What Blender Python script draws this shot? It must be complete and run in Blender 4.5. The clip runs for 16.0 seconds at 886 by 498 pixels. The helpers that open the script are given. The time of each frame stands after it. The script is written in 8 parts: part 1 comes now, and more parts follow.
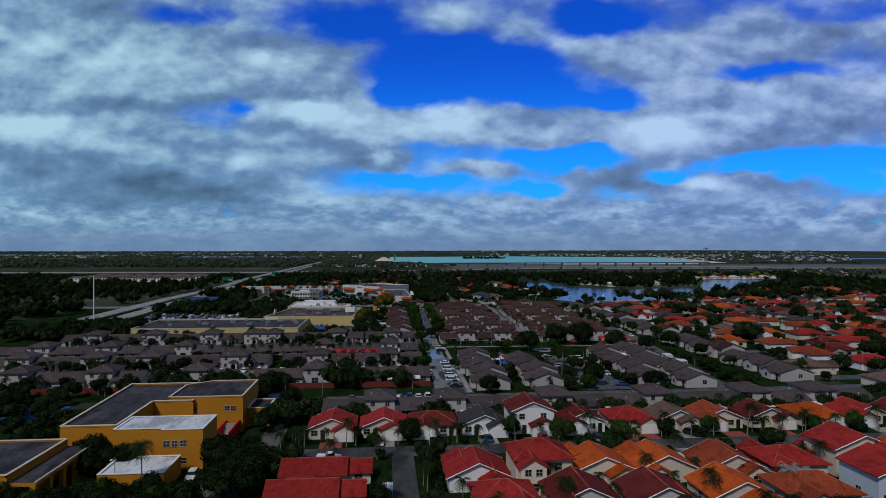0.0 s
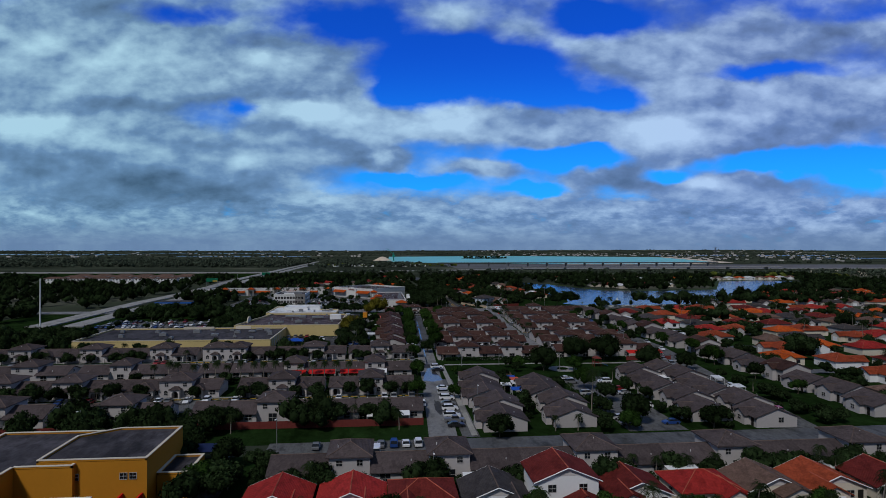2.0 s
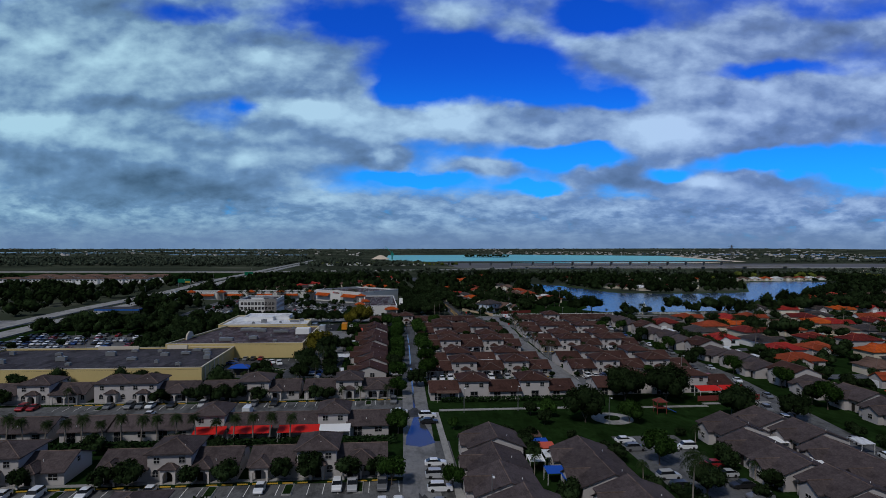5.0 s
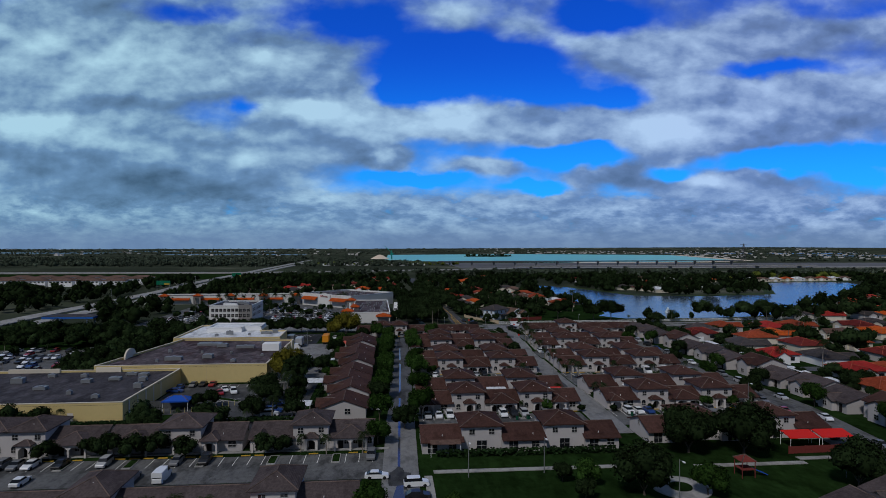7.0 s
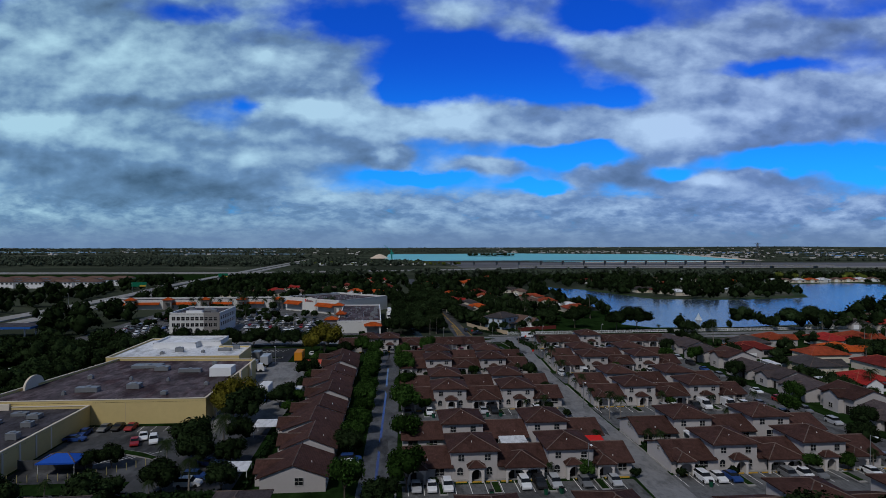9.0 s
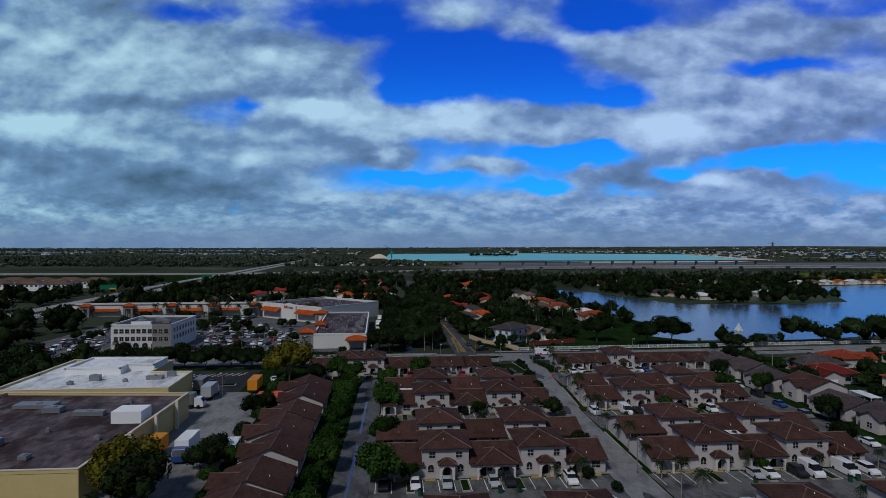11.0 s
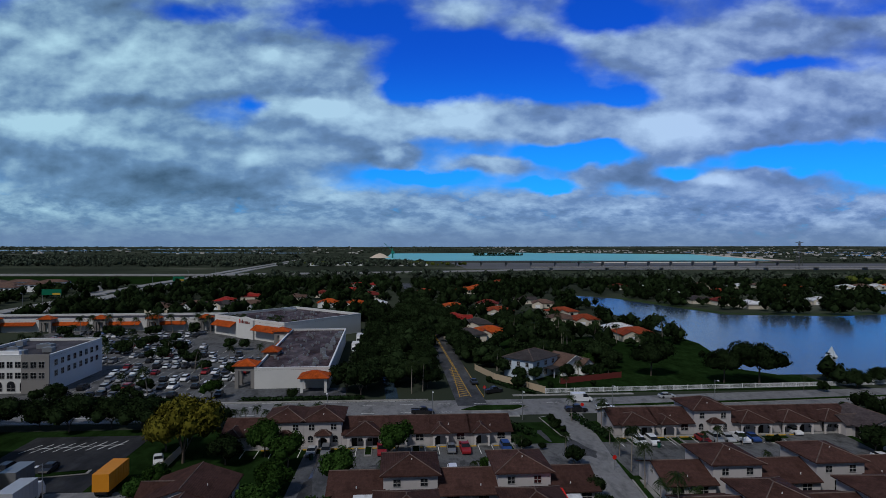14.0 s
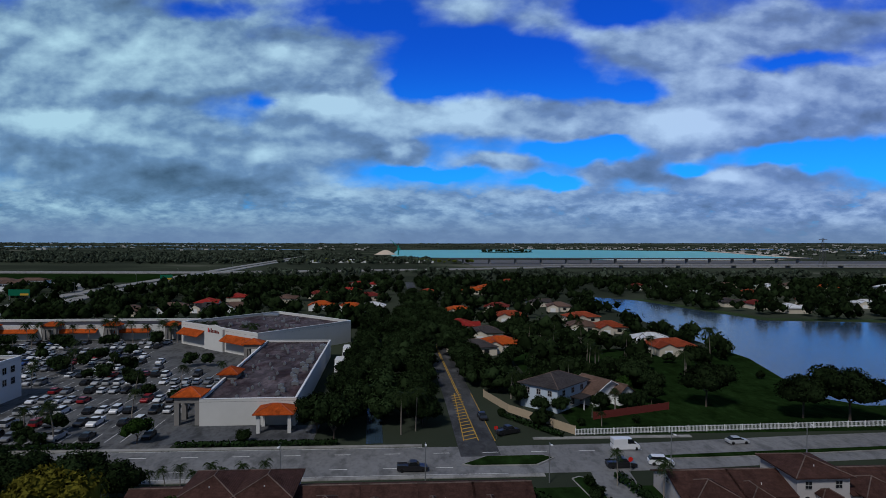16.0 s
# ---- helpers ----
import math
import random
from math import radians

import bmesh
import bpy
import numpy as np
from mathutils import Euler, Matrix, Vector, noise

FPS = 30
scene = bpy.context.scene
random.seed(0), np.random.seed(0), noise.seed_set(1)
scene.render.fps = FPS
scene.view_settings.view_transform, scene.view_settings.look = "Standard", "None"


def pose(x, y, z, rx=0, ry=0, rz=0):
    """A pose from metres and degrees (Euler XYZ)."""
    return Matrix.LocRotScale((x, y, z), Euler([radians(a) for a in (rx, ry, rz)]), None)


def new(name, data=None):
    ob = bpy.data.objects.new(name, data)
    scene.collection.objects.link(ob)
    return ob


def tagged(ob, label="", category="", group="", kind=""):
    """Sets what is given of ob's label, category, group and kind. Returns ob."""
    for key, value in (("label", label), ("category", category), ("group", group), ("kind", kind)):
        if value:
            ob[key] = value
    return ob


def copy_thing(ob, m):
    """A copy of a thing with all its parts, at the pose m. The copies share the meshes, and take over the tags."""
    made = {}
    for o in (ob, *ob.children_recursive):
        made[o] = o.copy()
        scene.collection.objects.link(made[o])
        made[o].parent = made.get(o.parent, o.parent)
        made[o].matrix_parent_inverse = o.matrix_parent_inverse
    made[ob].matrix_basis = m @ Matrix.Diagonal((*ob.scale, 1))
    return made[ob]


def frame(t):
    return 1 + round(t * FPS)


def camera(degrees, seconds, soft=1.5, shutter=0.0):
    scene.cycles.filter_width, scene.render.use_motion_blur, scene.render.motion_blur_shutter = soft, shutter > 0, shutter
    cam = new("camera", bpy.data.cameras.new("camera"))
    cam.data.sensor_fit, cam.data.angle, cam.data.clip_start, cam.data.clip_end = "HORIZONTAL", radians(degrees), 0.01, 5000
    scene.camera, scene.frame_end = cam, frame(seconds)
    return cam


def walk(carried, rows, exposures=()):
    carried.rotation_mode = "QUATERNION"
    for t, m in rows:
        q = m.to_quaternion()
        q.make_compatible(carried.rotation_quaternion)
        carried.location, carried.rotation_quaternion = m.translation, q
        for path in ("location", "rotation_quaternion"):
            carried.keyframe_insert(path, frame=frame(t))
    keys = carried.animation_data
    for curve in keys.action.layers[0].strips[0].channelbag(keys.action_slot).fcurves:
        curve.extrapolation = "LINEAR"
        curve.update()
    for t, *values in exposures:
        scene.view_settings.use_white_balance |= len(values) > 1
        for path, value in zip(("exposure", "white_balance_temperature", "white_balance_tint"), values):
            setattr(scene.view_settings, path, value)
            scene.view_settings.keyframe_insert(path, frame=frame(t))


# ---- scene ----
cam = camera(73.0, 16.0, 0.65)
METRES, EYE, TILT, LEAN, TURN = 402.0, 44.2, 0.23, 0.0, -5.5
ROWS = [
    (0.0, 0.00000, 0.0000, 0.00000, 0.000, -0.378, -0.18),
    (0.5, 0.00060, 0.0274, -0.00050, 0.023, -0.378, -0.18),
    (1.0, 0.00090, 0.0547, -0.00110, 0.023, -0.401, -0.19),
    (1.5, 0.00160, 0.0826, -0.00170, 0.034, -0.378, -0.21),
    (2.0, 0.00250, 0.1107, -0.00220, 0.034, -0.412, -0.20),
    (2.5, 0.00350, 0.1396, -0.00300, 0.046, -0.424, -0.19),
    (3.0, 0.00390, 0.1679, -0.00380, 0.069, -0.435, -0.21),
    (3.5, 0.00430, 0.1964, -0.00450, 0.080, -0.470, -0.23),
    (4.0, 0.00510, 0.2246, -0.00520, 0.092, -0.493, -0.25),
    (6.5, 0.00850, 0.3629, -0.00830, 0.206, -0.584, -0.18),
    (7.0, 0.00900, 0.3900, -0.00890, 0.229, -0.584, -0.14),
    (7.5, 0.00960, 0.4173, -0.00940, 0.275, -0.596, -0.12),
    (8.0, 0.01000, 0.4449, -0.01010, 0.332, -0.607, -0.13),
    (8.5, 0.01060, 0.4728, -0.01070, 0.367, -0.607, -0.15),
    (9.0, 0.01140, 0.5007, -0.01120, 0.401, -0.642, -0.16),
    (11.5, 0.01540, 0.6421, -0.01440, 0.630, -0.665, -0.15),
    (12.0, 0.01600, 0.6710, -0.01510, 0.687, -0.676, -0.15),
    (12.5, 0.01680, 0.6999, -0.01550, 0.745, -0.665, -0.18),
    (13.0, 0.01750, 0.7279, -0.01560, 0.814, -0.687, -0.21),
    (13.5, 0.01800, 0.7550, -0.01570, 0.871, -0.699, -0.23),
    (14.0, 0.01890, 0.7810, -0.01580, 0.962, -0.722, -0.26),
    (14.5, 0.01970, 0.8057, -0.01610, 1.077, -0.768, -0.30),
    (15.0, 0.02040, 0.8292, -0.01640, 1.249, -0.836, -0.30),
    (15.5, 0.02090, 0.8514, -0.01650, 1.455, -0.928, -0.33),
    (16.0, 0.02160, 0.8724, -0.01650, 1.696, -1.054, -0.33),
]
walk(cam, [(t, pose(0, 0, EYE, TILT, LEAN, TURN) @ pose(METRES * x, METRES * y, METRES * z, 90 + pitch, roll, yaw)) for t, x, y, z, yaw, pitch, roll in ROWS])

# ---- light ----
world = bpy.data.worlds.new("sky")
scene.world = world
world.use_nodes = True
wn, wl = world.node_tree.nodes, world.node_tree.links
wn.clear()


def wnode(kind, **sets):
    n = wn.new(kind)
    for k, v in sets.items():
        n.inputs[k].default_value = v
    return n


def wmath(op, a, b=0.0, c=None):
    n = wn.new("ShaderNodeMath")
    n.operation = op
    for k, v in enumerate((a, b) if c is None else (a, b, c)):
        if isinstance(v, (int, float)):
            n.inputs[k].default_value = v
        else:
            wl.new(v, n.inputs[k])
    return n.outputs[0]


def wvec(op, a, b=None):
    n = wn.new("ShaderNodeVectorMath")
    n.operation = op
    for k, v in enumerate((a, b)):
        if v is None:
            continue
        if isinstance(v, tuple):
            n.inputs[k].default_value = v
        else:
            wl.new(v, n.inputs[k])
    return n


def wramp(value, lo, hi, smooth=True):
    n = wn.new("ShaderNodeMapRange")
    n.interpolation_type = "SMOOTHSTEP" if smooth else "LINEAR"
    n.clamp = True
    wl.new(value, n.inputs["Value"])
    n.inputs["From Min"].default_value, n.inputs["From Max"].default_value = lo, hi
    return n.outputs["Result"]


def wmix(f, a, b):
    n = wn.new("ShaderNodeMix")
    n.data_type = "RGBA"
    for sock, v in ((n.inputs["Factor"], f), (n.inputs["A"], a), (n.inputs["B"], b)):
        if isinstance(v, tuple):
            sock.default_value = (*v, 1)
        elif isinstance(v, (int, float)):
            sock.default_value = v
        else:
            wl.new(v, sock)
    return n.outputs["Result"]


SUN_EL, SUN_AZ = 48.0, 215.0
sky = wn.new("ShaderNodeTexSky")
sky.sky_type, sky.sun_disc = "NISHITA", False
sky.sun_elevation, sky.sun_rotation = radians(SUN_EL), radians(SUN_AZ)
sky.air_density, sky.dust_density, sky.ozone_density = 1.0, 0.4, 3.0
geo = wn.new("ShaderNodeTexCoord")
way = geo.outputs["Generated"]
sep = wn.new("ShaderNodeSeparateXYZ")
wl.new(way, sep.inputs[0])
dz = wmath("MAXIMUM", sep.outputs[2], 0.0)
# sky-plane coordinates: east and up, seen towards the north
fx, fy = math.sin(radians(5.5)), math.cos(radians(5.5))
ahead = wmath("MAXIMUM", wvec("DOT_PRODUCT", way, (fx, fy, 0)).outputs["Value"], 0.05)
side = wmath("DIVIDE", wvec("DOT_PRODUCT", way, (fy, -fx, 0)).outputs["Value"], ahead)
rise = wmath("DIVIDE", dz, ahead)
# a flat cloud deck: nearer overhead, crowded to the horizon
deck = wmath("ADD", dz, 0.075)
cloud_x, cloud_y = wmath("DIVIDE", sep.outputs[0], deck), wmath("DIVIDE", sep.outputs[1], deck)
flat = wn.new("ShaderNodeCombineXYZ")
wl.new(wmath("MULTIPLY", cloud_x, 1.9), flat.inputs[0]), wl.new(cloud_y, flat.inputs[1])


def cloud_noise(scale, detail, rough, offset, distort=0.0):
    n = wnode("ShaderNodeTexNoise", Scale=scale, Detail=detail, Roughness=rough, Distortion=distort)
    wl.new(wvec("ADD", flat.outputs[0], offset).outputs[0], n.inputs["Vector"])
    return n.outputs["Fac"]


uv = wn.new("ShaderNodeCombineXYZ")
wl.new(side, uv.inputs[0]), wl.new(rise, uv.inputs[1])


def warped(scale, detail, reach, seed):
    """A sideways push that frays the outlines of the banks."""
    n = wnode("ShaderNodeTexNoise", Scale=scale, Detail=detail, Roughness=0.6)
    wl.new(wvec("ADD", wvec("MULTIPLY", uv.outputs[0], (1.0, 1.5, 1.0)).outputs[0], (seed, seed * 0.7, 0.0)).outputs[0], n.inputs["Vector"])
    return wvec("MULTIPLY", wvec("SUBTRACT", n.outputs["Color"], (0.5, 0.5, 0.5)).outputs[0], (reach, reach * 0.6, 0.0)).outputs[0]


uvw = wvec("ADD", wvec("ADD", uv.outputs[0], warped(5.0, 3.0, 0.11, 0.0)).outputs[0], warped(17.0, 4.0, 0.036, 3.0)).outputs[0]


def bank(u, v, ru, rv, gain):
    """A large cloud bank or a rift between banks."""
    d = wvec("MULTIPLY", wvec("SUBTRACT", uvw, (u, v, 0)).outputs[0], (1 / ru, 1 / rv, 0)).outputs[0]
    r = wvec("LENGTH", d).outputs["Value"]
    return wmath("MULTIPLY", wramp(r, 1.45, 0.15), gain)


def billow(scale, up, detail=8.0):
    """Heaped cloud seen from the side."""
    n = wnode("ShaderNodeTexNoise", Scale=scale, Detail=detail, Roughness=0.51, Distortion=0.1)
    v = wvec("ADD", wvec("MULTIPLY", uv.outputs[0], (1.0, 1.7, 1.0)).outputs[0], (4.3 - up * 0.3, 2.2 + up, 0.0)).outputs[0]
    wl.new(v, n.inputs["Vector"])
    return n.outputs["Fac"]


RIFTS = [(0.037, 0.297, 0.179, 0.052, -0.48), (-0.161, 0.381, 0.142, 0.042, -0.35), (0.245, 0.386, 0.076, 0.038, -0.30), (0.283, 0.245, 0.076, 0.024, -0.40), (0.207, 0.147, 0.094, 0.023, -0.50),
         (0.547, 0.289, 0.113, 0.013, -0.30), (0.595, 0.144, 0.179, 0.023, -0.55), (-0.057, 0.110, 0.085, 0.011, -0.45), (0.160, 0.098, 0.066, 0.009, -0.40), (-0.340, 0.235, 0.033, 0.017, -0.30),
         (-0.435, 0.391, 0.104, 0.021, -0.30), (0.368, 0.119, 0.057, 0.013, -0.35), (-0.095, 0.254, 0.057, 0.024, -0.25), (0.160, 0.259, 0.057, 0.033, -0.30), (0.670, 0.396, 0.113, 0.024, -0.20),
         (0.689, 0.112, 0.057, 0.013, -0.30)]
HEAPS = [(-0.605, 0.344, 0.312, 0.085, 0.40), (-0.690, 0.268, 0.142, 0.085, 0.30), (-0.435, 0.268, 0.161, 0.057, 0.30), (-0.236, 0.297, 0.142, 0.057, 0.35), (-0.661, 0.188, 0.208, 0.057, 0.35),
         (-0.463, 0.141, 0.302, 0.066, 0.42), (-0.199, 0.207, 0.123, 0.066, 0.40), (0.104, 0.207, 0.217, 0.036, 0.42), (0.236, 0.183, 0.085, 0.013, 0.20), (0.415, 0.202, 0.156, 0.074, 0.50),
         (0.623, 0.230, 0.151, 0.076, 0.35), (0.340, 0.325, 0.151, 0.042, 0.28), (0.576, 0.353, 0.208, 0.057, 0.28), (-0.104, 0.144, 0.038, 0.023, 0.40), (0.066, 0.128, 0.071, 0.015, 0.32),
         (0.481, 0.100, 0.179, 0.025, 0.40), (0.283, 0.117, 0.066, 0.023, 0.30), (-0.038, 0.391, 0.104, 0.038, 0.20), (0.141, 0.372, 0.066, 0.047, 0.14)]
GLOW = [(-0.586, 0.306, 0.227, 0.057, 0.16), (-0.661, 0.197, 0.132, 0.028, 0.34), (-0.218, 0.221, 0.057, 0.030, 0.46), (-0.133, 0.197, 0.057, 0.028, 0.20), (0.009, 0.213, 0.104, 0.030, 0.36),
        (0.377, 0.191, 0.090, 0.049, 0.42), (0.510, 0.254, 0.076, 0.024, 0.18), (-0.104, 0.145, 0.026, 0.019, 0.50), (0.066, 0.134, 0.047, 0.011, 0.30), (0.434, 0.111, 0.071, 0.012, 0.38),
        (-0.218, 0.089, 0.076, 0.013, 0.36), (-0.274, 0.306, 0.085, 0.028, 0.15),
        (-0.340, 0.323, 0.066, 0.017, 0.20), (-0.690, 0.213, 0.085, 0.015, 0.20), (-0.463, 0.304, 0.085, 0.021, 0.16), (-0.010, 0.229, 0.066, 0.011, 0.16), (0.368, 0.254, 0.057, 0.017, 0.16)]
BASES = [(-0.501, 0.100, 0.227, 0.034, -0.33), (-0.350, 0.089, 0.123, 0.023, -0.30), (-0.690, 0.122, 0.123, 0.023, -0.24), (0.292, 0.117, 0.076, 0.024, -0.30), (0.651, 0.188, 0.113, 0.038, -0.22),
         (0.519, 0.153, 0.104, 0.019, -0.20), (0.160, 0.176, 0.123, 0.013, -0.16), (-0.463, 0.183, 0.142, 0.019, -0.10), (-0.482, 0.367, 0.094, 0.024, -0.14), (0.576, 0.330, 0.189, 0.047, -0.14),
         (-0.557, 0.232, 0.179, 0.015, -0.22), (-0.331, 0.259, 0.066, 0.021, -0.16), (-0.151, 0.162, 0.123, 0.015, -0.20), (0.037, 0.161, 0.142, 0.011, -0.20), (-0.633, 0.150, 0.142, 0.013, -0.18), (-0.218, 0.254, 0.085, 0.013, -0.12)]
near_puffs, above_puffs = billow(5.0, 0.0), billow(5.0, 0.05)
fine_puffs = wmath("SUBTRACT", billow(15.0, 1.0), billow(15.0, 1.035))
front = wramp(wvec("DOT_PRODUCT", way, (fx, fy, 0)).outputs["Value"], 0.25, 0.5)


def streaks(scale, up, detail=6.0):
    """Low flat clouds far off, drawn out sideways."""
    n = wnode("ShaderNodeTexNoise", Scale=scale, Detail=detail, Roughness=0.6, Distortion=0.25)
    v = wvec("ADD", wvec("MULTIPLY", uv.outputs[0], (1.0, 2.5, 1.0)).outputs[0], (7.1, 3.3 + up, 0.5)).outputs[0]
    wl.new(v, n.inputs["Vector"])
    return n.outputs["Fac"]


def wlerp(f, a, b):
    n = wn.new("ShaderNodeMix")
    wl.new(f, n.inputs["Factor"]), wl.new(a, n.inputs["A"]), wl.new(b, n.inputs["B"])
    return n.outputs["Result"]


high = wramp(rise, 0.055, 0.115)
belt = streaks(15.0, 0.0)
belt_relief = wmath("MULTIPLY", wmath("SUBTRACT", belt, streaks(15.0, 0.06)), 1.1)

cover = wmath("ADD", wmath("MULTIPLY", wmath("SUBTRACT", near_puffs, 0.5), 0.85), 0.45)
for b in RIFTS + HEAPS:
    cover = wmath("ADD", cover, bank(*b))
deck_cover = wmath("ADD", cloud_noise(0.75, 7.0, 0.56, (3.1, 1.7, 0.0), 0.2), wmath("MULTIPLY", wramp(rise, 0.15, 0.05), 0.24))
belt_cover = wmath("ADD", wmath("MULTIPLY", wmath("SUBTRACT", belt, 0.5), 1.1), 0.76)
for b in RIFTS:
    if b[1] < 0.17:
        belt_cover = wmath("ADD", belt_cover, bank(*b))
cover = wlerp(front, deck_cover, wlerp(high, belt_cover, cover))
cover = wmath("ADD", cover, wmath("MULTIPLY", wmath("MAXIMUM", wmath("SUBTRACT", 1.0, front), wramp(dz, 0.40, 0.60)), 0.32))
cloud = wramp(cover, 0.31, 0.66)
relief = wmath("ADD", wmath("MULTIPLY", wmath("SUBTRACT", near_puffs, above_puffs), 1.6), wmath("MULTIPLY", fine_puffs, 0.9))
lit_hi = wmath("ADD", relief, 0.60)
for b in GLOW + BASES:
    lit_hi = wmath("ADD", lit_hi, bank(*b))
lit_lo = wmath("ADD", wmath("MULTIPLY", wmath("SUBTRACT", cloud_noise(1.5, 6.0, 0.6, (9.0, 4.0, 2.0), 0.1), 0.5), 1.25), 0.34)
belt_lit = wmath("ADD", wmath("ADD", belt_relief, wmath("MULTIPLY", wmath("SUBTRACT", streaks(30.0, 1.3, 4.0), streaks(30.0, 1.38, 4.0)), 0.5)), 0.58)
for b in GLOW + BASES:
    if b[1] < 0.16:
        belt_lit = wmath("ADD", belt_lit, bank(*b))
lit = wlerp(front, lit_lo, wlerp(high, belt_lit, lit_hi))
lit = wramp(wmath("SUBTRACT", lit, wmath("MULTIPLY", wramp(dz, 0.40, 0.62), 0.30)), -0.09, 1.05, False)
shade = wmix(wramp(lit, 0.5, 1.0, False), wmix(wramp(lit, 0.0, 0.5, False), (0.052, 0.094, 0.150), (0.146, 0.258, 0.446)), (0.43, 0.650, 0.83))
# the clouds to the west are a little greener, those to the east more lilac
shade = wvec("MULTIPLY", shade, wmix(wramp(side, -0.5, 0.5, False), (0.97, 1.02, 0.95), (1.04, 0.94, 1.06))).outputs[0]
# the cloud overhead and behind is plain grey
round_about = wmath("MAXIMUM", wmath("SUBTRACT", 1.0, front), wramp(dz, 0.42, 0.60))
shade = wmix(round_about, shade, wmix(lit, (0.038, 0.058, 0.088), (0.188, 0.272, 0.398)))
low_blue = wramp(rise, 0.34, 0.12)
blue = wvec("MULTIPLY", sky.outputs[0], wmix(low_blue, (0.003, 0.032, 0.136), (0.004, 0.060, 0.156))).outputs[0]
colour = wmix(wmath("MULTIPLY", cloud, 0.95), blue, shade)
haze = wramp(rise, 0.055, 0.0)
colour = wmix(wmath("MULTIPLY", haze, 0.8), colour, (0.135, 0.222, 0.385))
bg = wn.new("ShaderNodeBackground")
bg.inputs["Strength"].default_value = 1.0
wl.new(colour, bg.inputs["Color"])
out = wn.new("ShaderNodeOutputWorld")
wl.new(bg.outputs[0], out.inputs["Surface"])

sun = new("sun", bpy.data.lights.new("sun", "SUN"))
sun.data.energy, sun.data.angle, sun.data.color = 1.72, radians(7), (1.0, 0.97, 0.945)
sun.matrix_world = pose(0, 0, 300, 90 - SUN_EL, 0, 180 - SUN_AZ)

# ---- materials ----


def material(name, base, rough=0.8, metal=0.0, spread=0.25, grain=3.0, stain=0.25, bump=0.0, each=0.0, spec=0.12, island=0.0):
    """A procedural surface: base colour with fine grain, broad stains and a change from object to object."""
    m = bpy.data.materials.new(name)
    m.use_nodes = True
    n, l = m.node_tree.nodes, m.node_tree.links
    b = n["Principled BSDF"]
    b.inputs["Roughness"].default_value, b.inputs["Metallic"].default_value = rough, metal
    b.inputs["Specular IOR Level"].default_value = spec
    where = n.new("ShaderNodeTexCoord").outputs["Object"]
    fine, broad = n.new("ShaderNodeTexNoise"), n.new("ShaderNodeTexNoise")
    for t, sc, de in ((fine, grain, 5), (broad, grain * 0.07, 4)):
        t.inputs["Scale"].default_value, t.inputs["Detail"].default_value = sc, de
        l.new(where, t.inputs["Vector"])

    def calc(op, p, q):
        k = n.new("ShaderNodeMath")
        k.operation = op
        for i, v in enumerate((p, q)):
            if isinstance(v, float):
                k.inputs[i].default_value = v
            else:
                l.new(v, k.inputs[i])
        return k.outputs[0]

    f = calc("MULTIPLY", calc("SUBTRACT", fine.outputs["Fac"], 0.5), 2.0 * spread)
    g = calc("MULTIPLY", calc("SUBTRACT", broad.outputs["Fac"], 0.5), 2.0 * stain)
    v = calc("ADD", calc("ADD", f, g), 1.0)
    if each:
        rnd = n.new("ShaderNodeObjectInfo").outputs["Random"]
        v = calc("ADD", v, calc("MULTIPLY", calc("SUBTRACT", rnd, 0.5), 2.0 * each))
    if island:
        rnd = n.new("ShaderNodeNewGeometry").outputs["Random Per Island"]
        v = calc("MULTIPLY", v, calc("ADD", calc("MULTIPLY", rnd, 2.0 * island), 1.0 - island))
    hsv = n.new("ShaderNodeHueSaturation")
    hsv.inputs["Color"].default_value = (*base, 1)
    l.new(v, hsv.inputs["Value"])
    l.new(hsv.outputs[0], b.inputs["Base Color"])
    if bump:
        k = n.new("ShaderNodeBump")
        k.inputs["Strength"].default_value, k.inputs["Distance"].default_value = bump, 0.05
        l.new(fine.outputs["Fac"], k.inputs["Height"])
        l.new(k.outputs[0], b.inputs["Normal"])
    return m


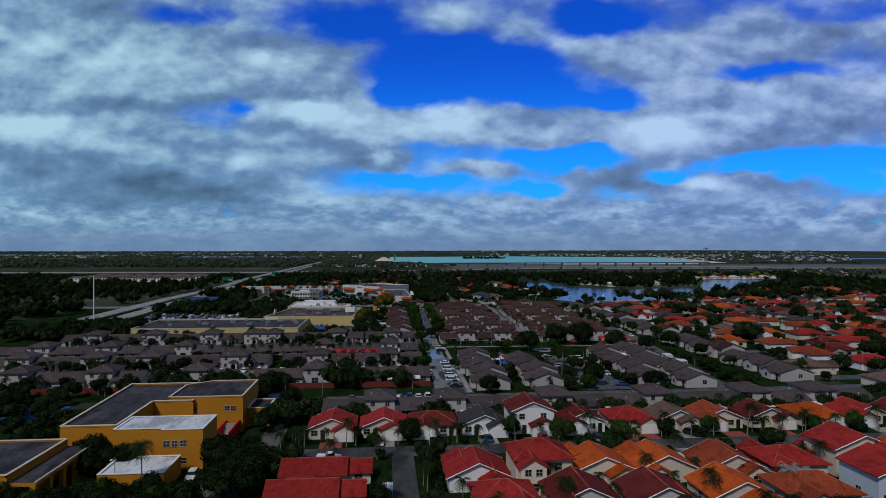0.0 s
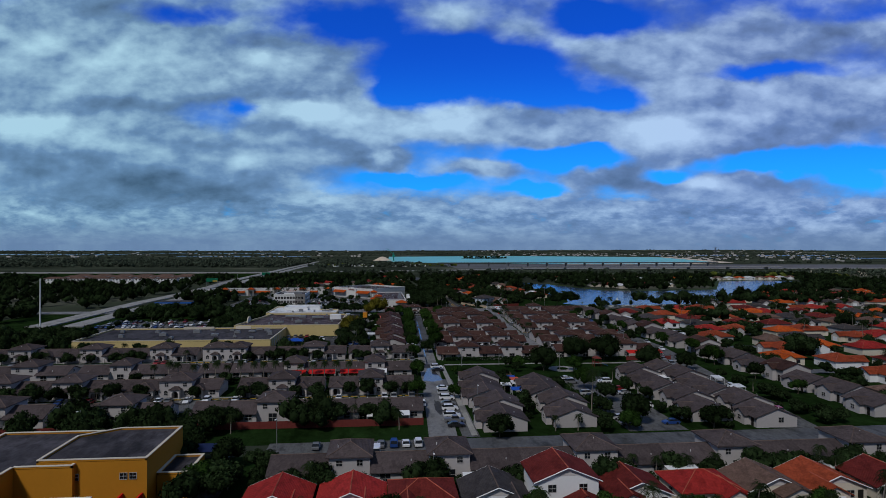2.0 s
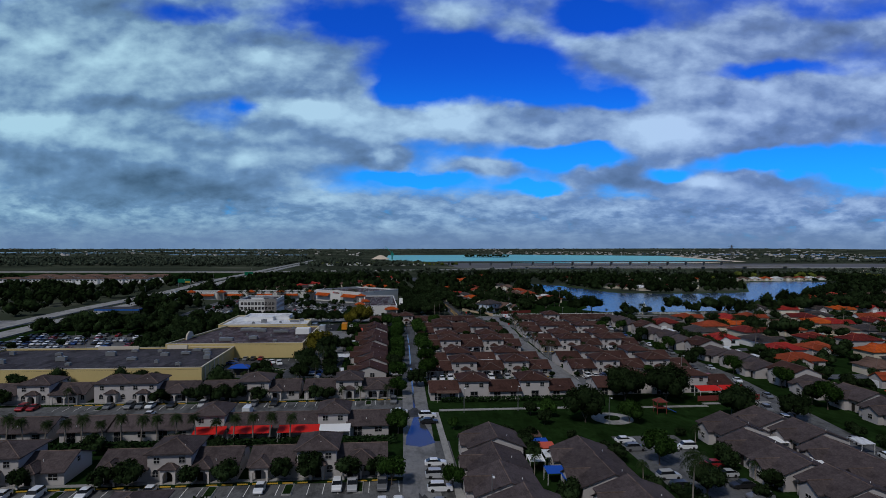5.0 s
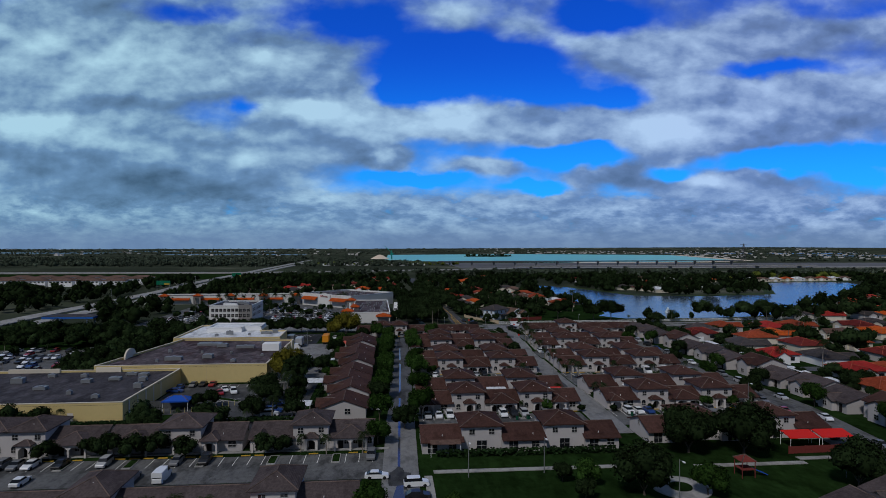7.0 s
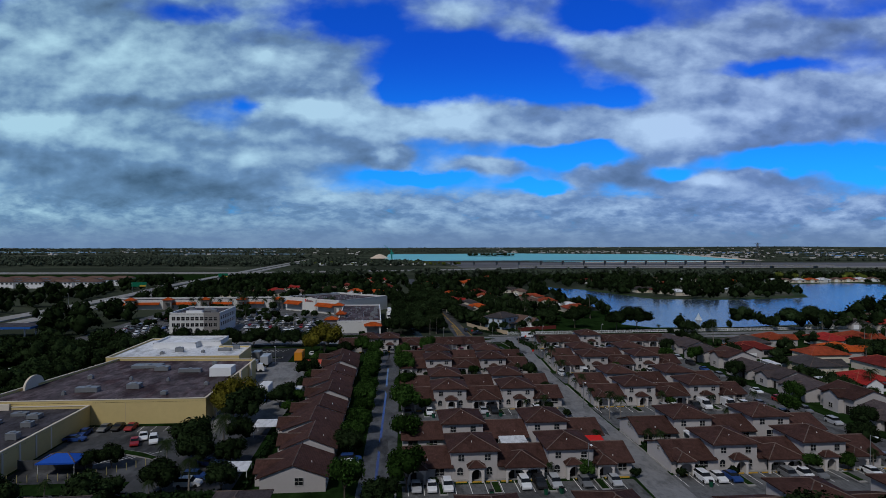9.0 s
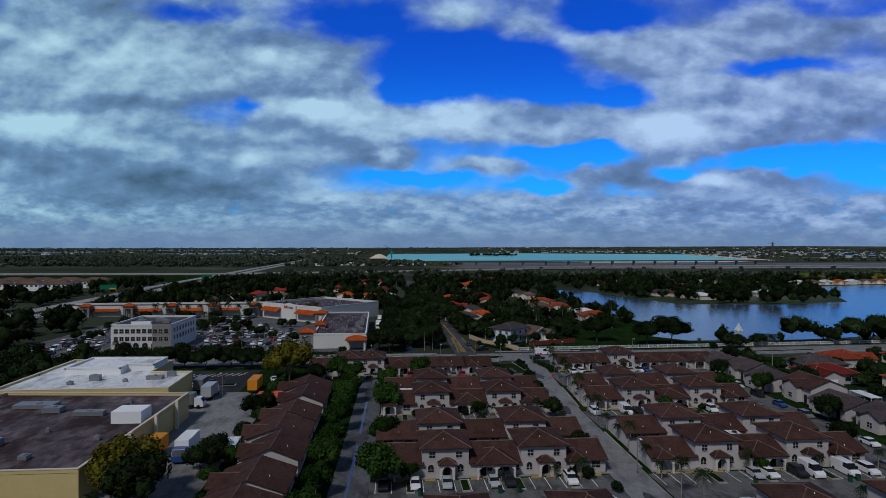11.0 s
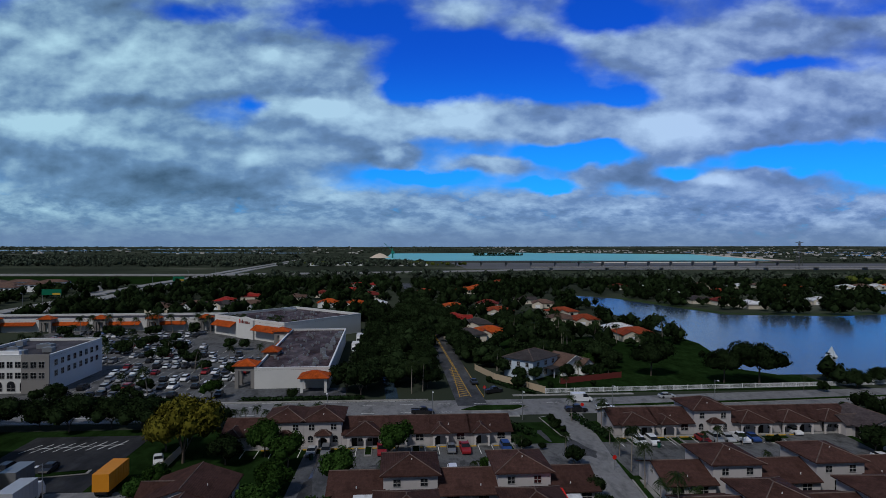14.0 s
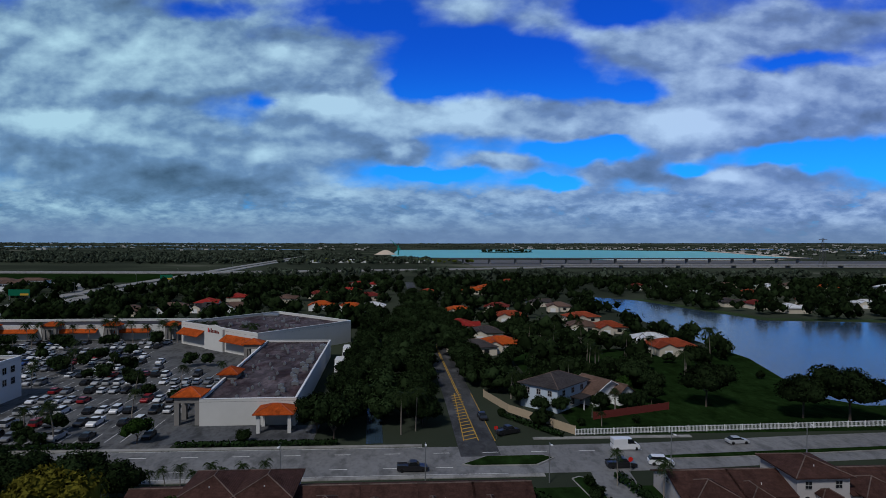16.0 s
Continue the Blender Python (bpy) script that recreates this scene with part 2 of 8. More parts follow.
def weather(m, scale, dark, pale, lo=0.5, hi=0.62, tint=(1.0, 1.0, 1.0)):
    """Old stains over a surface: dark worn patches and pale washed ones, with finer streaks."""
    n, l = m.node_tree.nodes, m.node_tree.links
    b = n["Principled BSDF"]
    where = n.new("ShaderNodeTexCoord").outputs["Object"]
    old = b.inputs["Base Color"].links[0].from_socket
    for k, (sc, gain, shift) in enumerate(((scale, dark, (0, 0, 0)), (scale * 1.7, pale, (31, 17, 0)), (scale * 6.0, 1 - (1 - dark) * 0.5, (5, 9, 3)))):
        v = n.new("ShaderNodeMapping")
        v.inputs["Location"].default_value = shift
        v.inputs["Rotation"].default_value = (0, 0, 0.4 * k)
        v.inputs["Scale"].default_value = (1.0, 0.45, 1.0)
        l.new(where, v.inputs["Vector"])
        t = n.new("ShaderNodeTexNoise")
        t.inputs["Scale"].default_value, t.inputs["Detail"].default_value, t.inputs["Roughness"].default_value = sc, 7, 0.62
        l.new(v.outputs[0], t.inputs["Vector"])
        r = n.new("ShaderNodeMapRange")
        r.inputs["From Min"].default_value, r.inputs["From Max"].default_value = lo, hi
        l.new(t.outputs["Fac"], r.inputs["Value"])
        mx = n.new("ShaderNodeMix")
        mx.data_type, mx.blend_type, mx.clamp_result = "RGBA", "MULTIPLY", False
        mx.inputs["B"].default_value = (*(gain * c for c in (tint if k == 0 else (1, 1, 1))), 1)
        l.new(r.outputs[0], mx.inputs["Factor"]), l.new(old, mx.inputs["A"])
        old = mx.outputs["Result"]
    l.new(old, b.inputs["Base Color"])
    return m


def tile_material(name, base, stain=0.4, each=0.16):
    """Barrel roof tiles: courses and rolls in fine relief, weathered."""
    m = material(name, base, 0.8, 0, 0.35, 1.6, stain, 0.0, each, 0.04)
    n, l = m.node_tree.nodes, m.node_tree.links
    b = n["Principled BSDF"]
    where = n.new("ShaderNodeTexCoord").outputs["Object"]
    w = n.new("ShaderNodeTexWave")
    w.bands_direction = "Z"
    w.inputs["Scale"].default_value, w.inputs["Distortion"].default_value = 3.2, 0.3
    l.new(where, w.inputs["Vector"])
    v = n.new("ShaderNodeTexVoronoi")
    v.inputs["Scale"].default_value = 4.5
    l.new(where, v.inputs["Vector"])
    k = n.new("ShaderNodeBump")
    k.inputs["Strength"].default_value, k.inputs["Distance"].default_value = 0.5, 0.05
    l.new(w.outputs["Fac"], k.inputs["Height"])
    l.new(k.outputs[0], b.inputs["Normal"])
    mx = n.new("ShaderNodeMix")
    mx.data_type, mx.blend_type = "RGBA", "MULTIPLY"
    old = b.inputs["Base Color"].links[0].from_socket
    l.new(old, mx.inputs["A"])
    ramp = n.new("ShaderNodeMapRange")
    ramp.inputs["To Min"].default_value, ramp.inputs["To Max"].default_value = 0.82, 1.14
    l.new(v.outputs["Color"], ramp.inputs["Value"])
    l.new(ramp.outputs[0], mx.inputs["B"])
    mx.inputs["Factor"].default_value = 1.0
    l.new(mx.outputs["Result"], b.inputs["Base Color"])
    return weather(m, 0.55, 0.72, 1.15)


M = {}
M["stucco"] = material("stucco", (0.43, 0.405, 0.40), 0.9, 0, 0.06, 2.0, 0.15, 0.1, 0.08)
M["cream"] = material("cream_stucco", (0.62, 0.56, 0.46), 0.9, 0, 0.06, 2.0, 0.12, 0.1, 0.1)
M["white"] = material("white_paint", (0.76, 0.77, 0.78), 0.6, 0, 0.05, 2.0, 0.12)
M["bluewall"] = material("pale_blue_stucco", (0.50, 0.58, 0.66), 0.9, 0, 0.05, 2.0, 0.1)
M["trim"] = material("trim_paint", (0.55, 0.52, 0.50), 0.6, 0, 0.05, 2.0, 0.1)
M["brown"] = tile_material("brown_tile", (0.060, 0.031, 0.026))
M["grey_tile"] = tile_material("grey_tile", (0.056, 0.050, 0.052))
M["mauve_tile"] = tile_material("grey_brown_tile", (0.075, 0.060, 0.061))
M["red"] = tile_material("red_tile", (0.30, 0.027, 0.024))
M["maroon"] = tile_material("maroon_tile", (0.125, 0.021, 0.018), 0.45)
M["orange"] = tile_material("orange_tile", (0.43, 0.078, 0.015), 0.4)
M["rust"] = tile_material("rust_tile", (0.25, 0.050, 0.022), 0.5)
M["tan"] = tile_material("tan_tile", (0.13, 0.082, 0.065))
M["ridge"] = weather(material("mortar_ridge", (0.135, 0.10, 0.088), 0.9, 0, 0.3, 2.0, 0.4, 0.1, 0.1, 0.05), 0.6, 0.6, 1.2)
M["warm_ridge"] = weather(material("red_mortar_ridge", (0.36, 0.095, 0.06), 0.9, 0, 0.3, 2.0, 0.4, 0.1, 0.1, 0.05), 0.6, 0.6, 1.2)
M["asphalt"] = weather(material("asphalt", (0.195, 0.197, 0.203), 0.85, 0, 0.25, 0.8, 0.3, 0.1), 0.3, 0.66, 1.06)
M["lane"] = weather(material("old_asphalt", (0.095, 0.10, 0.11), 0.8, 0, 0.3, 0.8, 0.4, 0.1), 0.25, 0.55, 1.15)
M["lot"] = weather(material("worn_asphalt", (0.115, 0.117, 0.12), 0.85, 0, 0.3, 0.9, 0.3, 0.1), 0.35, 0.5, 1.12)
M["patch"] = weather(material("tar_patch", (0.055, 0.056, 0.06), 0.75, 0, 0.3, 0.9, 0.5, 0.1), 0.5, 0.6, 1.3)
M["black_lot"] = weather(material("new_asphalt", (0.026, 0.027, 0.030), 0.8, 0, 0.25, 0.9, 0.4, 0.1), 0.2, 0.6, 1.4)
M["dark_lot"] = weather(material("fresh_asphalt", (0.060, 0.062, 0.066), 0.8, 0, 0.25, 0.9, 0.4, 0.1), 0.14, 0.5, 1.6)
M["concrete"] = weather(material("concrete", (0.30, 0.295, 0.285), 0.85, 0, 0.12, 1.5, 0.3, 0.05), 0.3, 0.7, 1.1)
M["paver"] = material("red_paver", (0.26, 0.075, 0.06), 0.85, 0, 0.2, 3.0, 0.3)
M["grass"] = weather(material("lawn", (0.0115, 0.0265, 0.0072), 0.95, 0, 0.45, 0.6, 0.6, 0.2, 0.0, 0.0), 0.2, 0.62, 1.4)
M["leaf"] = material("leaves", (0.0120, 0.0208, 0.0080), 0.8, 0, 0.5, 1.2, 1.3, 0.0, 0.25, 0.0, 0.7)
# paler, greyer leaves for far woods: distance haze is painted into the colour
M["leaf_hazed"] = material("haze_paled_leaves", (0.046, 0.060, 0.043), 0.8, 0, 0.6, 0.9, 1.2, 0.0, 0.0, 0.0, 0.8)
M["leaf_light"] = material("light_leaves", (0.019, 0.042, 0.009), 0.8, 0, 0.3, 0.8, 0.4, 0.0, 0.3, 0.0, 0.7)
M["leaf_gold"] = material("yellowing_leaves", (0.085, 0.078, 0.012), 0.8, 0, 0.3, 0.8, 0.5, 0.0, 0.1, 0.0, 0.7)
M["leaf_silver"] = material("silver_fronds", (0.22, 0.28, 0.27), 0.7, 0, 0.3, 1.2, 0.3)
M["palm"] = material("palm_fronds", (0.018, 0.030, 0.010), 0.7, 0, 0.4, 1.5, 0.3, 0.0, 0.3, 0.03)
M["bark"] = material("bark", (0.12, 0.095, 0.075), 0.95, 0, 0.3, 4.0, 0.3, 0.3)
M["palm_bark"] = material("palm_bark", (0.24, 0.21, 0.18), 0.95, 0, 0.3, 4.0, 0.3, 0.3)
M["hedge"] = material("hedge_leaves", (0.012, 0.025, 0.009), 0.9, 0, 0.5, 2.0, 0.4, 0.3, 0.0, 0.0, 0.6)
M["window_frame"] = material("pale_window_frame", (0.40, 0.39, 0.38), 0.6, 0, 0.05, 2.0, 0.1)
M["glass"] = material("window_glass", (0.012, 0.014, 0.017), 0.10, 0, 0.2, 0.5, 0.2, 0.0, 0.3, 0.5)
M["dark"] = material("dark_doorway", (0.02, 0.018, 0.016), 0.7, 0, 0.2, 1.0, 0.2)
M["black"] = material("black_rubber", (0.015, 0.015, 0.016), 0.8, 0, 0.2, 3.0, 0.2)
M["metal"] = material("galvanised_metal", (0.26, 0.27, 0.28), 0.45, 0.5, 0.1, 2.0, 0.2)
M["yellow"] = material("yellow_stucco", (0.58, 0.46, 0.21), 0.9, 0, 0.06, 1.2, 0.15, 0.1)
M["ochre"] = material("ochre_paint", (0.47, 0.20, 0.018), 0.8, 0, 0.06, 1.5, 0.15, 0.05)
M["flat_roof"] = weather(material("tarred_roof", (0.056, 0.052, 0.060), 0.9, 0, 0.3, 0.5, 0.5, 0.1), 0.2, 0.45, 1.5)
M["stained_roof"] = weather(material("stained_roof", (0.074, 0.060, 0.066), 0.85, 0, 0.4, 0.5, 0.5, 0.1), 0.18, 0.40, 1.9, 0.47, 0.60, (1.15, 0.85, 0.82))
M["white_roof"] = weather(material("white_membrane", (0.66, 0.68, 0.71), 0.6, 0, 0.1, 0.6, 0.25), 0.2, 0.6, 1.1)
M["store"] = material("pale_grey_stucco", (0.60, 0.60, 0.58), 0.85, 0, 0.05, 1.0, 0.15)
M["grey_stucco"] = material("warm_grey_stucco", (0.22, 0.21, 0.20), 0.85, 0, 0.05, 1.0, 0.15)
M["fence_red"] = material("red_brown_fence", (0.16, 0.035, 0.03), 0.85, 0, 0.25, 2.0, 0.3)
M["beige_wall"] = material("beige_wall", (0.45, 0.36, 0.25), 0.9, 0, 0.1, 1.0, 0.2)
M["red_cloth"] = material("red_awning", (0.60, 0.02, 0.015), 0.7, 0, 0.08, 2.0, 0.1)
M["blue_cloth"] = material("blue_canopy", (0.015, 0.08, 0.42), 0.7, 0, 0.08, 2.0, 0.1)
M["coral"] = material("coral_canopy", (0.55, 0.10, 0.06), 0.7, 0, 0.08, 2.0, 0.1)
M["road_white"] = material("road_white", (0.68, 0.68, 0.67), 0.8, 0, 0.3, 1.5, 0.4)
M["road_yellow"] = material("road_yellow", (0.50, 0.30, 0.04), 0.8, 0, 0.3, 1.5, 0.4)
M["sand"] = material("pale_sand", (0.62, 0.52, 0.42), 0.95, 0, 0.1, 0.05, 0.2)
M["steel"] = material("dark_steel", (0.10, 0.105, 0.11), 0.6, 0.3, 0.2, 1.0, 0.2)
M["orange_paint"] = material("orange_paint", (0.62, 0.24, 0.02), 0.5, 0, 0.08, 1.0, 0.2)
M["teal"] = material("teal_tarp", (0.02, 0.22, 0.17), 0.7, 0, 0.1, 1.0, 0.2)
M["court_blue"] = material("blue_court", (0.02, 0.10, 0.35), 0.8, 0, 0.1, 1.0, 0.2)
for name, c in (("car_white", (0.75, 0.76, 0.78)), ("car_grey", (0.16, 0.165, 0.175)), ("car_black", (0.018, 0.018, 0.02)),
                ("car_silver", (0.42, 0.43, 0.45)), ("car_red", (0.28, 0.015, 0.02)), ("car_blue", (0.02, 0.06, 0.22))):
    M[name] = material(name, c, 0.3, 0.1, 0.03, 1.0, 0.05, 0.0, 0.0, 0.5)


def water(name, base, rough, ripple):
    m = material(name, base, rough, 0, 0.1, 0.02, 0.2, 0, 0, 0.5)
    n, l = m.node_tree.nodes, m.node_tree.links
    t = n.new("ShaderNodeTexNoise")
    t.inputs["Scale"].default_value, t.inputs["Detail"].default_value = 0.9, 4
    l.new(n.new("ShaderNodeTexCoord").outputs["Object"], t.inputs["Vector"])
    k = n.new("ShaderNodeBump")
    k.inputs["Strength"].default_value, k.inputs["Distance"].default_value = ripple, 0.25
    l.new(t.outputs["Fac"], k.inputs["Height"])
    l.new(k.outputs[0], n["Principled BSDF"].inputs["Normal"])
    return m


M["lake"] = water("lake_water", (0.038, 0.066, 0.098), 0.18, 0.12)
M["wet"] = material("wet_asphalt", (0.055, 0.058, 0.064), 0.16, 0, 0.2, 0.5, 0.5, 0, 0, 0.5)
M["quarry"] = water("quarry_water", (0.15, 0.52, 0.50), 0.45, 0.1)


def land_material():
    """Open land: dark woods, fields and pale cleared ground in patches that lie across the view; tones raised to paint
    in distance haze.
    """
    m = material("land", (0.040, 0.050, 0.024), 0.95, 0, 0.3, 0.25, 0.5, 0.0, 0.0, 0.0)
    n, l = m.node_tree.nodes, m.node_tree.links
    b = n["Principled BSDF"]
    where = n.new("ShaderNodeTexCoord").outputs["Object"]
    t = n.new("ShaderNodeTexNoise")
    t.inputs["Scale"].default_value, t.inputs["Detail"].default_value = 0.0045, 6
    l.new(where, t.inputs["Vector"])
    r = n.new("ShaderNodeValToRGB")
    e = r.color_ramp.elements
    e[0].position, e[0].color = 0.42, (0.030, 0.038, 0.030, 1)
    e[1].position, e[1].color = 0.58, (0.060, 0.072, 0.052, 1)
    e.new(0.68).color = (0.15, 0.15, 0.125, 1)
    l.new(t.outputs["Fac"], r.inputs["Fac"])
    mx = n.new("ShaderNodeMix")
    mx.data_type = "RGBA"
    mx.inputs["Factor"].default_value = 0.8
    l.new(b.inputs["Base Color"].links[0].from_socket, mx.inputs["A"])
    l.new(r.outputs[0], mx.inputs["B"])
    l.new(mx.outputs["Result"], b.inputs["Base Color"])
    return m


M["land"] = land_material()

# ---- building blocks ----


class Mesh:
    """Collects faces of one part."""

    def __init__(self):
        self.v, self.f, self.caps = [], [], []

    def add(self, verts, faces):
        k = len(self.v)
        self.v += [tuple(p) for p in verts]
        self.f += [tuple(i + k for i in f) for f in faces]
        return self

    def box(self, x0, y0, z0, x1, y1, z1):
        return self.add([(x, y, z) for z in (z0, z1) for y in (y0, y1) for x in (x0, x1)],
                        [(0, 2, 3, 1), (4, 5, 7, 6), (0, 1, 5, 4), (2, 6, 7, 3), (0, 4, 6, 2), (1, 3, 7, 5)])

    def prism(self, pts, z0, z1):
        """An upright prism over a plan outline, counter-clockwise."""
        n = len(pts)
        return self.add([(x, y, z0) for x, y in pts] + [(x, y, z1) for x, y in pts],
                        [tuple(range(n - 1, -1, -1)), tuple(range(n, 2 * n))] + [(i, (i + 1) % n, (i + 1) % n + n, i + n) for i in range(n)])

    def rod(self, p, q, r0, r1=None, n=7):
        """A tapered round rod from p to q."""
        p, q, r1 = Vector(p), Vector(q), r0 if r1 is None else r1
        turn = (q - p).to_track_quat("Z", "Y")
        ring = [turn @ Vector((math.cos(2 * math.pi * i / n), math.sin(2 * math.pi * i / n), 0)) for i in range(n)]
        return self.add([p + a * r0 for a in ring] + [q + a * r1 for a in ring],
                        [tuple(range(n - 1, -1, -1)), tuple(range(n, 2 * n))] + [(i, (i + 1) % n, (i + 1) % n + n, i + n) for i in range(n)])

    def slab(self, a, b, c, d, t):
        """A plate of thickness t under the quad a b c d."""
        p = [Vector(q) for q in (a, b, c, d)]
        return self.add(p + [q - Vector((0, 0, t)) for q in p], [(0, 1, 2, 3), (7, 6, 5, 4), (0, 4, 5, 1), (1, 5, 6, 2), (2, 6, 7, 3), (3, 7, 4, 0)])

    def tie(self, a, b):
        """Joins a later piece to an earlier one with a sliver of a face, so that the part is one body."""
        self.f.append((a, b, b + 1))
        return self

    def data(self, name, mat):
        me = bpy.data.meshes.new(name)
        me.from_pydata(self.v, [], self.f)
        me.materials.append(mat)
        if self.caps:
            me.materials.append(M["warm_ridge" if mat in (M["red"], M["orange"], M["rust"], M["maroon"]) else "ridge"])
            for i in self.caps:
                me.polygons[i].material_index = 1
        me.update()
        return me


def part(name, mesh, mat, parent=None, label="", at=None):
    """Links a mesh as one object under its thing."""
    data = mesh.data(name, mat) if isinstance(mesh, Mesh) else mesh
    ob = new(name, data)
    if parent:
        ob.parent = parent
    if at is not None:
        ob.matrix_basis = at
    return tagged(ob, label)


def thing(name, label, category, group="", kind="", m=None):
    ob = new(name)
    ob.empty_display_size = 0.5
    if m is not None:
        ob.matrix_basis = m
    return tagged(ob, label, category, group, kind)


def structure(name, mesh, mat, label, category):
    return tagged(part(name, mesh, mat), label, category, kind="structure")


PROTO = {}


def place(key, build, m):
    """Builds a thing once, copies it after that."""
    if key in PROTO:
        return copy_thing(PROTO[key], m)
    ob = build()
    ob.matrix_basis = m
    PROTO[key] = ob
    return ob


SHARED = {}


def window_meshes(w, h, arched=False):
    key = (w, h, arched)
    if key not in SHARED:
        fr, pane, t = Mesh(), Mesh(), 0.055
        fr.box(-w / 2 - t, -0.09, -t, w / 2 + t, 0.02, 0)
        for x in (-w / 2 - t, w / 2):
            fr.box(x, -0.07, 0, x + t, 0.02, h)
        if arched:
            n = 8
            arc = [(math.cos(math.pi * i / n), math.sin(math.pi * i / n)) for i in range(n + 1)]
            for (ax, ay), (bx, by) in zip(arc, arc[1:]):
                pts = [(r * px * w / 2, h + r * py * w / 2) for px, py, r in ((ax, ay, 1), (bx, by, 1), (bx, by, 1 + 2 * t / w), (ax, ay, 1 + 2 * t / w))]
                fr.add([(x, y, z) for y in (-0.07, 0.02) for x, z in pts], [(0, 1, 2, 3), (2, 1, 5, 6), (3, 2, 6, 7), (1, 0, 4, 5)])
            pts = [(-w / 2, 0), (w / 2, 0)] + [(x * w / 2, h + y * w / 2) for x, y in arc]
            pane.add([(x, -0.025, z) for x, z in pts], [tuple(range(len(pts)))])
        else:
            fr.box(-w / 2 - t, -0.07, h, w / 2 + t, 0.02, h + t)
            pane.add([(-w / 2, -0.025, 0), (w / 2, -0.025, 0), (w / 2, -0.025, h), (-w / 2, -0.025, h)], [(0, 1, 2, 3)])
        fr.box(-0.025, -0.06, 0, 0.025, 0.0, h)
        fr.box(-w / 2, -0.06, h * 0.5 - 0.03, w / 2, 0.0, h * 0.5 + 0.03)
        SHARED[key] = (fr.data("window", M["window_frame"]), pane.data("pane", M["glass"]))
    return SHARED[key]


def plain_window(w, h, arched):
    """A far-off window: frame and glass in one mesh."""
    key = (w, h, arched, "plain")
    if key not in SHARED:
        fr, pane = window_meshes(w, h, arched)
        me = bpy.data.meshes.new("window")
        k = len(fr.vertices)
        me.from_pydata([v.co for v in fr.vertices] + [v.co for v in pane.vertices], [], [list(f.vertices) for f in fr.polygons] + [[i + k for i in f.vertices] for f in pane.polygons])
        me.materials.append(M["window_frame"]), me.materials.append(M["glass"])
        for f in me.polygons[len(fr.polygons):]:
            f.material_index = 1
        SHARED[key] = me
    return SHARED[key]


FAR_WINDOWS = []


def window(parent, x, y, z, w=1.3, h=1.2, turn=0, arched=False):
    if FAR_WINDOWS:
        return part("window", plain_window(w, h, arched), None, parent, "", pose(x, y, z, 0, 0, turn))
    fr, pane = window_meshes(w, h, arched)
    ob = part("window", fr, None, parent, "pale-framed window", pose(x, y, z, 0, 0, turn))
    part("pane", pane, None, ob)
    return ob


def hip_roof(mesh, x0, y0, x1, y1, z, rise, over=0.5, t=0.18):
    """A hipped roof with fascia over the plan x0..x1, y0..y1."""
    x0, y0, x1, y1 = x0 - over, y0 - over, x1 + over, y1 + over
    w, d = x1 - x0, y1 - y0
    h = min(w, d) / 2
    if w >= d:
        r = [((x0 + h), (y0 + y1) / 2), ((x1 - h + 1e-3), (y0 + y1) / 2)]
        top = [(0, 1, 5, 4), (1, 2, 5), (2, 3, 4, 5), (3, 0, 4)]
    else:
        r = [((x0 + x1) / 2, y0 + h), ((x0 + x1) / 2, y1 - h)]
        top = [(0, 1, 4), (1, 2, 5, 4), (2, 3, 5), (3, 0, 4, 5)]
    c = [(x0, y0), (x1, y0), (x1, y1), (x0, y1)]
    first = len(mesh.v)
    mesh.add([(x, y, z) for x, y in c] + [(x, y, z + rise) for x, y in r] + [(x, y, z - t) for x, y in c],
             top + [(0, 6, 7, 1), (1, 7, 8, 2), (2, 8, 9, 3), (3, 9, 6, 0), (9, 8, 7, 6)])
    # ridge caps
    ends = [(*p, z) for p in c] + [(*p, z + rise) for p in r]
    joins = [(0, 4), (3, 4), (1, 5), (2, 5)] if w >= d else [(0, 4), (1, 4), (2, 5), (3, 5)]
    for i, j in joins + [(4, 5)]:
        if (Vector(ends[i]) - Vector(ends[j])).length > 0.05:
            k = len(mesh.f)
            mesh.rod(ends[i], ends[j], 0.10, 0.10, 5)
            mesh.caps += range(k, len(mesh.f))
            mesh.tie(first + i, len(mesh.v) - 10)
    return mesh


def gable_roof(mesh, x0, y0, x1, y1, z, rise, along="x", over=0.5, end=0.35, t=0.18):
    """Two slopes that meet in a ridge along x or y."""
    first = len(mesh.v)
    if along == "x":
        a, b, ym, s = x0 - end, x1 + end, (y0 + y1) / 2, rise * over / ((y1 - y0) / 2)
        mesh.slab((a, y0 - over, z - s), (b, y0 - over, z - s), (b, ym, z + rise), (a, ym, z + rise), t)
        mesh.slab((b, y1 + over, z - s), (a, y1 + over, z - s), (a, ym, z + rise), (b, ym, z + rise), t)
        mesh.rod((a, ym, z + rise), (b, ym, z + rise), 0.11, 0.11, 5)
    else:
        a, b, xm, s = y0 - end, y1 + end, (x0 + x1) / 2, rise * over / ((x1 - x0) / 2)
        mesh.slab((x0 - over, b, z - s), (x0 - over, a, z - s), (xm, a, z + rise), (xm, b, z + rise), t)
        mesh.slab((x1 + over, a, z - s), (x1 + over, b, z - s), (xm, b, z + rise), (xm, a, z + rise), t)
        mesh.rod((xm, a, z + rise), (xm, b, z + rise), 0.11, 0.11, 5)
    mesh.caps += range(len(mesh.f) - 7, len(mesh.f))
    mesh.tie(first + 2, first + 10).tie(first + 2, first + 16)
    return mesh


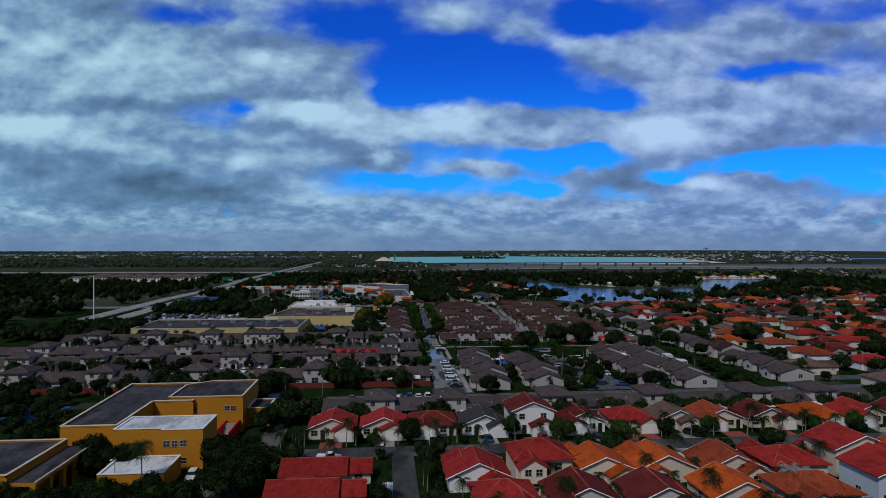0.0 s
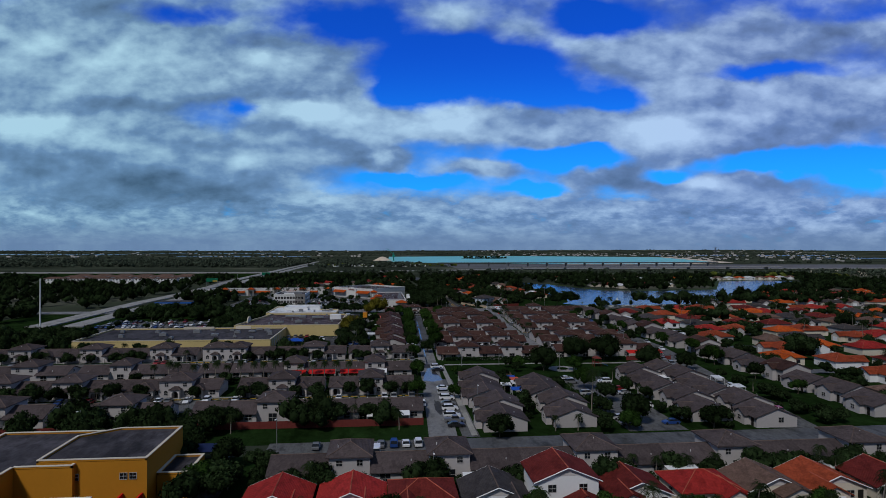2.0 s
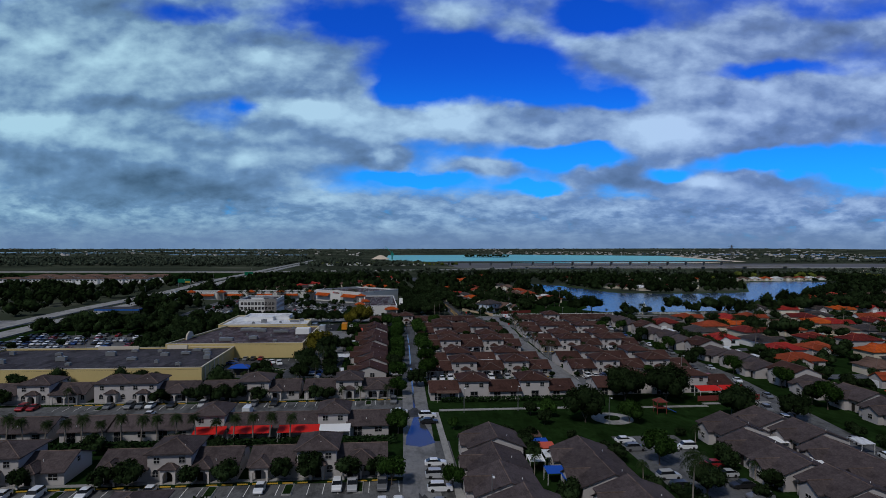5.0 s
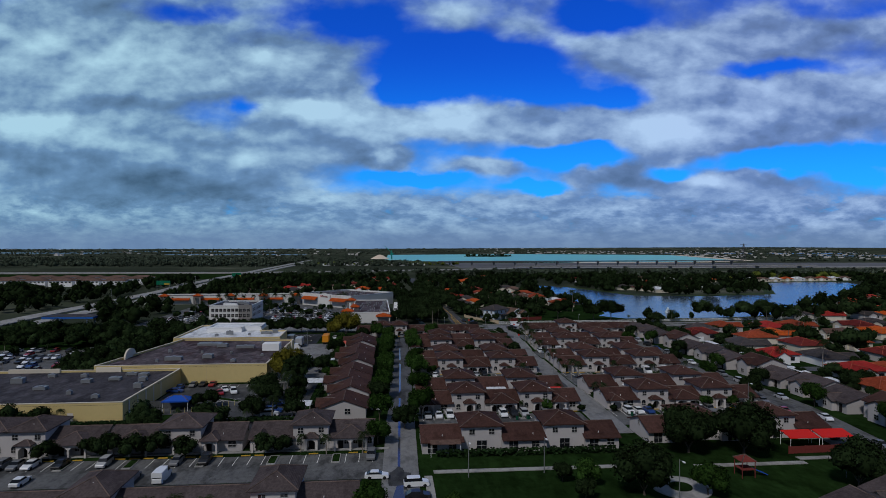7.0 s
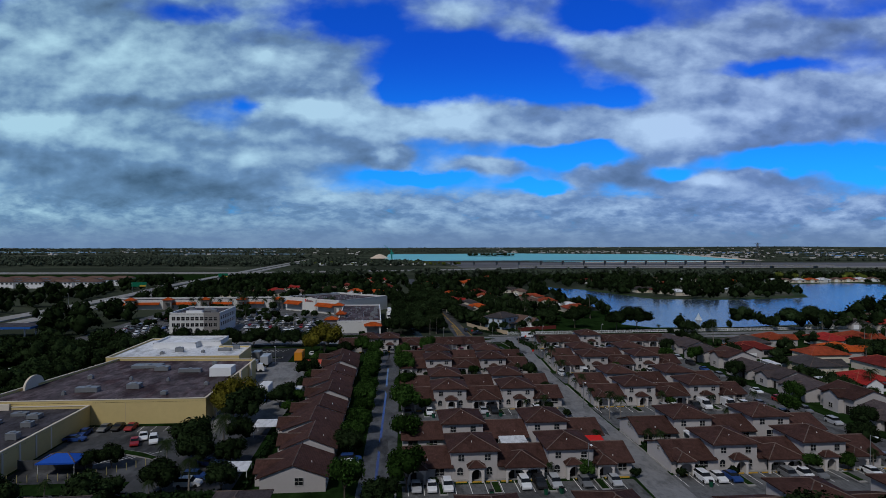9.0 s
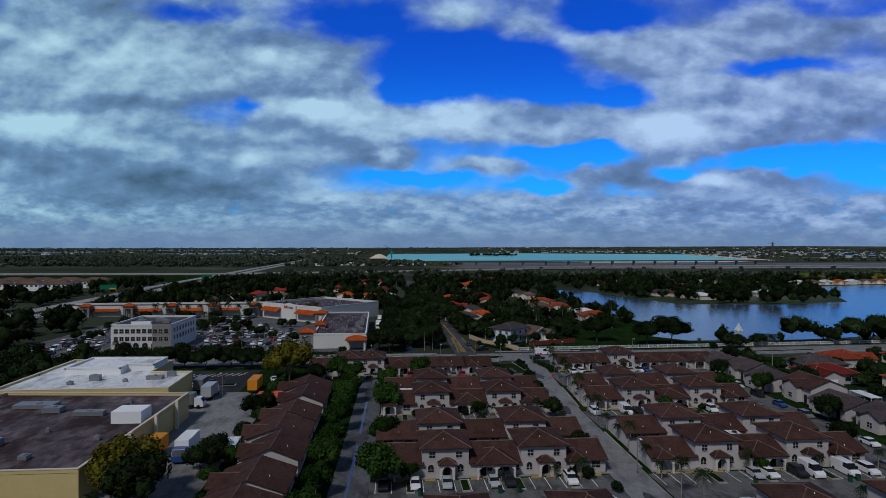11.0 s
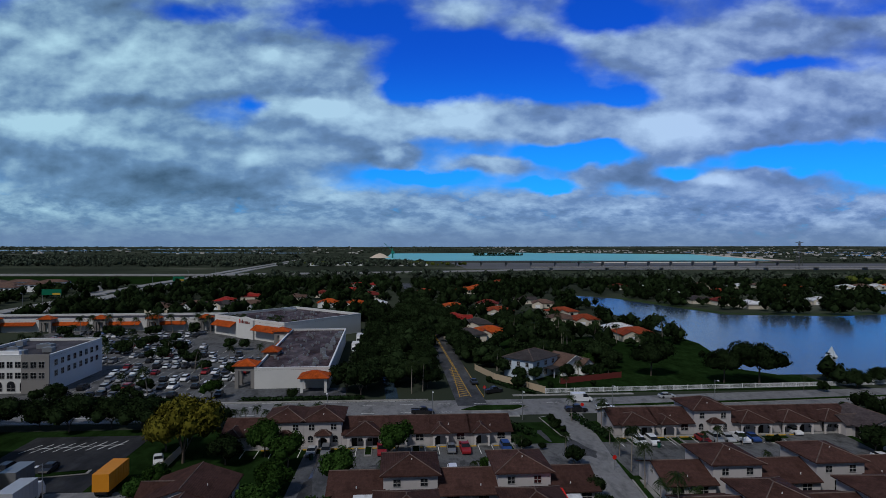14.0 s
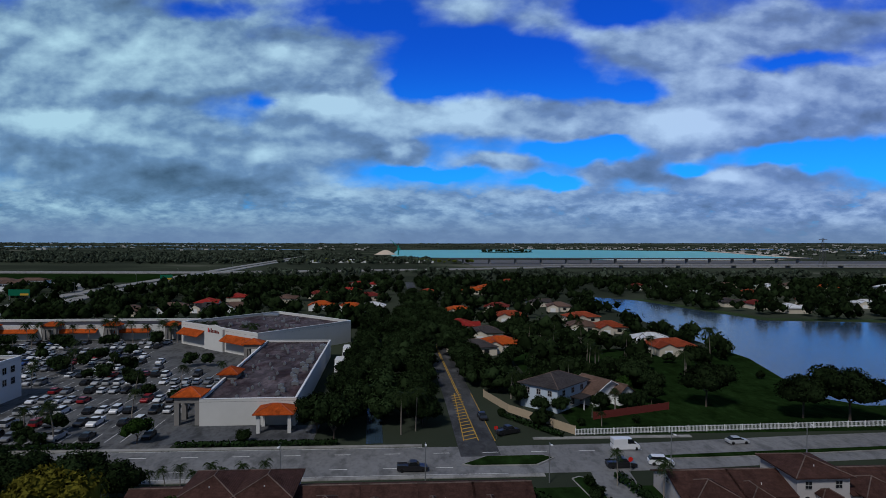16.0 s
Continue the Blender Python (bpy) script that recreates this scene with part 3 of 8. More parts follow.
def gable_walls(mesh, x0, y0, x1, y1, h, rise, along="x"):
    """A house body with gable ends."""
    t = 0.14
    if along == "x":
        ym = (y0 + y1) / 2
        p = [(y0, 0), (y1, 0), (y1, h - t), (ym, h + rise - t - 0.05), (y0, h - t)]
        v = [(x, y, z) for x in (x0, x1) for y, z in p]
    else:
        xm = (x0 + x1) / 2
        p = [(x1, 0), (x0, 0), (x0, h - t), (xm, h + rise - t - 0.05), (x1, h - t)]
        v = [(x, y, z) for y in (y0, y1) for x, z in p]
    return mesh.add(v, [(4, 3, 2, 1, 0), (5, 6, 7, 8, 9)] + [(i, (i + 1) % 5, (i + 1) % 5 + 5, i + 5) for i in range(5)])


def arch_porch(parent, x, w, top, reach, roof_mat, wall_mat, hip=True):
    """A porch with an arched opening, on two piers, under a small roof."""
    pier = Mesh()
    pier.box(-w / 2, -reach, 0, -w / 2 + 0.45, -0.004, top).box(w / 2 - 0.45, -reach, 0, w / 2, -0.004, top)
    r = w / 2 - 0.45
    n = 8
    for i in range(n):
        a, b = math.pi * i / n, math.pi * (i + 1) / n
        za, zb = top - 0.35 - r + r * math.sin(a), top - 0.35 - r + r * math.sin(b)
        xa, xb = r * math.cos(a), r * math.cos(b)
        pier.add([(xa, -reach, za), (xb, -reach, zb), (xb, -reach, top), (xa, -reach, top), (xa, -reach + 0.3, za), (xb, -reach + 0.3, zb), (xb, -reach + 0.3, top), (xa, -reach + 0.3, top)],
                 [(1, 0, 3, 2), (4, 5, 6, 7), (0, 1, 5, 4)])
    ob = part("porch", pier, wall_mat, parent, "porch with an arched opening", pose(x, 0, 0))
    roof = Mesh()
    hip_roof(roof, -w / 2, -reach, w / 2, 0.6, top + 0.12, 0.75, 0.3, 0.14)
    part("porch_roof", roof, roof_mat, ob)
    door = Mesh().box(-0.55, -0.06, 0.05, 0.55, 0.01, 2.2)
    part("door", door, M["dark"], parent, "dark entrance door", pose(x, -0.012, 0))


def front_porch(parent, x, w, top, reach, back, rise, roof_mat, piers):
    """A wide porch: a hipped roof drawn forward over arched bays."""
    ob = part("porch_roof", hip_roof(Mesh(), -w / 2, -reach, w / 2, back, top + 0.1, rise, 0.35, 0.16), roof_mat, parent, "", pose(x, 0, 0))
    beam = Mesh().box(-w / 2, -reach, top - 0.45, w / 2, -reach + 0.3, top - 0.02)
    bay = (w - 0.35) / (piers - 1)
    for k in range(piers):
        px = -w / 2 + bay * k
        beam.box(px, -reach - 0.01, 0, px + 0.35, -reach + 0.34, top - 0.02)
        if k < piers - 1:
            for sx, c0 in ((1, px + 0.35), (-1, px + bay)):
                beam.add([(c0, -reach, top - 0.44), (c0 + sx * 0.5, -reach, top - 0.44), (c0, -reach, top - 0.95), (c0, -reach + 0.3, top - 0.95), (c0 + sx * 0.5, -reach + 0.3, top - 0.44), (c0, -reach + 0.3, top - 0.44)], [(0, 1, 2), (3, 4, 5), (1, 4, 3, 2)])
    part("porch", beam, M["trim"], parent, "porch with arched bays on square piers", pose(x, 0, 0))
    for k in range(piers - 1):
        part("door", Mesh().box(-0.5, -0.06, 0.05, 0.5, 0.01, 2.2), M["dark"], parent, "dark entrance door", pose(x - w / 2 + bay * (k + 0.5) + (0.6 if piers > 2 and k else -0.3), -0.012, 0))


def townhouse(kind, w, d=10.0, roof="brown", back=False):
    """One unit of a terrace. The front faces -y, its middle is the origin."""
    two = kind[0] == "2"
    ob = thing("townhouse", ("two-storey" if two else "single-storey") + " grey stucco townhouse with a %s tile roof" % {"brown": "brown", "mauve_tile": "grey-brown"}.get(roof, "grey"), "house", "terraced townhouses")
    wall, roofm = Mesh(), Mesh()
    if two:
        wall.box(-w / 2, 0, 0, w / 2, d - 1, 5.0)
        hip_roof(roofm, -w / 2, 0, w / 2, d - 1, 5.05, 1.6, 0.55)
    else:
        gable_walls(wall, -w / 2, 0, w / 2, d, 2.65, 1.75)
        gable_roof(roofm, -w / 2, 0, w / 2, d, 2.65, 1.75, "x", 0.6, 0.05 if "e" not in kind else 0.35)
    part("wall", wall, M["stucco"], ob)
    rf = part("roof", roofm, M[roof], ob)
    vents = random.Random(len(kind) + int(w * 10))
    for i in range(1):
        y = vents.uniform(1.0, 2.6)
        y = d - (2.0 if two else 0) - y if back else y
        q = d - 1 - y if two and back else d - y if back else y
        z = (5.05 + 1.6 * (q + 0.55) / (d / 2 + 0.05)) if two else 2.65 + 1.75 * q / (d / 2)
        part("vent_pipe", Mesh().rod((0, 0, -0.2), (0, 0, 0.32), 0.06, 0.06, 6), M["white"], rf, "", pose(vents.uniform(-w / 3, w / 3), y, z))
    rr = random.Random(kind + str(w))
    if two:
        if back:
            window(ob, -w / 4, d - 0.99, 3.3, 1.05, 1.05, 180)
            window(ob, w / 4, d - 0.99, 3.3, 1.05, 1.05, 180)
            window(ob, 0, d - 0.99, 0.1, 2.0, 2.0, 180)
        else:
            arch_porch(ob, 0.2, 2.6, 2.6, 1.5, M[roof], M["trim"])
            window(ob, -w / 4 - 0.3, -0.01, 3.3, 1.0, 1.05)
            window(ob, w / 4 + 0.3, -0.01, 3.3, 1.0, 1.05)
            window(ob, -w / 4 - 0.5, -0.01, 0.9, 1.0, 0.8, 0, True)
            window(ob, w / 4 + 0.6, -0.01, 0.9, 1.0, 0.8, 0, True)
    else:
        if back:
            window(ob, -w / 4, d + 0.01, 0.9, 1.5, 1.1, 180)
            window(ob, w / 4, d + 0.01, 0.1, 1.8, 2.0, 180)
        else:
            if w > 8.5:
                front_porch(ob, 0, 6.6, 2.6, 1.8, d * 0.5, 1.65, M[roof], 3)
                window(ob, -0.9, -0.01, 0.9, 0.8, 1.0, 0, True)
                window(ob, 0.9, -0.01, 0.9, 0.8, 1.0, 0, True)
                window(ob, w / 2 - 0.7, -0.01, 0.9, 0.8, 0.9, 0, True)
            else:
                front_porch(ob, -w / 4, 3.0, 2.6, 1.6, d * 0.36, 1.1, M[roof], 2)
                window(ob, w / 4, -0.01, 0.9, 1.5, 0.9, 0, True)
        if "e" in kind:
            window(ob, -w / 2 - 0.01, d / 2, 2.5, 0.9, 0.9, -90)
            window(ob, w / 2 + 0.01, d / 2, 2.5, 0.9, 0.9, 90)
    return ob


FOOT = []


def terrace(x0, y, units, face=0, roof="brown", d=10.0):
    """A row of units with their fronts on one line, seen from the front from left to right."""
    for kind, w in units:
        xc = x0 + w / 2
        m = pose(xc, y, 0) if face == 0 else pose(xc, y, 0, 0, 0, 180)
        place(("townhouse", kind, w, roof, d, face), lambda: townhouse(kind, w, d, roof, face == 1), m)
        FOOT.append((x0, y - (d if face else 1.5), x0 + w, y + (1.5 if face else d)))
        x0 += w + 0.02


def gable_house(key, w, d, roof, wall, h=3.0, rise=2.4, two=False, label="", rear=False):
    """A detached house, gable to the street, with a garage wing."""
    ob = thing("house", label, "house")
    wm, rm = Mesh(), Mesh()
    top = 5.6 if two else h
    wx = w * (0.5, 0.44, 0.56)[key % 3]
    if key % 4 == 3:
        wm.box(-w / 2, 2.5, 0, w / 2, d, top)
        hip_roof(rm, -w / 2, 2.5, w / 2, d, top + 0.02, rise, 0.6)
    else:
        gable_walls(wm, -w / 2, 2.5, w / 2, d, top, rise, "y")
        gable_roof(rm, -w / 2, 2.5, w / 2, d, top, rise, "y", 0.55, 0.45)
        drop = rise * 0.55 / (w / 2)
        for yf in (2.02, d + 0.48):
            verge = Mesh()
            for sx in (-1, 1):
                verge.rod((sx * (w / 2 + 0.55), yf, top - drop - 0.1), (0, yf, top + rise - 0.1), 0.1, 0.1, 4)
            verge.f.append((4, 5, 12))
            part("verge_board", verge, M["white"], ob)
        part("attic_panel", Mesh().add([(-w * 0.24, 0, 0), (w * 0.24, 0, 0), (0, 0, rise * 0.48)], [(0, 1, 2)]), M["trim"], ob, "", pose(0, 2.47, top + rise * 0.3))
    part("wall", wm, wall, ob)
    part("roof", rm, roof, ob)
    s = 1 if key % 3 else -1
    if rear:
        ra, rb, rh = (0.2, w / 2 - 0.3, top if two else h) if key % 2 else (-w / 2 + 0.3, -0.2, top if two else h)
        rear_wing = part("rear_wall", gable_walls(Mesh(), ra, d - 2, rb, d + 2.6, rh - 0.25, rise * 0.6, "y"), wall, ob)
        part("rear_roof", gable_roof(Mesh(), ra, d - 5, rb, d + 2.6, rh - 0.25, rise * 0.6, "y", 0.5, 0.4), roof, rear_wing)
        window(ob, (ra + rb) / 2, d + 2.61, 0.8, 1.8, 1.4, 180)
        if two:
            window(ob, (ra + rb) / 2 - 1, d + 2.61, 3.6, 1.1, 1.1, 180)
            window(ob, (ra + rb) / 2 + 1, d + 2.61, 3.6, 1.1, 1.1, 180)
    a, b = (w / 2 - wx, w / 2) if s > 0 else (-w / 2, -w / 2 + wx)
    gw = gable_walls(Mesh(), a, 0, b, 5, h, rise * 0.62, "y")
    wing = part("wing_wall", gw, wall, ob)
    part("wing_roof", gable_roof(Mesh(), a, 0, b, d * 0.5, h, rise * 0.62, "y", 0.5, 0.4), roof, wing)
    gx = (a + b) / 2
    gd = Mesh().box(-1.9, -0.05, 0.05, 1.9, 0.02, 2.2)
    for k in range(4):
        gd.box(-1.85, -0.065, 0.1 + 0.52 * k, 1.85, -0.045, 0.54 + 0.52 * k)
    part("garage_door", gd, M["white"], ob, "white sectional garage door", pose(gx, -0.01, 0))
    part("attic_panel", Mesh().add([(-1.5, 0, 0), (1.5, 0, 0), (0, 0, 0.9)], [(0, 1, 2)]), M["trim"], wing, "", pose(gx, -0.03, h + 0.1))
    ox = -s * w * 0.29
    window(ob, ox - 0.9, 2.49, 0.9, 1.4, 1.2)
    part("door", Mesh().box(-0.5, -0.05, 0.05, 0.5, 0.02, 2.15), M["dark"], ob, "dark front door", pose(ox + 1.0, 2.49, 0))
    if two or key > 20:
        window(ob, -w / 4, d + 0.01, 0.9, 1.5, 1.2, 180)
        window(ob, w / 4, d + 0.01, 0.9, 1.5, 1.2, 180)
    window(ob, -w / 2 - 0.01, d * 0.6, 0.9, 1.1, 1.1, -90)
    window(ob, w / 2 + 0.01, d * 0.6, 0.9, 1.1, 1.1, 90)
    if two:
        window(ob, -w / 4, 2.49, 3.6, 1.3, 1.2)
        window(ob, w / 4, 2.49, 3.6, 1.3, 1.2)
        window(ob, -w / 4, d + 0.01, 3.6, 1.3, 1.2, 180)
    return ob


def side_house(w, d, roof, steps):
    """A terrace unit with its ridge square to the view; gable ends north and south."""
    ob = thing("townhouse", "single-storey grey stucco townhouse with a brown tile gable roof", "house", "terraced townhouses")
    part("wall", gable_walls(Mesh(), -w / 2, 0, w / 2, d, 2.75 + steps, 1.9, "y"), M["stucco"], ob)
    rf = part("roof", gable_roof(Mesh(), -w / 2, 0, w / 2, d, 2.75 + steps, 1.9, "y", 0.6, 0.3), M[roof], ob)
    part("vent_pipe", Mesh().rod((0, 0, -0.2), (0, 0, 0.3), 0.06, 0.06, 6), M["white"], rf, "", pose(w / 4, d / 3, 2.75 + steps + 0.95))
    bay = part("bay_wall", gable_walls(Mesh(), -w / 2 - 1.4, d * 0.3, 0, d * 0.75, 2.55 + steps, 1.2, "x"), M["stucco"], ob)
    part("bay_roof", gable_roof(Mesh(), -w / 2 - 1.4, d * 0.3, 0, d * 0.75, 2.55 + steps, 1.2, "x", 0.4, 0.3), M[roof], bay)
    window(ob, 1.0, -0.01, 1.2, 1.3, 1.2)
    window(ob, -w / 2 - 1.41, d * 0.52, 0.9, 1.3, 1.1, -90)
    window(ob, w / 2 + 0.01, d * 0.5, 0.9, 1.3, 1.1, 90)
    part("door", Mesh().box(-0.5, -0.05, 0.05, 0.5, 0.02, 2.15), M["dark"], ob, "dark entrance door", pose(-w / 2 - 0.01, d * 0.18, 0, 0, 0, -90))
    return ob


def far_house(key, w, d, roof, wall):
    """A detached house that stays far off."""
    ob = thing("house", "detached suburban house with a %s roof among trees" % roof[1], "house", "houses by the lake")
    wm = Mesh().box(-w / 2, 0, 0, w / 2, d, 3.0)
    part("wall", wm, wall, ob)
    part("roof", hip_roof(Mesh(), -w / 2, 0, w / 2, d, 3.02, 2.1, 0.5), M[roof[0]], ob)
    a, b = -w / 2 + 0.5, -w / 2 + 0.5 + w * 0.45
    wing = part("wing_wall", gable_walls(Mesh(), a, -3, b, 0.5, 3.0, 1.5, "y"), wall, ob)
    part("wing_roof", gable_roof(Mesh(), a, -3, b, d * 0.45, 3.0, 1.5, "y", 0.4, 0.3), M[roof[0]], wing)
    if "farwin" not in SHARED:
        SHARED["farwin"] = Mesh().box(-0.9, -0.05, 0, 0.9, 0.02, 1.3).data("window", M["glass"])
    part("window", SHARED["farwin"], None, ob, "", pose(w / 4, -0.01, 0.9))
    part("garage_door", Mesh().box(-1.4, -0.05, 0.02, 1.4, 0.02, 2.1), M["white"], ob, "", pose(-w / 2 + 0.5 + w * 0.22, -3.01, 0))
    return ob

# ---- trees ----
# brighter leaf colour that paints in a far patch of sunlight
M["leaf_sun_painted"] = material("sun_painted_leaves", (0.10, 0.125, 0.02), 0.8, 0, 0.3, 0.8, 0.5, 0.0, 0.0, 0.1, 0.6)


def leaf_cloud(rng, centres, n, size, drop=0.35, core=(7, 4)):
    """A crown: leaf clumps as small triangles on the skins of its lobes, over a rough inner body. Returns vertices and triangles."""
    cs = np.array([c[:3] for c in centres], float)
    rs = np.array([c[3:] for c in centres], float)
    area = rs[:, 0] * rs[:, 2]
    k = rng.choice(len(cs), n, p=area / area.sum())
    d = rng.normal(size=(n, 3))
    d /= np.linalg.norm(d, axis=1)[:, None]
    d[:, 2] = np.where(d[:, 2] < -drop, -d[:, 2], d[:, 2])
    p = cs[k] + d * rs[k] * (0.80 + 0.30 * rng.random((n, 1)))
    nrm = d + rng.normal(size=(n, 3)) * 0.5
    nrm /= np.linalg.norm(nrm, axis=1)[:, None]
    u = np.cross(nrm, rng.normal(size=(n, 3)))
    u /= np.linalg.norm(u, axis=1)[:, None]
    w = np.cross(nrm, u)
    s = size * (0.6 + 0.8 * rng.random((n, 1)))
    v = np.stack([p - u * s, p + u * s * 0.5 - w * s * 0.8, p + u * s * 0.5 + w * s * 0.8], 1).reshape(-1, 3)
    f = np.arange(3 * n).reshape(-1, 3)
    a, b = core
    th, ph = np.meshgrid(np.arange(a) * 2 * np.pi / a, np.linspace(0.12, np.pi - 0.12, b), indexing="xy")
    ball = np.stack([np.cos(th) * np.sin(ph), np.sin(th) * np.sin(ph), np.cos(ph)], -1).reshape(-1, 3)
    q = np.arange(a * b).reshape(b, a)
    nx = np.roll(q, -1, axis=1)
    tri = np.concatenate([np.stack([q[:-1], q[1:], nx[1:]], -1).reshape(-1, 3), np.stack([q[:-1], nx[1:], nx[:-1]], -1).reshape(-1, 3)])
    vs, fs, base = [v], [f], len(v)
    for c, r in zip(cs, rs):
        vs.append(c + ball * r * (0.70 + 0.24 * rng.random((len(ball), 1))))
        fs.append(tri + base)
        base += len(ball)
    return np.vstack(vs), np.vstack(fs)


def quick_mesh(name, v, f, mat):
    me = bpy.data.meshes.new(name)
    me.vertices.add(len(v))
    me.vertices.foreach_set("co", np.asarray(v, np.float32).ravel())
    k = f.shape[1]
    me.loops.add(f.size)
    me.loops.foreach_set("vertex_index", f.astype(np.int32).ravel())
    me.polygons.add(len(f))
    me.polygons.foreach_set("loop_start", np.arange(0, f.size, k, dtype=np.int32))
    me.polygons.foreach_set("loop_total", np.full(len(f), k, np.int32))
    me.materials.append(mat)
    me.update(calc_edges=True)
    return me


def crown_lobes(rng, height, spread, clear, flat):
    z0 = height * clear
    lobes = []
    for i in range(10):
        a, r = 2.4 * i + rng.random(), spread * (0.22 + 0.16 * rng.random()) * (i > 0)
        rr = spread * (0.19 + 0.10 * rng.random()) * (1.3 if i == 0 else 1)
        up = 0.30 + 0.36 * rng.random() + (0.16 if i == 0 else 0) - 0.3 * r / spread
        lobes.append((r * math.cos(a), r * math.sin(a), min(z0 + (height - z0) * up + rr * flat * 0.5, height - rr * flat), rr, rr, rr * flat))
    return lobes


def broad_tree(seed, height, spread, mat, label, n=900, size=0.42, clear=0.3, flat=0.75):
    rng = np.random.default_rng(seed)
    ob = thing("tree", label, "tree")
    trunk = Mesh()
    z0 = height * clear
    trunk.rod((0, 0, -0.2), (0.1, 0.05, z0 + 0.4), 0.05 * height * 0.5, 0.035 * height * 0.5, 8)
    lobes = crown_lobes(rng, height, spread, clear, flat)
    for x, y, z, *_ in lobes[1:7]:
        trunk.rod((0.1, 0.05, z0 - 0.1), (x * 0.8, y * 0.8, z), 0.02 * height * 0.5, 0.006 * height, 5)
    part("trunk", trunk, M["bark"], ob)
    v, f = leaf_cloud(rng, lobes, n, size, 0.6)
    part("crown", quick_mesh("crown", v, f, mat), None, ob)
    return ob


def palm_tree(seed, height, mat, label, fronds=16, reach=2.6, stiff=0.3, fan=False):
    rng = np.random.default_rng(seed)
    ob = thing("palm", label, "palm tree")
    trunk = Mesh()
    bend = rng.normal(size=2) * 0.04 * height
    last = Vector((0, 0, -0.2))
    for i in range(1, 5):
        q = Vector((bend[0] * (i / 4) ** 2, bend[1] * (i / 4) ** 2, height * i / 4))
        trunk.rod(last, q, 0.20 - 0.02 * i, 0.18 - 0.02 * i, 7)
        last = q
    part("trunk", trunk, M["palm_bark"], ob)
    crown = Mesh()
    for i in range(fronds):
        a = 2 * math.pi * i / fronds + rng.random() * 0.4
        up = rng.uniform(-0.5, 1.0)
        side = Vector((-math.sin(a), math.cos(a), 0))
        steps, rib = 10, None
        for k in range(steps + 1):
            s = k / steps
            q = last + Vector((math.cos(a), math.sin(a), 0)) * reach * s * (1 - 0.15 * s) + Vector((0, 0, reach * (up * s - (0.55 + stiff * up) * s * s * 1.3)))
            if rib is not None:
                # two drooping leaflets to each step of the rib, with gaps between
                w = reach * (0.26 if not fan else 0.30) * (math.sin(math.pi * min(1, 0.12 + 0.84 * s)) + 0.08)
                ahead_ = (q - rib) * 0.9
                for sd in (-1, 1):
                    tip = q + side * sd * w + ahead_ - Vector((0, 0, w * rng.uniform(0.35, 0.8)))
                    crown.add([rib, rib + ahead_ * 0.62, tip], [(0, 1, 2)])
                crown.add([rib - side * 0.03, rib + side * 0.03, q], [(0, 1, 2)])
            rib = q
    part("crown", crown, mat, ob)
    return ob


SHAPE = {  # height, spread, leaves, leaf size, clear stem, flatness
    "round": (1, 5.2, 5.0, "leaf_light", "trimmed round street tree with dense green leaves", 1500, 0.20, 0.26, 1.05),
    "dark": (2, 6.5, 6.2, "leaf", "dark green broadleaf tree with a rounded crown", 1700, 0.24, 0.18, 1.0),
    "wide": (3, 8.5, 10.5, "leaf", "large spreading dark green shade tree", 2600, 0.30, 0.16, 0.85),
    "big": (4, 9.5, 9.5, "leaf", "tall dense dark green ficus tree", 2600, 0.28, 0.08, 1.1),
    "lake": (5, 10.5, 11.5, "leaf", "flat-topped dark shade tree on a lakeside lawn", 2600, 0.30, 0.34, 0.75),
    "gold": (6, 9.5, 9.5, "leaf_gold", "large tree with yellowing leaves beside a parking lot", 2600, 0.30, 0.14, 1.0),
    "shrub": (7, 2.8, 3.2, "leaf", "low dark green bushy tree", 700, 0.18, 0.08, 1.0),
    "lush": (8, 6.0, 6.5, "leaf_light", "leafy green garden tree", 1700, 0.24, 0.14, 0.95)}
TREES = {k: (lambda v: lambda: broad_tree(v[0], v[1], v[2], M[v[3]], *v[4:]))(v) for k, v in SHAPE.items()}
TREES.update({
    "palm": lambda: palm_tree(11, 5.5, M["palm"], "slender garden palm with drooping fronds", 24, 2.3),
    "tall_palm": lambda: palm_tree(12, 10.5, M["palm"], "tall palm with a grey trunk and full crown", 30, 3.0),
    "royal": lambda: palm_tree(13, 8.0, M["palm"], "royal palm beside a parking lot", 26, 2.9, 0.2),
    "fan": lambda: palm_tree(15, 6.4, M["palm"], "slender fan palm with a brown skirt of dry fronds", 44, 1.7, 0.1, True),
    "silver": lambda: palm_tree(14, 4.5, M["leaf_silver"], "silver-blue fan palm with stiff fronds", 70, 3.4, -0.15, True)})
trees_rng = random.Random(5)


def tree(kind, x, y, s=1.0, z=0.0):
    ob = place(("tree", kind), TREES[kind], pose(x, y, z, 0, 0, trees_rng.uniform(0, 360)))
    k = s * trees_rng.uniform(0.88, 1.12)
    ob.scale = (k, k, k * trees_rng.uniform(0.92, 1.1))
    return ob


MASS = []


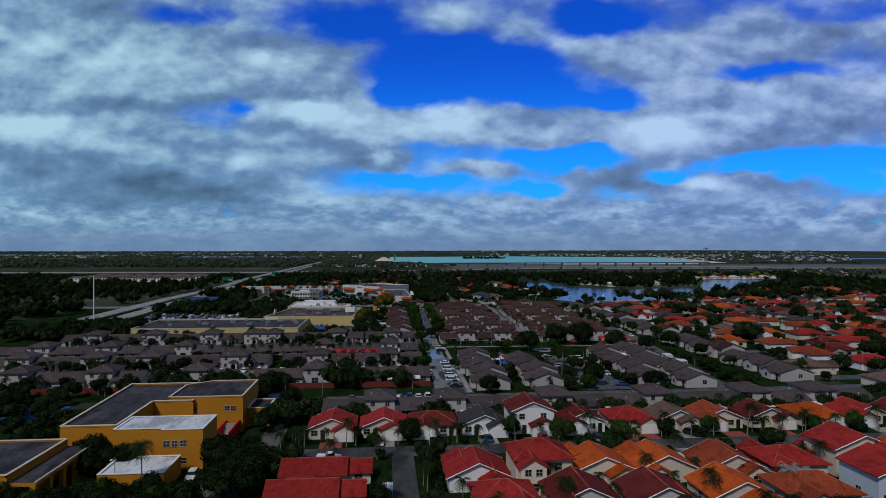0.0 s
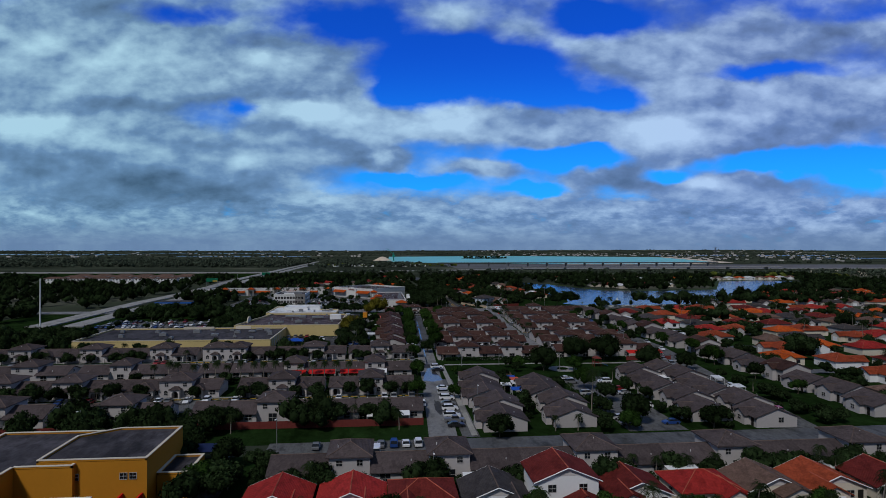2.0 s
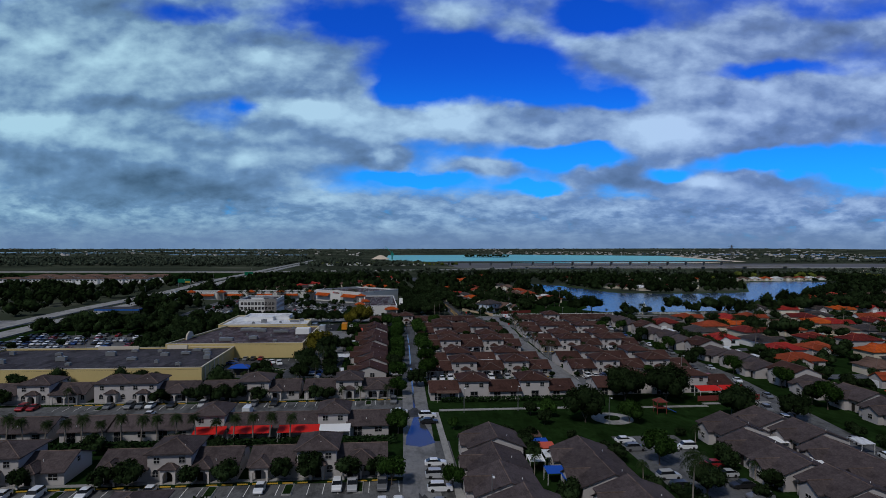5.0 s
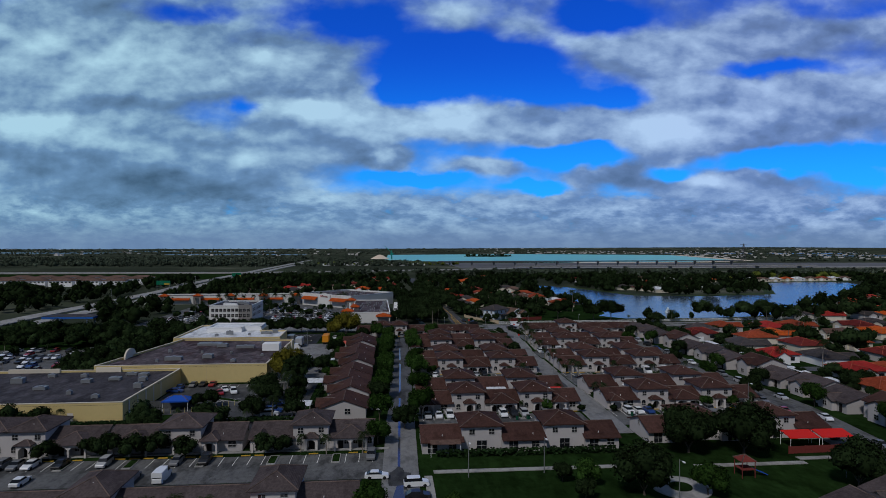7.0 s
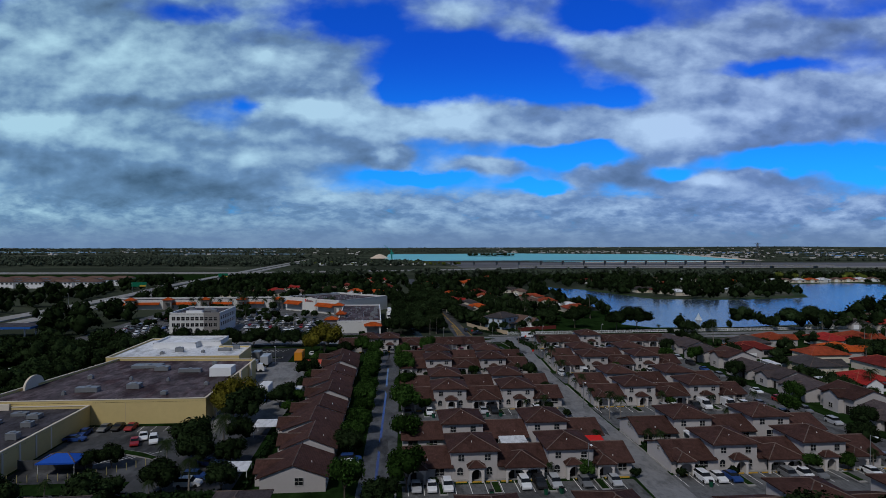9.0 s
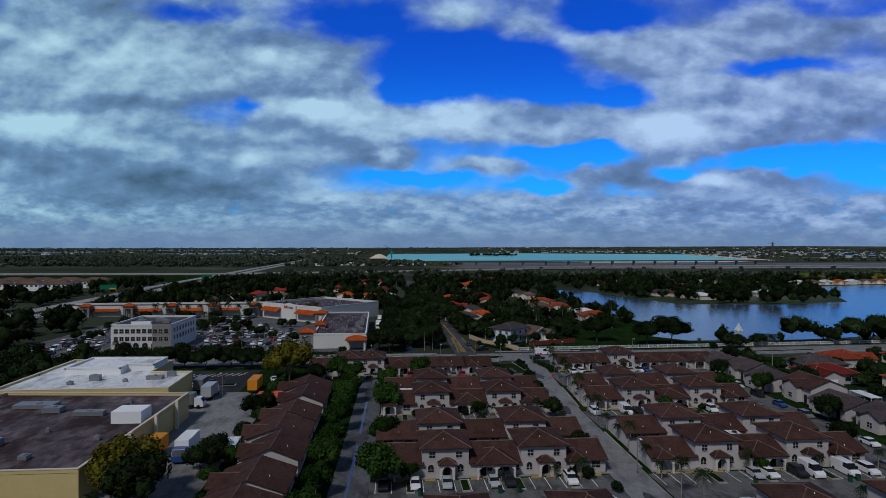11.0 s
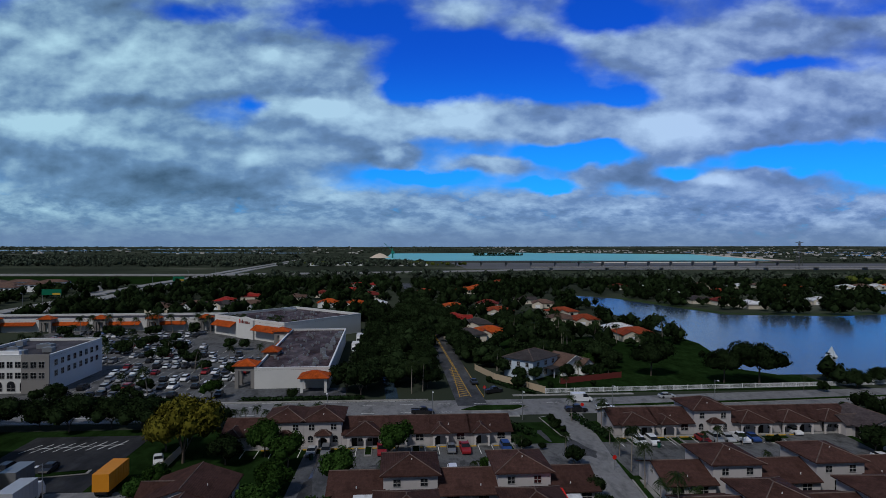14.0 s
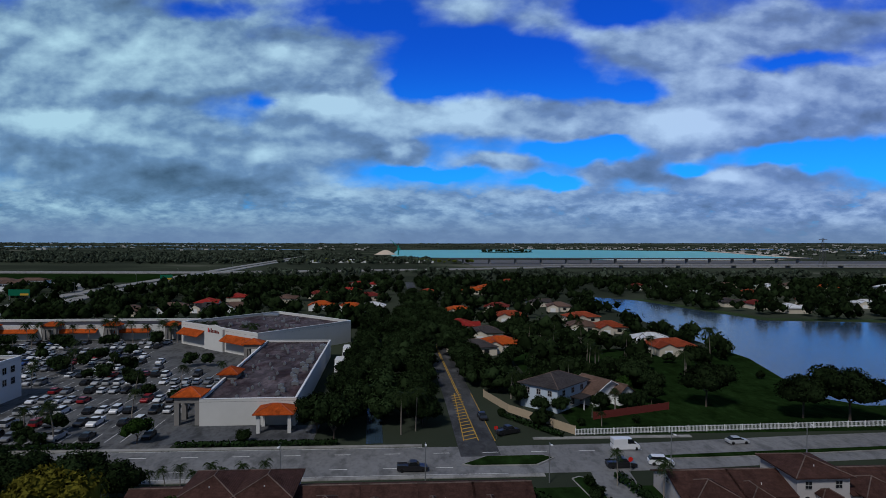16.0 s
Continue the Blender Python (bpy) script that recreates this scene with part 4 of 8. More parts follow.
def tree_mass(name, label, mat="leaf"):
    """The trees gathered in MASS as one body of leaves."""
    vs, fs, base = [], [], 0
    low = {}
    for kind, x, y, sc in MASS:
        if kind not in low:
            sd, h, w, _, _, n, size, clear, flat = SHAPE[kind]
            rng = np.random.default_rng(sd + 40)
            low[kind] = leaf_cloud(rng, crown_lobes(rng, h, w, clear * 0.6, flat), 680, size * 1.35, 0.6, (6, 4))
        v, f = low[kind]
        a = trees_rng.uniform(0, 6.28)
        k = sc * trees_rng.uniform(0.85, 1.15)
        rot = np.array([[math.cos(a), math.sin(a), 0], [-math.sin(a), math.cos(a), 0], [0, 0, trees_rng.uniform(0.9, 1.1)]]) * k
        vs.append(v @ rot + (x, y, 0))
        fs.append(f + base)
        base += len(v)
    MASS.clear()
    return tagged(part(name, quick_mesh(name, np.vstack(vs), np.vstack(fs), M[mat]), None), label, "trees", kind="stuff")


# ---- cars ----
CAR = {"sedan": (4.6, 1.82, 1.42, 0.95, 1.35, 2.0, 3.5, 4.25), "suv": (4.7, 1.9, 1.72, 1.08, 1.25, 1.75, 4.1, 4.6),
       "van": (5.6, 2.0, 2.3, 1.3, 0.9, 1.7, 5.4, 5.55), "pickup": (5.6, 1.95, 1.8, 1.1, 1.5, 2.1, 3.3, 3.6)}
COLOURS = {"car_white": "white", "car_grey": "dark grey", "car_black": "black", "car_silver": "silver", "car_red": "red", "car_blue": "blue"}


def car(kind, colour, far=False):
    """Front towards -y, origin on the ground at the middle."""
    l, w, h, belt, hood, screen, roof_end, tail = CAR[kind]
    ob = thing("car", "%s %s parked on asphalt" % (COLOURS[colour], {"sedan": "sedan car", "suv": "sport utility car", "van": "delivery van", "pickup": "pickup truck"}[kind]), "car", "parked cars")
    body, glass = Mesh(), Mesh()

    def loft(mesh, rows):
        k = len(mesh.v)
        for y, z0, z1, hw in rows:
            mesh.v += [(-hw, y, z0), (hw, y, z0), (hw * 0.96, y, z1), (-hw * 0.96, y, z1)]
        n = len(rows)
        for i in range(n - 1):
            a, b = k + 4 * i, k + 4 * i + 4
            mesh.f += [(a, a + 1, b + 1, b), (a + 1, a + 2, b + 2, b + 1), (a + 2, a + 3, b + 3, b + 2), (a + 3, a, b, b + 3)]
        mesh.f += [(k + 3, k + 2, k + 1, k), (k + 4 * n - 4, k + 4 * n - 3, k + 4 * n - 2, k + 4 * n - 1)]

    hw = w / 2
    loft(body, [(-l / 2, 0.35, belt * 0.62, hw * 0.86), (-l / 2 + 0.18, 0.25, belt * 0.80, hw * 0.96), (-l / 2 + hood, 0.24, belt, hw), (0.3, 0.24, belt, hw),
                (l / 2 - 0.3, 0.26, belt, hw * 0.97), (l / 2, 0.38, belt * 0.85, hw * 0.88)])
    y1, y2, y3, y4 = (-l / 2 + v for v in (hood, screen, roof_end, tail))
    loft(body, [(y2 - 0.05, h - 0.1, h - 0.04, hw * 0.74), (y2 + 0.3, h - 0.08, h, hw * 0.78), (y3 - 0.2, h - 0.08, h - 0.01, hw * 0.78), (y3 + 0.03, h - 0.1, h - 0.06, hw * 0.74)])
    k = 0
    loft(glass, [(y1, belt - 0.03, belt + 0.02, hw * 0.92), (y2, belt - 0.03, h - 0.06, hw * 0.80), (y3, belt - 0.03, h - 0.07, hw * 0.80), (y4, belt - 0.03, belt + 0.02, hw * 0.9)])
    if kind == "pickup":
        body.box(-hw * 0.97, l / 2 - 1.9, belt - 0.04, -hw * 0.88, l / 2 - 0.05, belt + 0.14).box(hw * 0.88, l / 2 - 1.9, belt - 0.04, hw * 0.97, l / 2 - 0.05, belt + 0.14)
    if kind == "van":
        body.box(-hw * 0.97, y2 + 0.9, belt - 0.02, hw * 0.97, l / 2 - 0.06, h - 0.03)
    shell = part("body", body, M[colour], ob)
    part("window_glass", glass, M["glass"], ob)
    if far:
        k = len(body.f)
        for x in (-hw + 0.12, hw - 0.12):
            for y in (-l / 2 + 0.85, l / 2 - 0.9):
                body.rod((x - 0.12, y, 0.33), (x + 0.12, y, 0.33), 0.33, 0.33, 8).tie(0, len(body.v) - 16)
        shell.data = body.data("body", M[colour])
        shell.data.materials.append(M["black"])
        for f in shell.data.polygons[k:]:
            f.material_index = 1
        return ob
    tyre = Mesh().rod((-0.11, 0, 0), (0.11, 0, 0), 0.33, 0.33, 12)
    tyre.rod((-0.12, 0, 0), (0.12, 0, 0), 0.19, 0.19, 8)
    if "tyre" not in SHARED:
        SHARED["tyre"] = tyre.data("wheel", M["black"])
    for x in (-hw + 0.12, hw - 0.12):
        for y in (-l / 2 + 0.85, l / 2 - 0.9):
            part("wheel", SHARED["tyre"], None, ob, "", pose(x, y, 0.33))
    return ob


cars_rng = random.Random(8)


def park(x, y, turn=0, kind=None, colour=None, z=0.04, far=False):
    kind = kind or cars_rng.choices(["sedan", "suv", "pickup", "van"], [6, 5, 1, 0.15])[0]
    colour = colour or cars_rng.choices(list(COLOURS), [5, 3, 3, 3, 1.2, 1])[0]
    ob = place(("car", kind, colour, far), lambda: car(kind, colour, far), pose(x, y, z, 0, 0, turn + cars_rng.uniform(-2, 2)))
    ob.scale = (0.93, 0.93, 0.93)
    return ob


# ---- ground, water, roads ----
g = Mesh()
for y, lift in ((-300, 0), (4000, 0), (4950, 1)):
    g.v += [(x, y, lift * np.interp(x, (-3400, 0, 3400), (0, 13, 35))) for x in (-4200, -3400, 0, 3400, 4200)]
g.f += [(5 * j + i, 5 * j + i + 1, 5 * j + i + 6, 5 * j + i + 5) for j in range(2) for i in range(4)]


def land_rise(x, y):
    """The land lifts gently towards the horizon, most in the east."""
    return max(0.0, (y - 4000) / 950) * float(np.interp(x, (-3400, 0, 3400), (0, 13, 35)))


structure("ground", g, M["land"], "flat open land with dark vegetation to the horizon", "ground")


def strip(name, pts, width, mat, label, category, z=0.05, base=-0.02):
    """A ribbon along a line of points, with thickness."""
    p = [Vector((x, y, 0)) for x, y in pts]
    left, right = [], []
    for i, q in enumerate(p):
        t = (p[min(i + 1, len(p) - 1)] - p[max(i - 1, 0)]).normalized()
        nrm = Vector((-t.y, t.x, 0)) * width / 2
        left.append(q + nrm), right.append(q - nrm)
    m = Mesh()
    for a, b, c, d in zip(left, right, right[1:], left[1:]):
        m.add([(q.x, q.y, zz) for zz in (base, z) for q in (a, b, c, d)], [(4, 5, 6, 7), (0, 4, 7, 3), (1, 2, 6, 5), (0, 1, 5, 4), (3, 7, 6, 2)])
    return structure(name, m, mat, label, category)


def sheet(name, x0, y0, x1, y1, mat, label, category, z=0.03):
    return structure(name, Mesh().box(x0, y0, -0.02, x1, y1, z), mat, label, category)


def outline(name, pts, mat, label, category, z=0.06):
    return structure(name, Mesh().prism(pts, -0.02, z), mat, label, category)


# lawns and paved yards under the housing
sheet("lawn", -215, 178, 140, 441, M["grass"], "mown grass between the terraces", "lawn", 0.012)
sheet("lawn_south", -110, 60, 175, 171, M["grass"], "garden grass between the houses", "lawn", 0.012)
LEFT = [(18.5, 179), (20.5, 240), (21.8, 300), (23.2, 360), (24.2, 424)]
RIGHT = [(69.5, 283), (70.2, 306), (70.4, 341), (71.6, 385), (74.5, 420), (77.5, 448)]
strip("road_west", LEFT[:3], 6.6, M["asphalt"], "patched pale grey asphalt lane between terraces", "road", 0.05)
# darker asphalt on this half paints in the shade of the street trees
strip("road_west", LEFT[2:], 6.4, M["lane"], "patched asphalt lane, its colour darkened for the shade of street trees", "road", 0.048)
strip("road_east", RIGHT, 6.6, M["asphalt"], "worn grey asphalt lane between terraces", "road", 0.052)
strip("road_main", [(-700, 453.5), (60, 453.5), (90, 454), (120, 456.5), (200, 461), (420, 474)], 13.5, M["asphalt"], "wide grey asphalt main road", "road", 0.06)
# the dark asphalt here stands in for shade from the roadside trees
strip("road_north", [(56.5, 455), (56.3, 490), (55.5, 530), (52, 640), (48, 900)], 7.4, M["dark_lot"], "asphalt road running north from the junction", "road", 0.062)
strip("road_cross", [(14, 175), (110, 176), (180, 178)], 8, M["lane"], "grey asphalt residential street", "road", 0.054)
strip("road_south", [(-30, 129.8), (170, 129.8)], 6.2, M["dark_lot"], "dark asphalt residential street", "road", 0.055)
strip("road_lane", [(3.8, 40), (3.8, 128)], 4.6, M["dark_lot"], "narrow stained asphalt lane", "road", 0.05)
strip("road_right", [(104, 180), (112, 240), (121, 300), (121, 360), (123, 420), (126, 446)], 12.5, M["lot"], "curving asphalt street lined with cars", "road", 0.056)
COURTS = [(-170, 206, 17, 219), (-170, 262, 19, 275), (26, 328, 67, 345), (74, 328, 119, 345), (26, 371, 68, 384), (75, 371, 119, 384), (28, 410, 73, 427), (78, 410, 122, 427),
          (26, 284, 66, 300), (73, 289, 119, 301), (63, 181, 77.5, 240), (-20, 165.5, 15.6, 179), (23, 180, 27, 240)]
for c in COURTS:
    sheet("parking_court", *c, M["lot"], "stained asphalt parking court in front of terraces", "parking lot", 0.04)
sheet("parking_lot_store", -110, 462, -1, 584, M["lot"], "asphalt shopping parking lot", "parking lot", 0.045)
sheet("parking_lot_yellow", -42, 300, -2, 338, M["dark_lot"], "dark asphalt service parking lot", "parking lot", 0.045)
sheet("service_yard", -23, 338, -1, 409, M["asphalt"], "worn asphalt loading yard", "parking lot", 0.042)
sheet("parking_lot_dark", -33.4, 409, -11, 437, M["black_lot"], "fresh dark asphalt parking lot with white stripes", "parking lot", 0.05)
sheet("parking_lot_west", -150, 342, -84, 402, M["lot"], "asphalt parking lot beside a store", "parking lot", 0.04)
sheet("store_apron", -4, 464, 25, 475.2, M["lane"], "stained asphalt apron in front of a store", "pavement", 0.05)
sheet("lake_lawn", 78, 466, 160, 560, M["grass"], "green lakeside lawn", "lawn", 0.02)
outline("lake", [(150, 509), (142, 497), (153, 484), (200, 483), (240, 490), (285, 517), (366, 586), (430, 650), (497, 700), (540, 790), (515, 812), (440, 790), (350, 640), (282, 624), (222, 634), (196, 735), (168, 765), (162, 671), (157, 596), (158, 541)],
        M["lake"], "calm blue lake reflecting the sky", "water", 0.05)
outline("quarry_lake", [(10, 1740), (180, 1670), (480, 1600), (800, 1640), (1010, 1790), (1280, 2750), (600, 3000), (20, 2700)], M["quarry"], "pale turquoise quarry lake", "water", 0.06)
strip("canal", [(37, 463), (35, 500), (35, 540), (33, 620)], 3.2, M["lake"], "narrow canal between trees", "water", 0.055)

# ---- terraces ----
ROW = [("1e", 8.0), ("2", 8.0), ("1", 9.0), ("2", 8.0), ("1e", 7.0)]
for x0, y, face in ((26.5, 302, 0), (26.5, 327, 1), (26.8, 346.4, 0), (27.0, 370, 1), (27.2, 385, 0), (28.0, 409, 1), (25.5, 283.5, 1),
                    (73.8, 302, 0), (74.2, 327, 1), (75.2, 346.4, 0), (76.0, 370, 1), (77.6, 386, 0), (79, 410, 1), (73, 286, 1)):
    terrace(x0, y, ROW, face)
terrace(5.0, 428, [("1e", 8), ("2", 7.2), ("2", 7.2), ("1", 9), ("1", 8), ("1", 8), ("1e", 8)])
terrace(82.3, 430.8, [("1e", 9), ("1", 8), ("2", 8), ("1", 9), ("1", 9), ("1e", 9)])
WEST = [("1e", 9.0), ("2", 8.0), ("1", 9.0), ("1", 8.0), ("2", 8.0), ("1", 9.0), ("1", 8.0), ("2", 8.0), ("1e", 9.0)]
FAR_WINDOWS.append(True)
for y, face, runs in ((222, 0, ((-166.0, WEST), (-88.0, [("2", 8.0), ("1", 12.0), ("1", 9.0), ("2", 9.0), ("1e", 7.5)]), (-37.0, [("1e", 8.5), ("2", 7.5), ("1e", 8.0)]), (-11.0, [("1e", 8.5), ("2", 7.0), ("1e", 9.0)]))),
                      (205, 1, ((-152.0, WEST), (-73.0, [("1e", 9.0), ("2", 8.0), ("1e", 8.0)]), (-41.8, [("1e", 8.0), ("1", 7.5), ("2", 7.5), ("1", 8.5)]), (-9.9, [("1e", 7.5), ("1", 8.5), ("1e", 8.5)]))),
                      (255, 1, ((-172.0, WEST), (-92.5, [("1e", 9.5), ("2", 6.5), ("1", 9.5), ("1e", 9.5)]), (-55.1, [("1e", 9.5), ("1", 9.5), ("1", 8.0), ("2", 6.5), ("1", 10.0), ("1", 10.0), ("2", 6.5), ("1e", 9.0)]))),
                      (278.5, 0, ((-142.0, WEST), (-63.6, [("2", 9.0), ("2", 7.0), ("1e", 10.0)]), (-36.3, [("1e", 10.0), ("2", 8.0), ("1e", 8.0)]), (-8.8, [("1e", 8.5), ("2", 7.0), ("1e", 9.0)])))):
    for x0, units in runs:
        terrace(x0, y, units, face, "mauve_tile")
FAR_WINDOWS.clear()
for x, y0, n in ((33.6, 183, 5), (51.2, 185, 4), (87.0, 187, 5), (100.0, 181, 6)):
    FOOT.append((x - 7, y0, x + 6.0, y0 + 10.8 * n))
    for k in range(n):
        place(("side", k % 3), lambda: side_house(10.4, 9.6, "mauve_tile", (0.0, 0.55, 0.3)[k % 3]), pose(x + (0, 1.3, -0.5)[k % 3], y0 + 10.8 * k, 0))
FOOT.append((1.5, 297, 14, 412))
for k in range(9):
    place(("side_long", k % 3), lambda: side_house((10.6, 9.4, 11.2)[k % 3], 10.2, "brown", (0.0, 0.5, 0.2)[k % 3]), pose(8.2 + (0, 0.9, -0.4)[k % 3], 299 + 12.3 * k, 0, 0, 0, 0))
FOOT.append((128, 184, 145, 440))
for k in range(-6, 13):
    place(("side_east", k % 4), lambda: side_house((10.8, 9.6, 11.6, 10.0)[k % 4], 11.2, "mauve_tile" if k % 4 != 1 else "brown", (0.0, 1.6, 0.2, 0.6)[k % 4]), pose(137.0 + (0, 1.2, -0.4, 0.8)[k % 4], 266 + 13.2 * k, 0, 0, 0, (2, 0, -2, 1)[k % 4]))
terrace(-16, 164, [("1", 11), ("2", 7.5), ("1", 11), ("2", 7.5), ("1", 10), ("1", 10.5), ("2", 8), ("1", 10), ("1", 10.2), ("2", 8), ("1", 10), ("1", 9.7), ("2", 8), ("1", 11.3), ("2", 8), ("1", 11)], 1, "mauve_tile")

# ---- detached houses to the south ----
SOUTH = [(-12.2, "red", "cream", 0), (-0.2, "red", "cream", 0), (11.5, "maroon", "cream", 0), (23.5, "grey_tile", "white", 0), (35, "maroon", "white", 1), (47.5, "maroon", "white", 0), (60, "red", "cream", 0),
         (71.5, "tan", "cream", 0), (82.5, "rust", "cream", 0), (95, "maroon", "cream", 0), (108.5, "orange", "cream", 0), (121.5, "red", "cream", 0), (135, "maroon", "cream", 0)]
WORDS = {"red": "red", "maroon": "dark red", "grey_tile": "grey", "tan": "tan", "rust": "rusty orange", "orange": "orange"}
for i, (x, r, wl_, two) in enumerate(SOUTH):
    ob = gable_house(i + 1, 10.4, 11.5, M[r], M[wl_], 2.75, 2.1, two, "%s house with a %s tile roof and garage" % (wl_ if wl_ != "white" else "white stucco", WORDS[r]))
    tagged(ob, group="houses along the street").matrix_basis = pose(x, 137, 0)
    FOOT.append((x - 5.4, 133, x + 5.4, 148.5))
NEAR = [(17, 107, "red", "white", 0, 11), (29, 107, "red", "cream", 1, 10.5), (41, 108, "orange", "cream", 0, 11.5), (53, 108, "orange", "cream", 0, 11), (66, 107, "rust", "cream", 0, 11),
        (79, 107, "red", "cream", 0, 11), (93, 108, "red", "cream", 1, 12), (107, 108, "rust", "cream", 0, 11), (120, 108, "red", "cream", 0, 11),
        (20, 92, "red", "white", 0, 10), (33, 92, "maroon", "cream", 0, 11), (46, 91, "maroon", "cream", 0, 11), (60, 92, "orange", "cream", 0, 11), (74, 91, "rust", "bluewall", 0, 12), (90, 92, "red", "bluewall", 1, 12), (104, 92, "red", "cream", 0, 11)]
for i, (x, y, r, wl_, two, w) in enumerate(NEAR):
    ob = gable_house(i + 2, w, 11.5, M[r], M[wl_], 3.0, 2.4, two, "%s house with a %s tile roof" % (wl_ if wl_ != "bluewall" else "pale blue", WORDS[r]), i < 9)
    tagged(ob, group="houses along the street").matrix_basis = pose(x, y + (11.5 if i < 9 else 0), 0, 0, 0, 180 if i < 9 else 0)
    FOOT.append((x - w / 2 - 0.3, y, x + w / 2 + 0.3, y + 11.5))



def ranch_house(w, d):
    """A long low house, its ridge across the view, with a lower bay at one end."""
    ob = thing("house", "long low cream house with a faded red tile roof", "house", "houses along the street")
    part("wall", gable_walls(Mesh(), -w / 2, 0, w / 2 - 4.6, d, 2.7, 1.7, "x"), M["cream"], ob)
    part("roof", gable_roof(Mesh(), -w / 2, 0, w / 2 - 4.6, d, 2.7, 1.7, "x", 0.6, 0.4), M["red"], ob)
    bay = part("bay_wall", gable_walls(Mesh(), w / 2 - 4.58, 1.2, w / 2, d - 0.6, 2.5, 1.4, "x"), M["cream"], ob)
    part("bay_roof", gable_roof(Mesh(), w / 2 - 4.2, 1.2, w / 2, d - 0.6, 2.5, 1.4, "x", 0.5, 0.35), M["red"], bay)
    part("patio_roof", Mesh().slab((-w / 2 + 1, -2.8, 2.2), (-w / 2 + 6.5, -2.8, 2.2), (-w / 2 + 6.5, -0.3, 2.5), (-w / 2 + 1, -0.3, 2.5), 0.1), M["red"], ob)
    for x in (-w / 2 + 1.1, -w / 2 + 6.4):
        part("post", Mesh().box(x - 0.07, -2.75, 0, x + 0.07, -2.6, 2.1), M["white"], ob)
    window(ob, 0.5, -0.01, 0.8, 1.8, 1.3)
    window(ob, w / 2 - 2.3, 1.19, 0.8, 1.4, 1.2)
    part("door", Mesh().box(-0.5, -0.05, 0.05, 0.5, 0.02, 2.15), M["dark"], ob, "dark sliding door", pose(-w / 2 + 3.5, -0.01, 0))
    return ob


for x, y in ((-10.8, 111.2), (-11.6, 100.8)):
    place("ranch", lambda: ranch_house(16.4, 7.4), pose(x, y, 0))
    FOOT.append((x - 10, y - 3, x + 10, y + 9.5))

# ---- large buildings ----


def block(parent, name, pts, h, wall, roof, parapet=0.7, label="", coping=None):
    """A flat-roofed block: walls, roof deck and parapet over a plan outline."""
    ob = part(name, Mesh().prism(pts, 0, h - 0.02), wall, parent, label)
    part("roof_deck", Mesh().prism(pts, h, h + 0.06), roof, ob)
    m = Mesh()
    n = len(pts)
    cx, cy = sum(p[0] for p in pts) / n, sum(p[1] for p in pts) / n
    for i in range(n):
        a, b = Vector((*pts[i], 0)), Vector((*pts[(i + 1) % n], 0))
        t = (b - a).normalized()
        inn = Vector((-t.y, t.x, 0)) * 0.35
        q = [a, b, b + inn, a + inn]
        m.prism([(p.x, p.y) for p in q], h - 0.02, h + parapet - 0.003 * i)
        if i:
            m.f.append((len(m.v) - 15, len(m.v) - 8, len(m.v) - 4))
    part("parapet", m, wall, ob)
    if coping:
        c = Mesh()
        for i in range(n):
            a, b = Vector((*pts[i], 0)), Vector((*pts[(i + 1) % n], 0))
            t = (b - a).normalized()
            o = Vector((-t.y, t.x, 0))
            c.prism([(p.x, p.y) for p in (a - o * 0.06, b - o * 0.06, b + o * 0.42, a + o * 0.42)], h + parapet + 0.004 * i, h + parapet + 0.12 + 0.004 * i)
            if i:
                c.f.append((len(c.v) - 15, len(c.v) - 8, len(c.v) - 4))
        part("coping", c, coping, ob)
    return ob


def roof_units(parent, spots, h, seed=1):
    rng = random.Random(seed)
    for x, y, w, d in spots:
        z = min(rng.uniform(0.7, 1.5), 0.45 + 0.45 * w)
        u = Mesh().box(-w / 2, -d / 2, 0.1, w / 2, d / 2, z)
        for k in range(3):
            u.box(-w / 2 - 0.02, -d / 2 + 0.1, 0.3 + z * 0.22 * k, w / 2 + 0.02, d / 2 - 0.1, 0.38 + z * 0.22 * k).tie(0, len(u.v) - 8)
        u.rod((0, 0, z), (0, 0, z + 0.2), min(w, d) * 0.32, min(w, d) * 0.3, 10)
        u.box(-w / 2 + 0.1, -d / 2, 0, -w / 2 + 0.3, d / 2, 0.16).box(w / 2 - 0.3, -d / 2, 0, w / 2 - 0.1, d / 2, 0.16)
        part("air_conditioner", u, M["metal"], parent, "grey rooftop air conditioning unit", pose(x, y, h + 0.06))


school = thing("school_building", "ochre yellow school building with dark flat roofs", "school")
block(school, "west_wing", [(-65, 127), (-54, 127), (-54, 146), (-45, 146), (-45, 165), (-66.5, 165)], 7.6, M["ochre"], M["flat_roof"], 0.35, "", M["cream"])
block(school, "north_wing", [(-51, 147), (-33.8, 147), (-33.8, 164.5), (-45, 164.5), (-51, 160)], 8.2, M["ochre"], M["flat_roof"], 0.35, "", M["cream"])
block(school, "east_hall", [(-53.5, 124), (-44, 124), (-44, 123), (-36, 123), (-36, 133), (-53.5, 133)], 7.8, M["ochre"], M["white_roof"], 0.12, "", M["white"])
block(school, "side_annex", [(-33.7, 151), (-28.4, 151), (-28.4, 160), (-33.7, 160)], 4.2, M["ochre"], M["flat_roof"], 0.35, "", M["cream"])
for x in (-43, -41.4, -39.8):
    for z in (1.2, 4.6):
        window(school, x, 122.98, z, 1.1, 1.2)
for x in (-48.5, -46.8, -45.1, -37.5, -36):
    window(school, x, 146.98, 5.2, 1.1, 1.0)
for x in (-37.8, -34.7):
    part("stair_wall", Mesh().prism([(x, 137), (x + 0.3, 137), (x + 0.3, 146.9), (x, 146.9)], 0, 2.9), M["red_cloth"], school, "red painted stair wall")
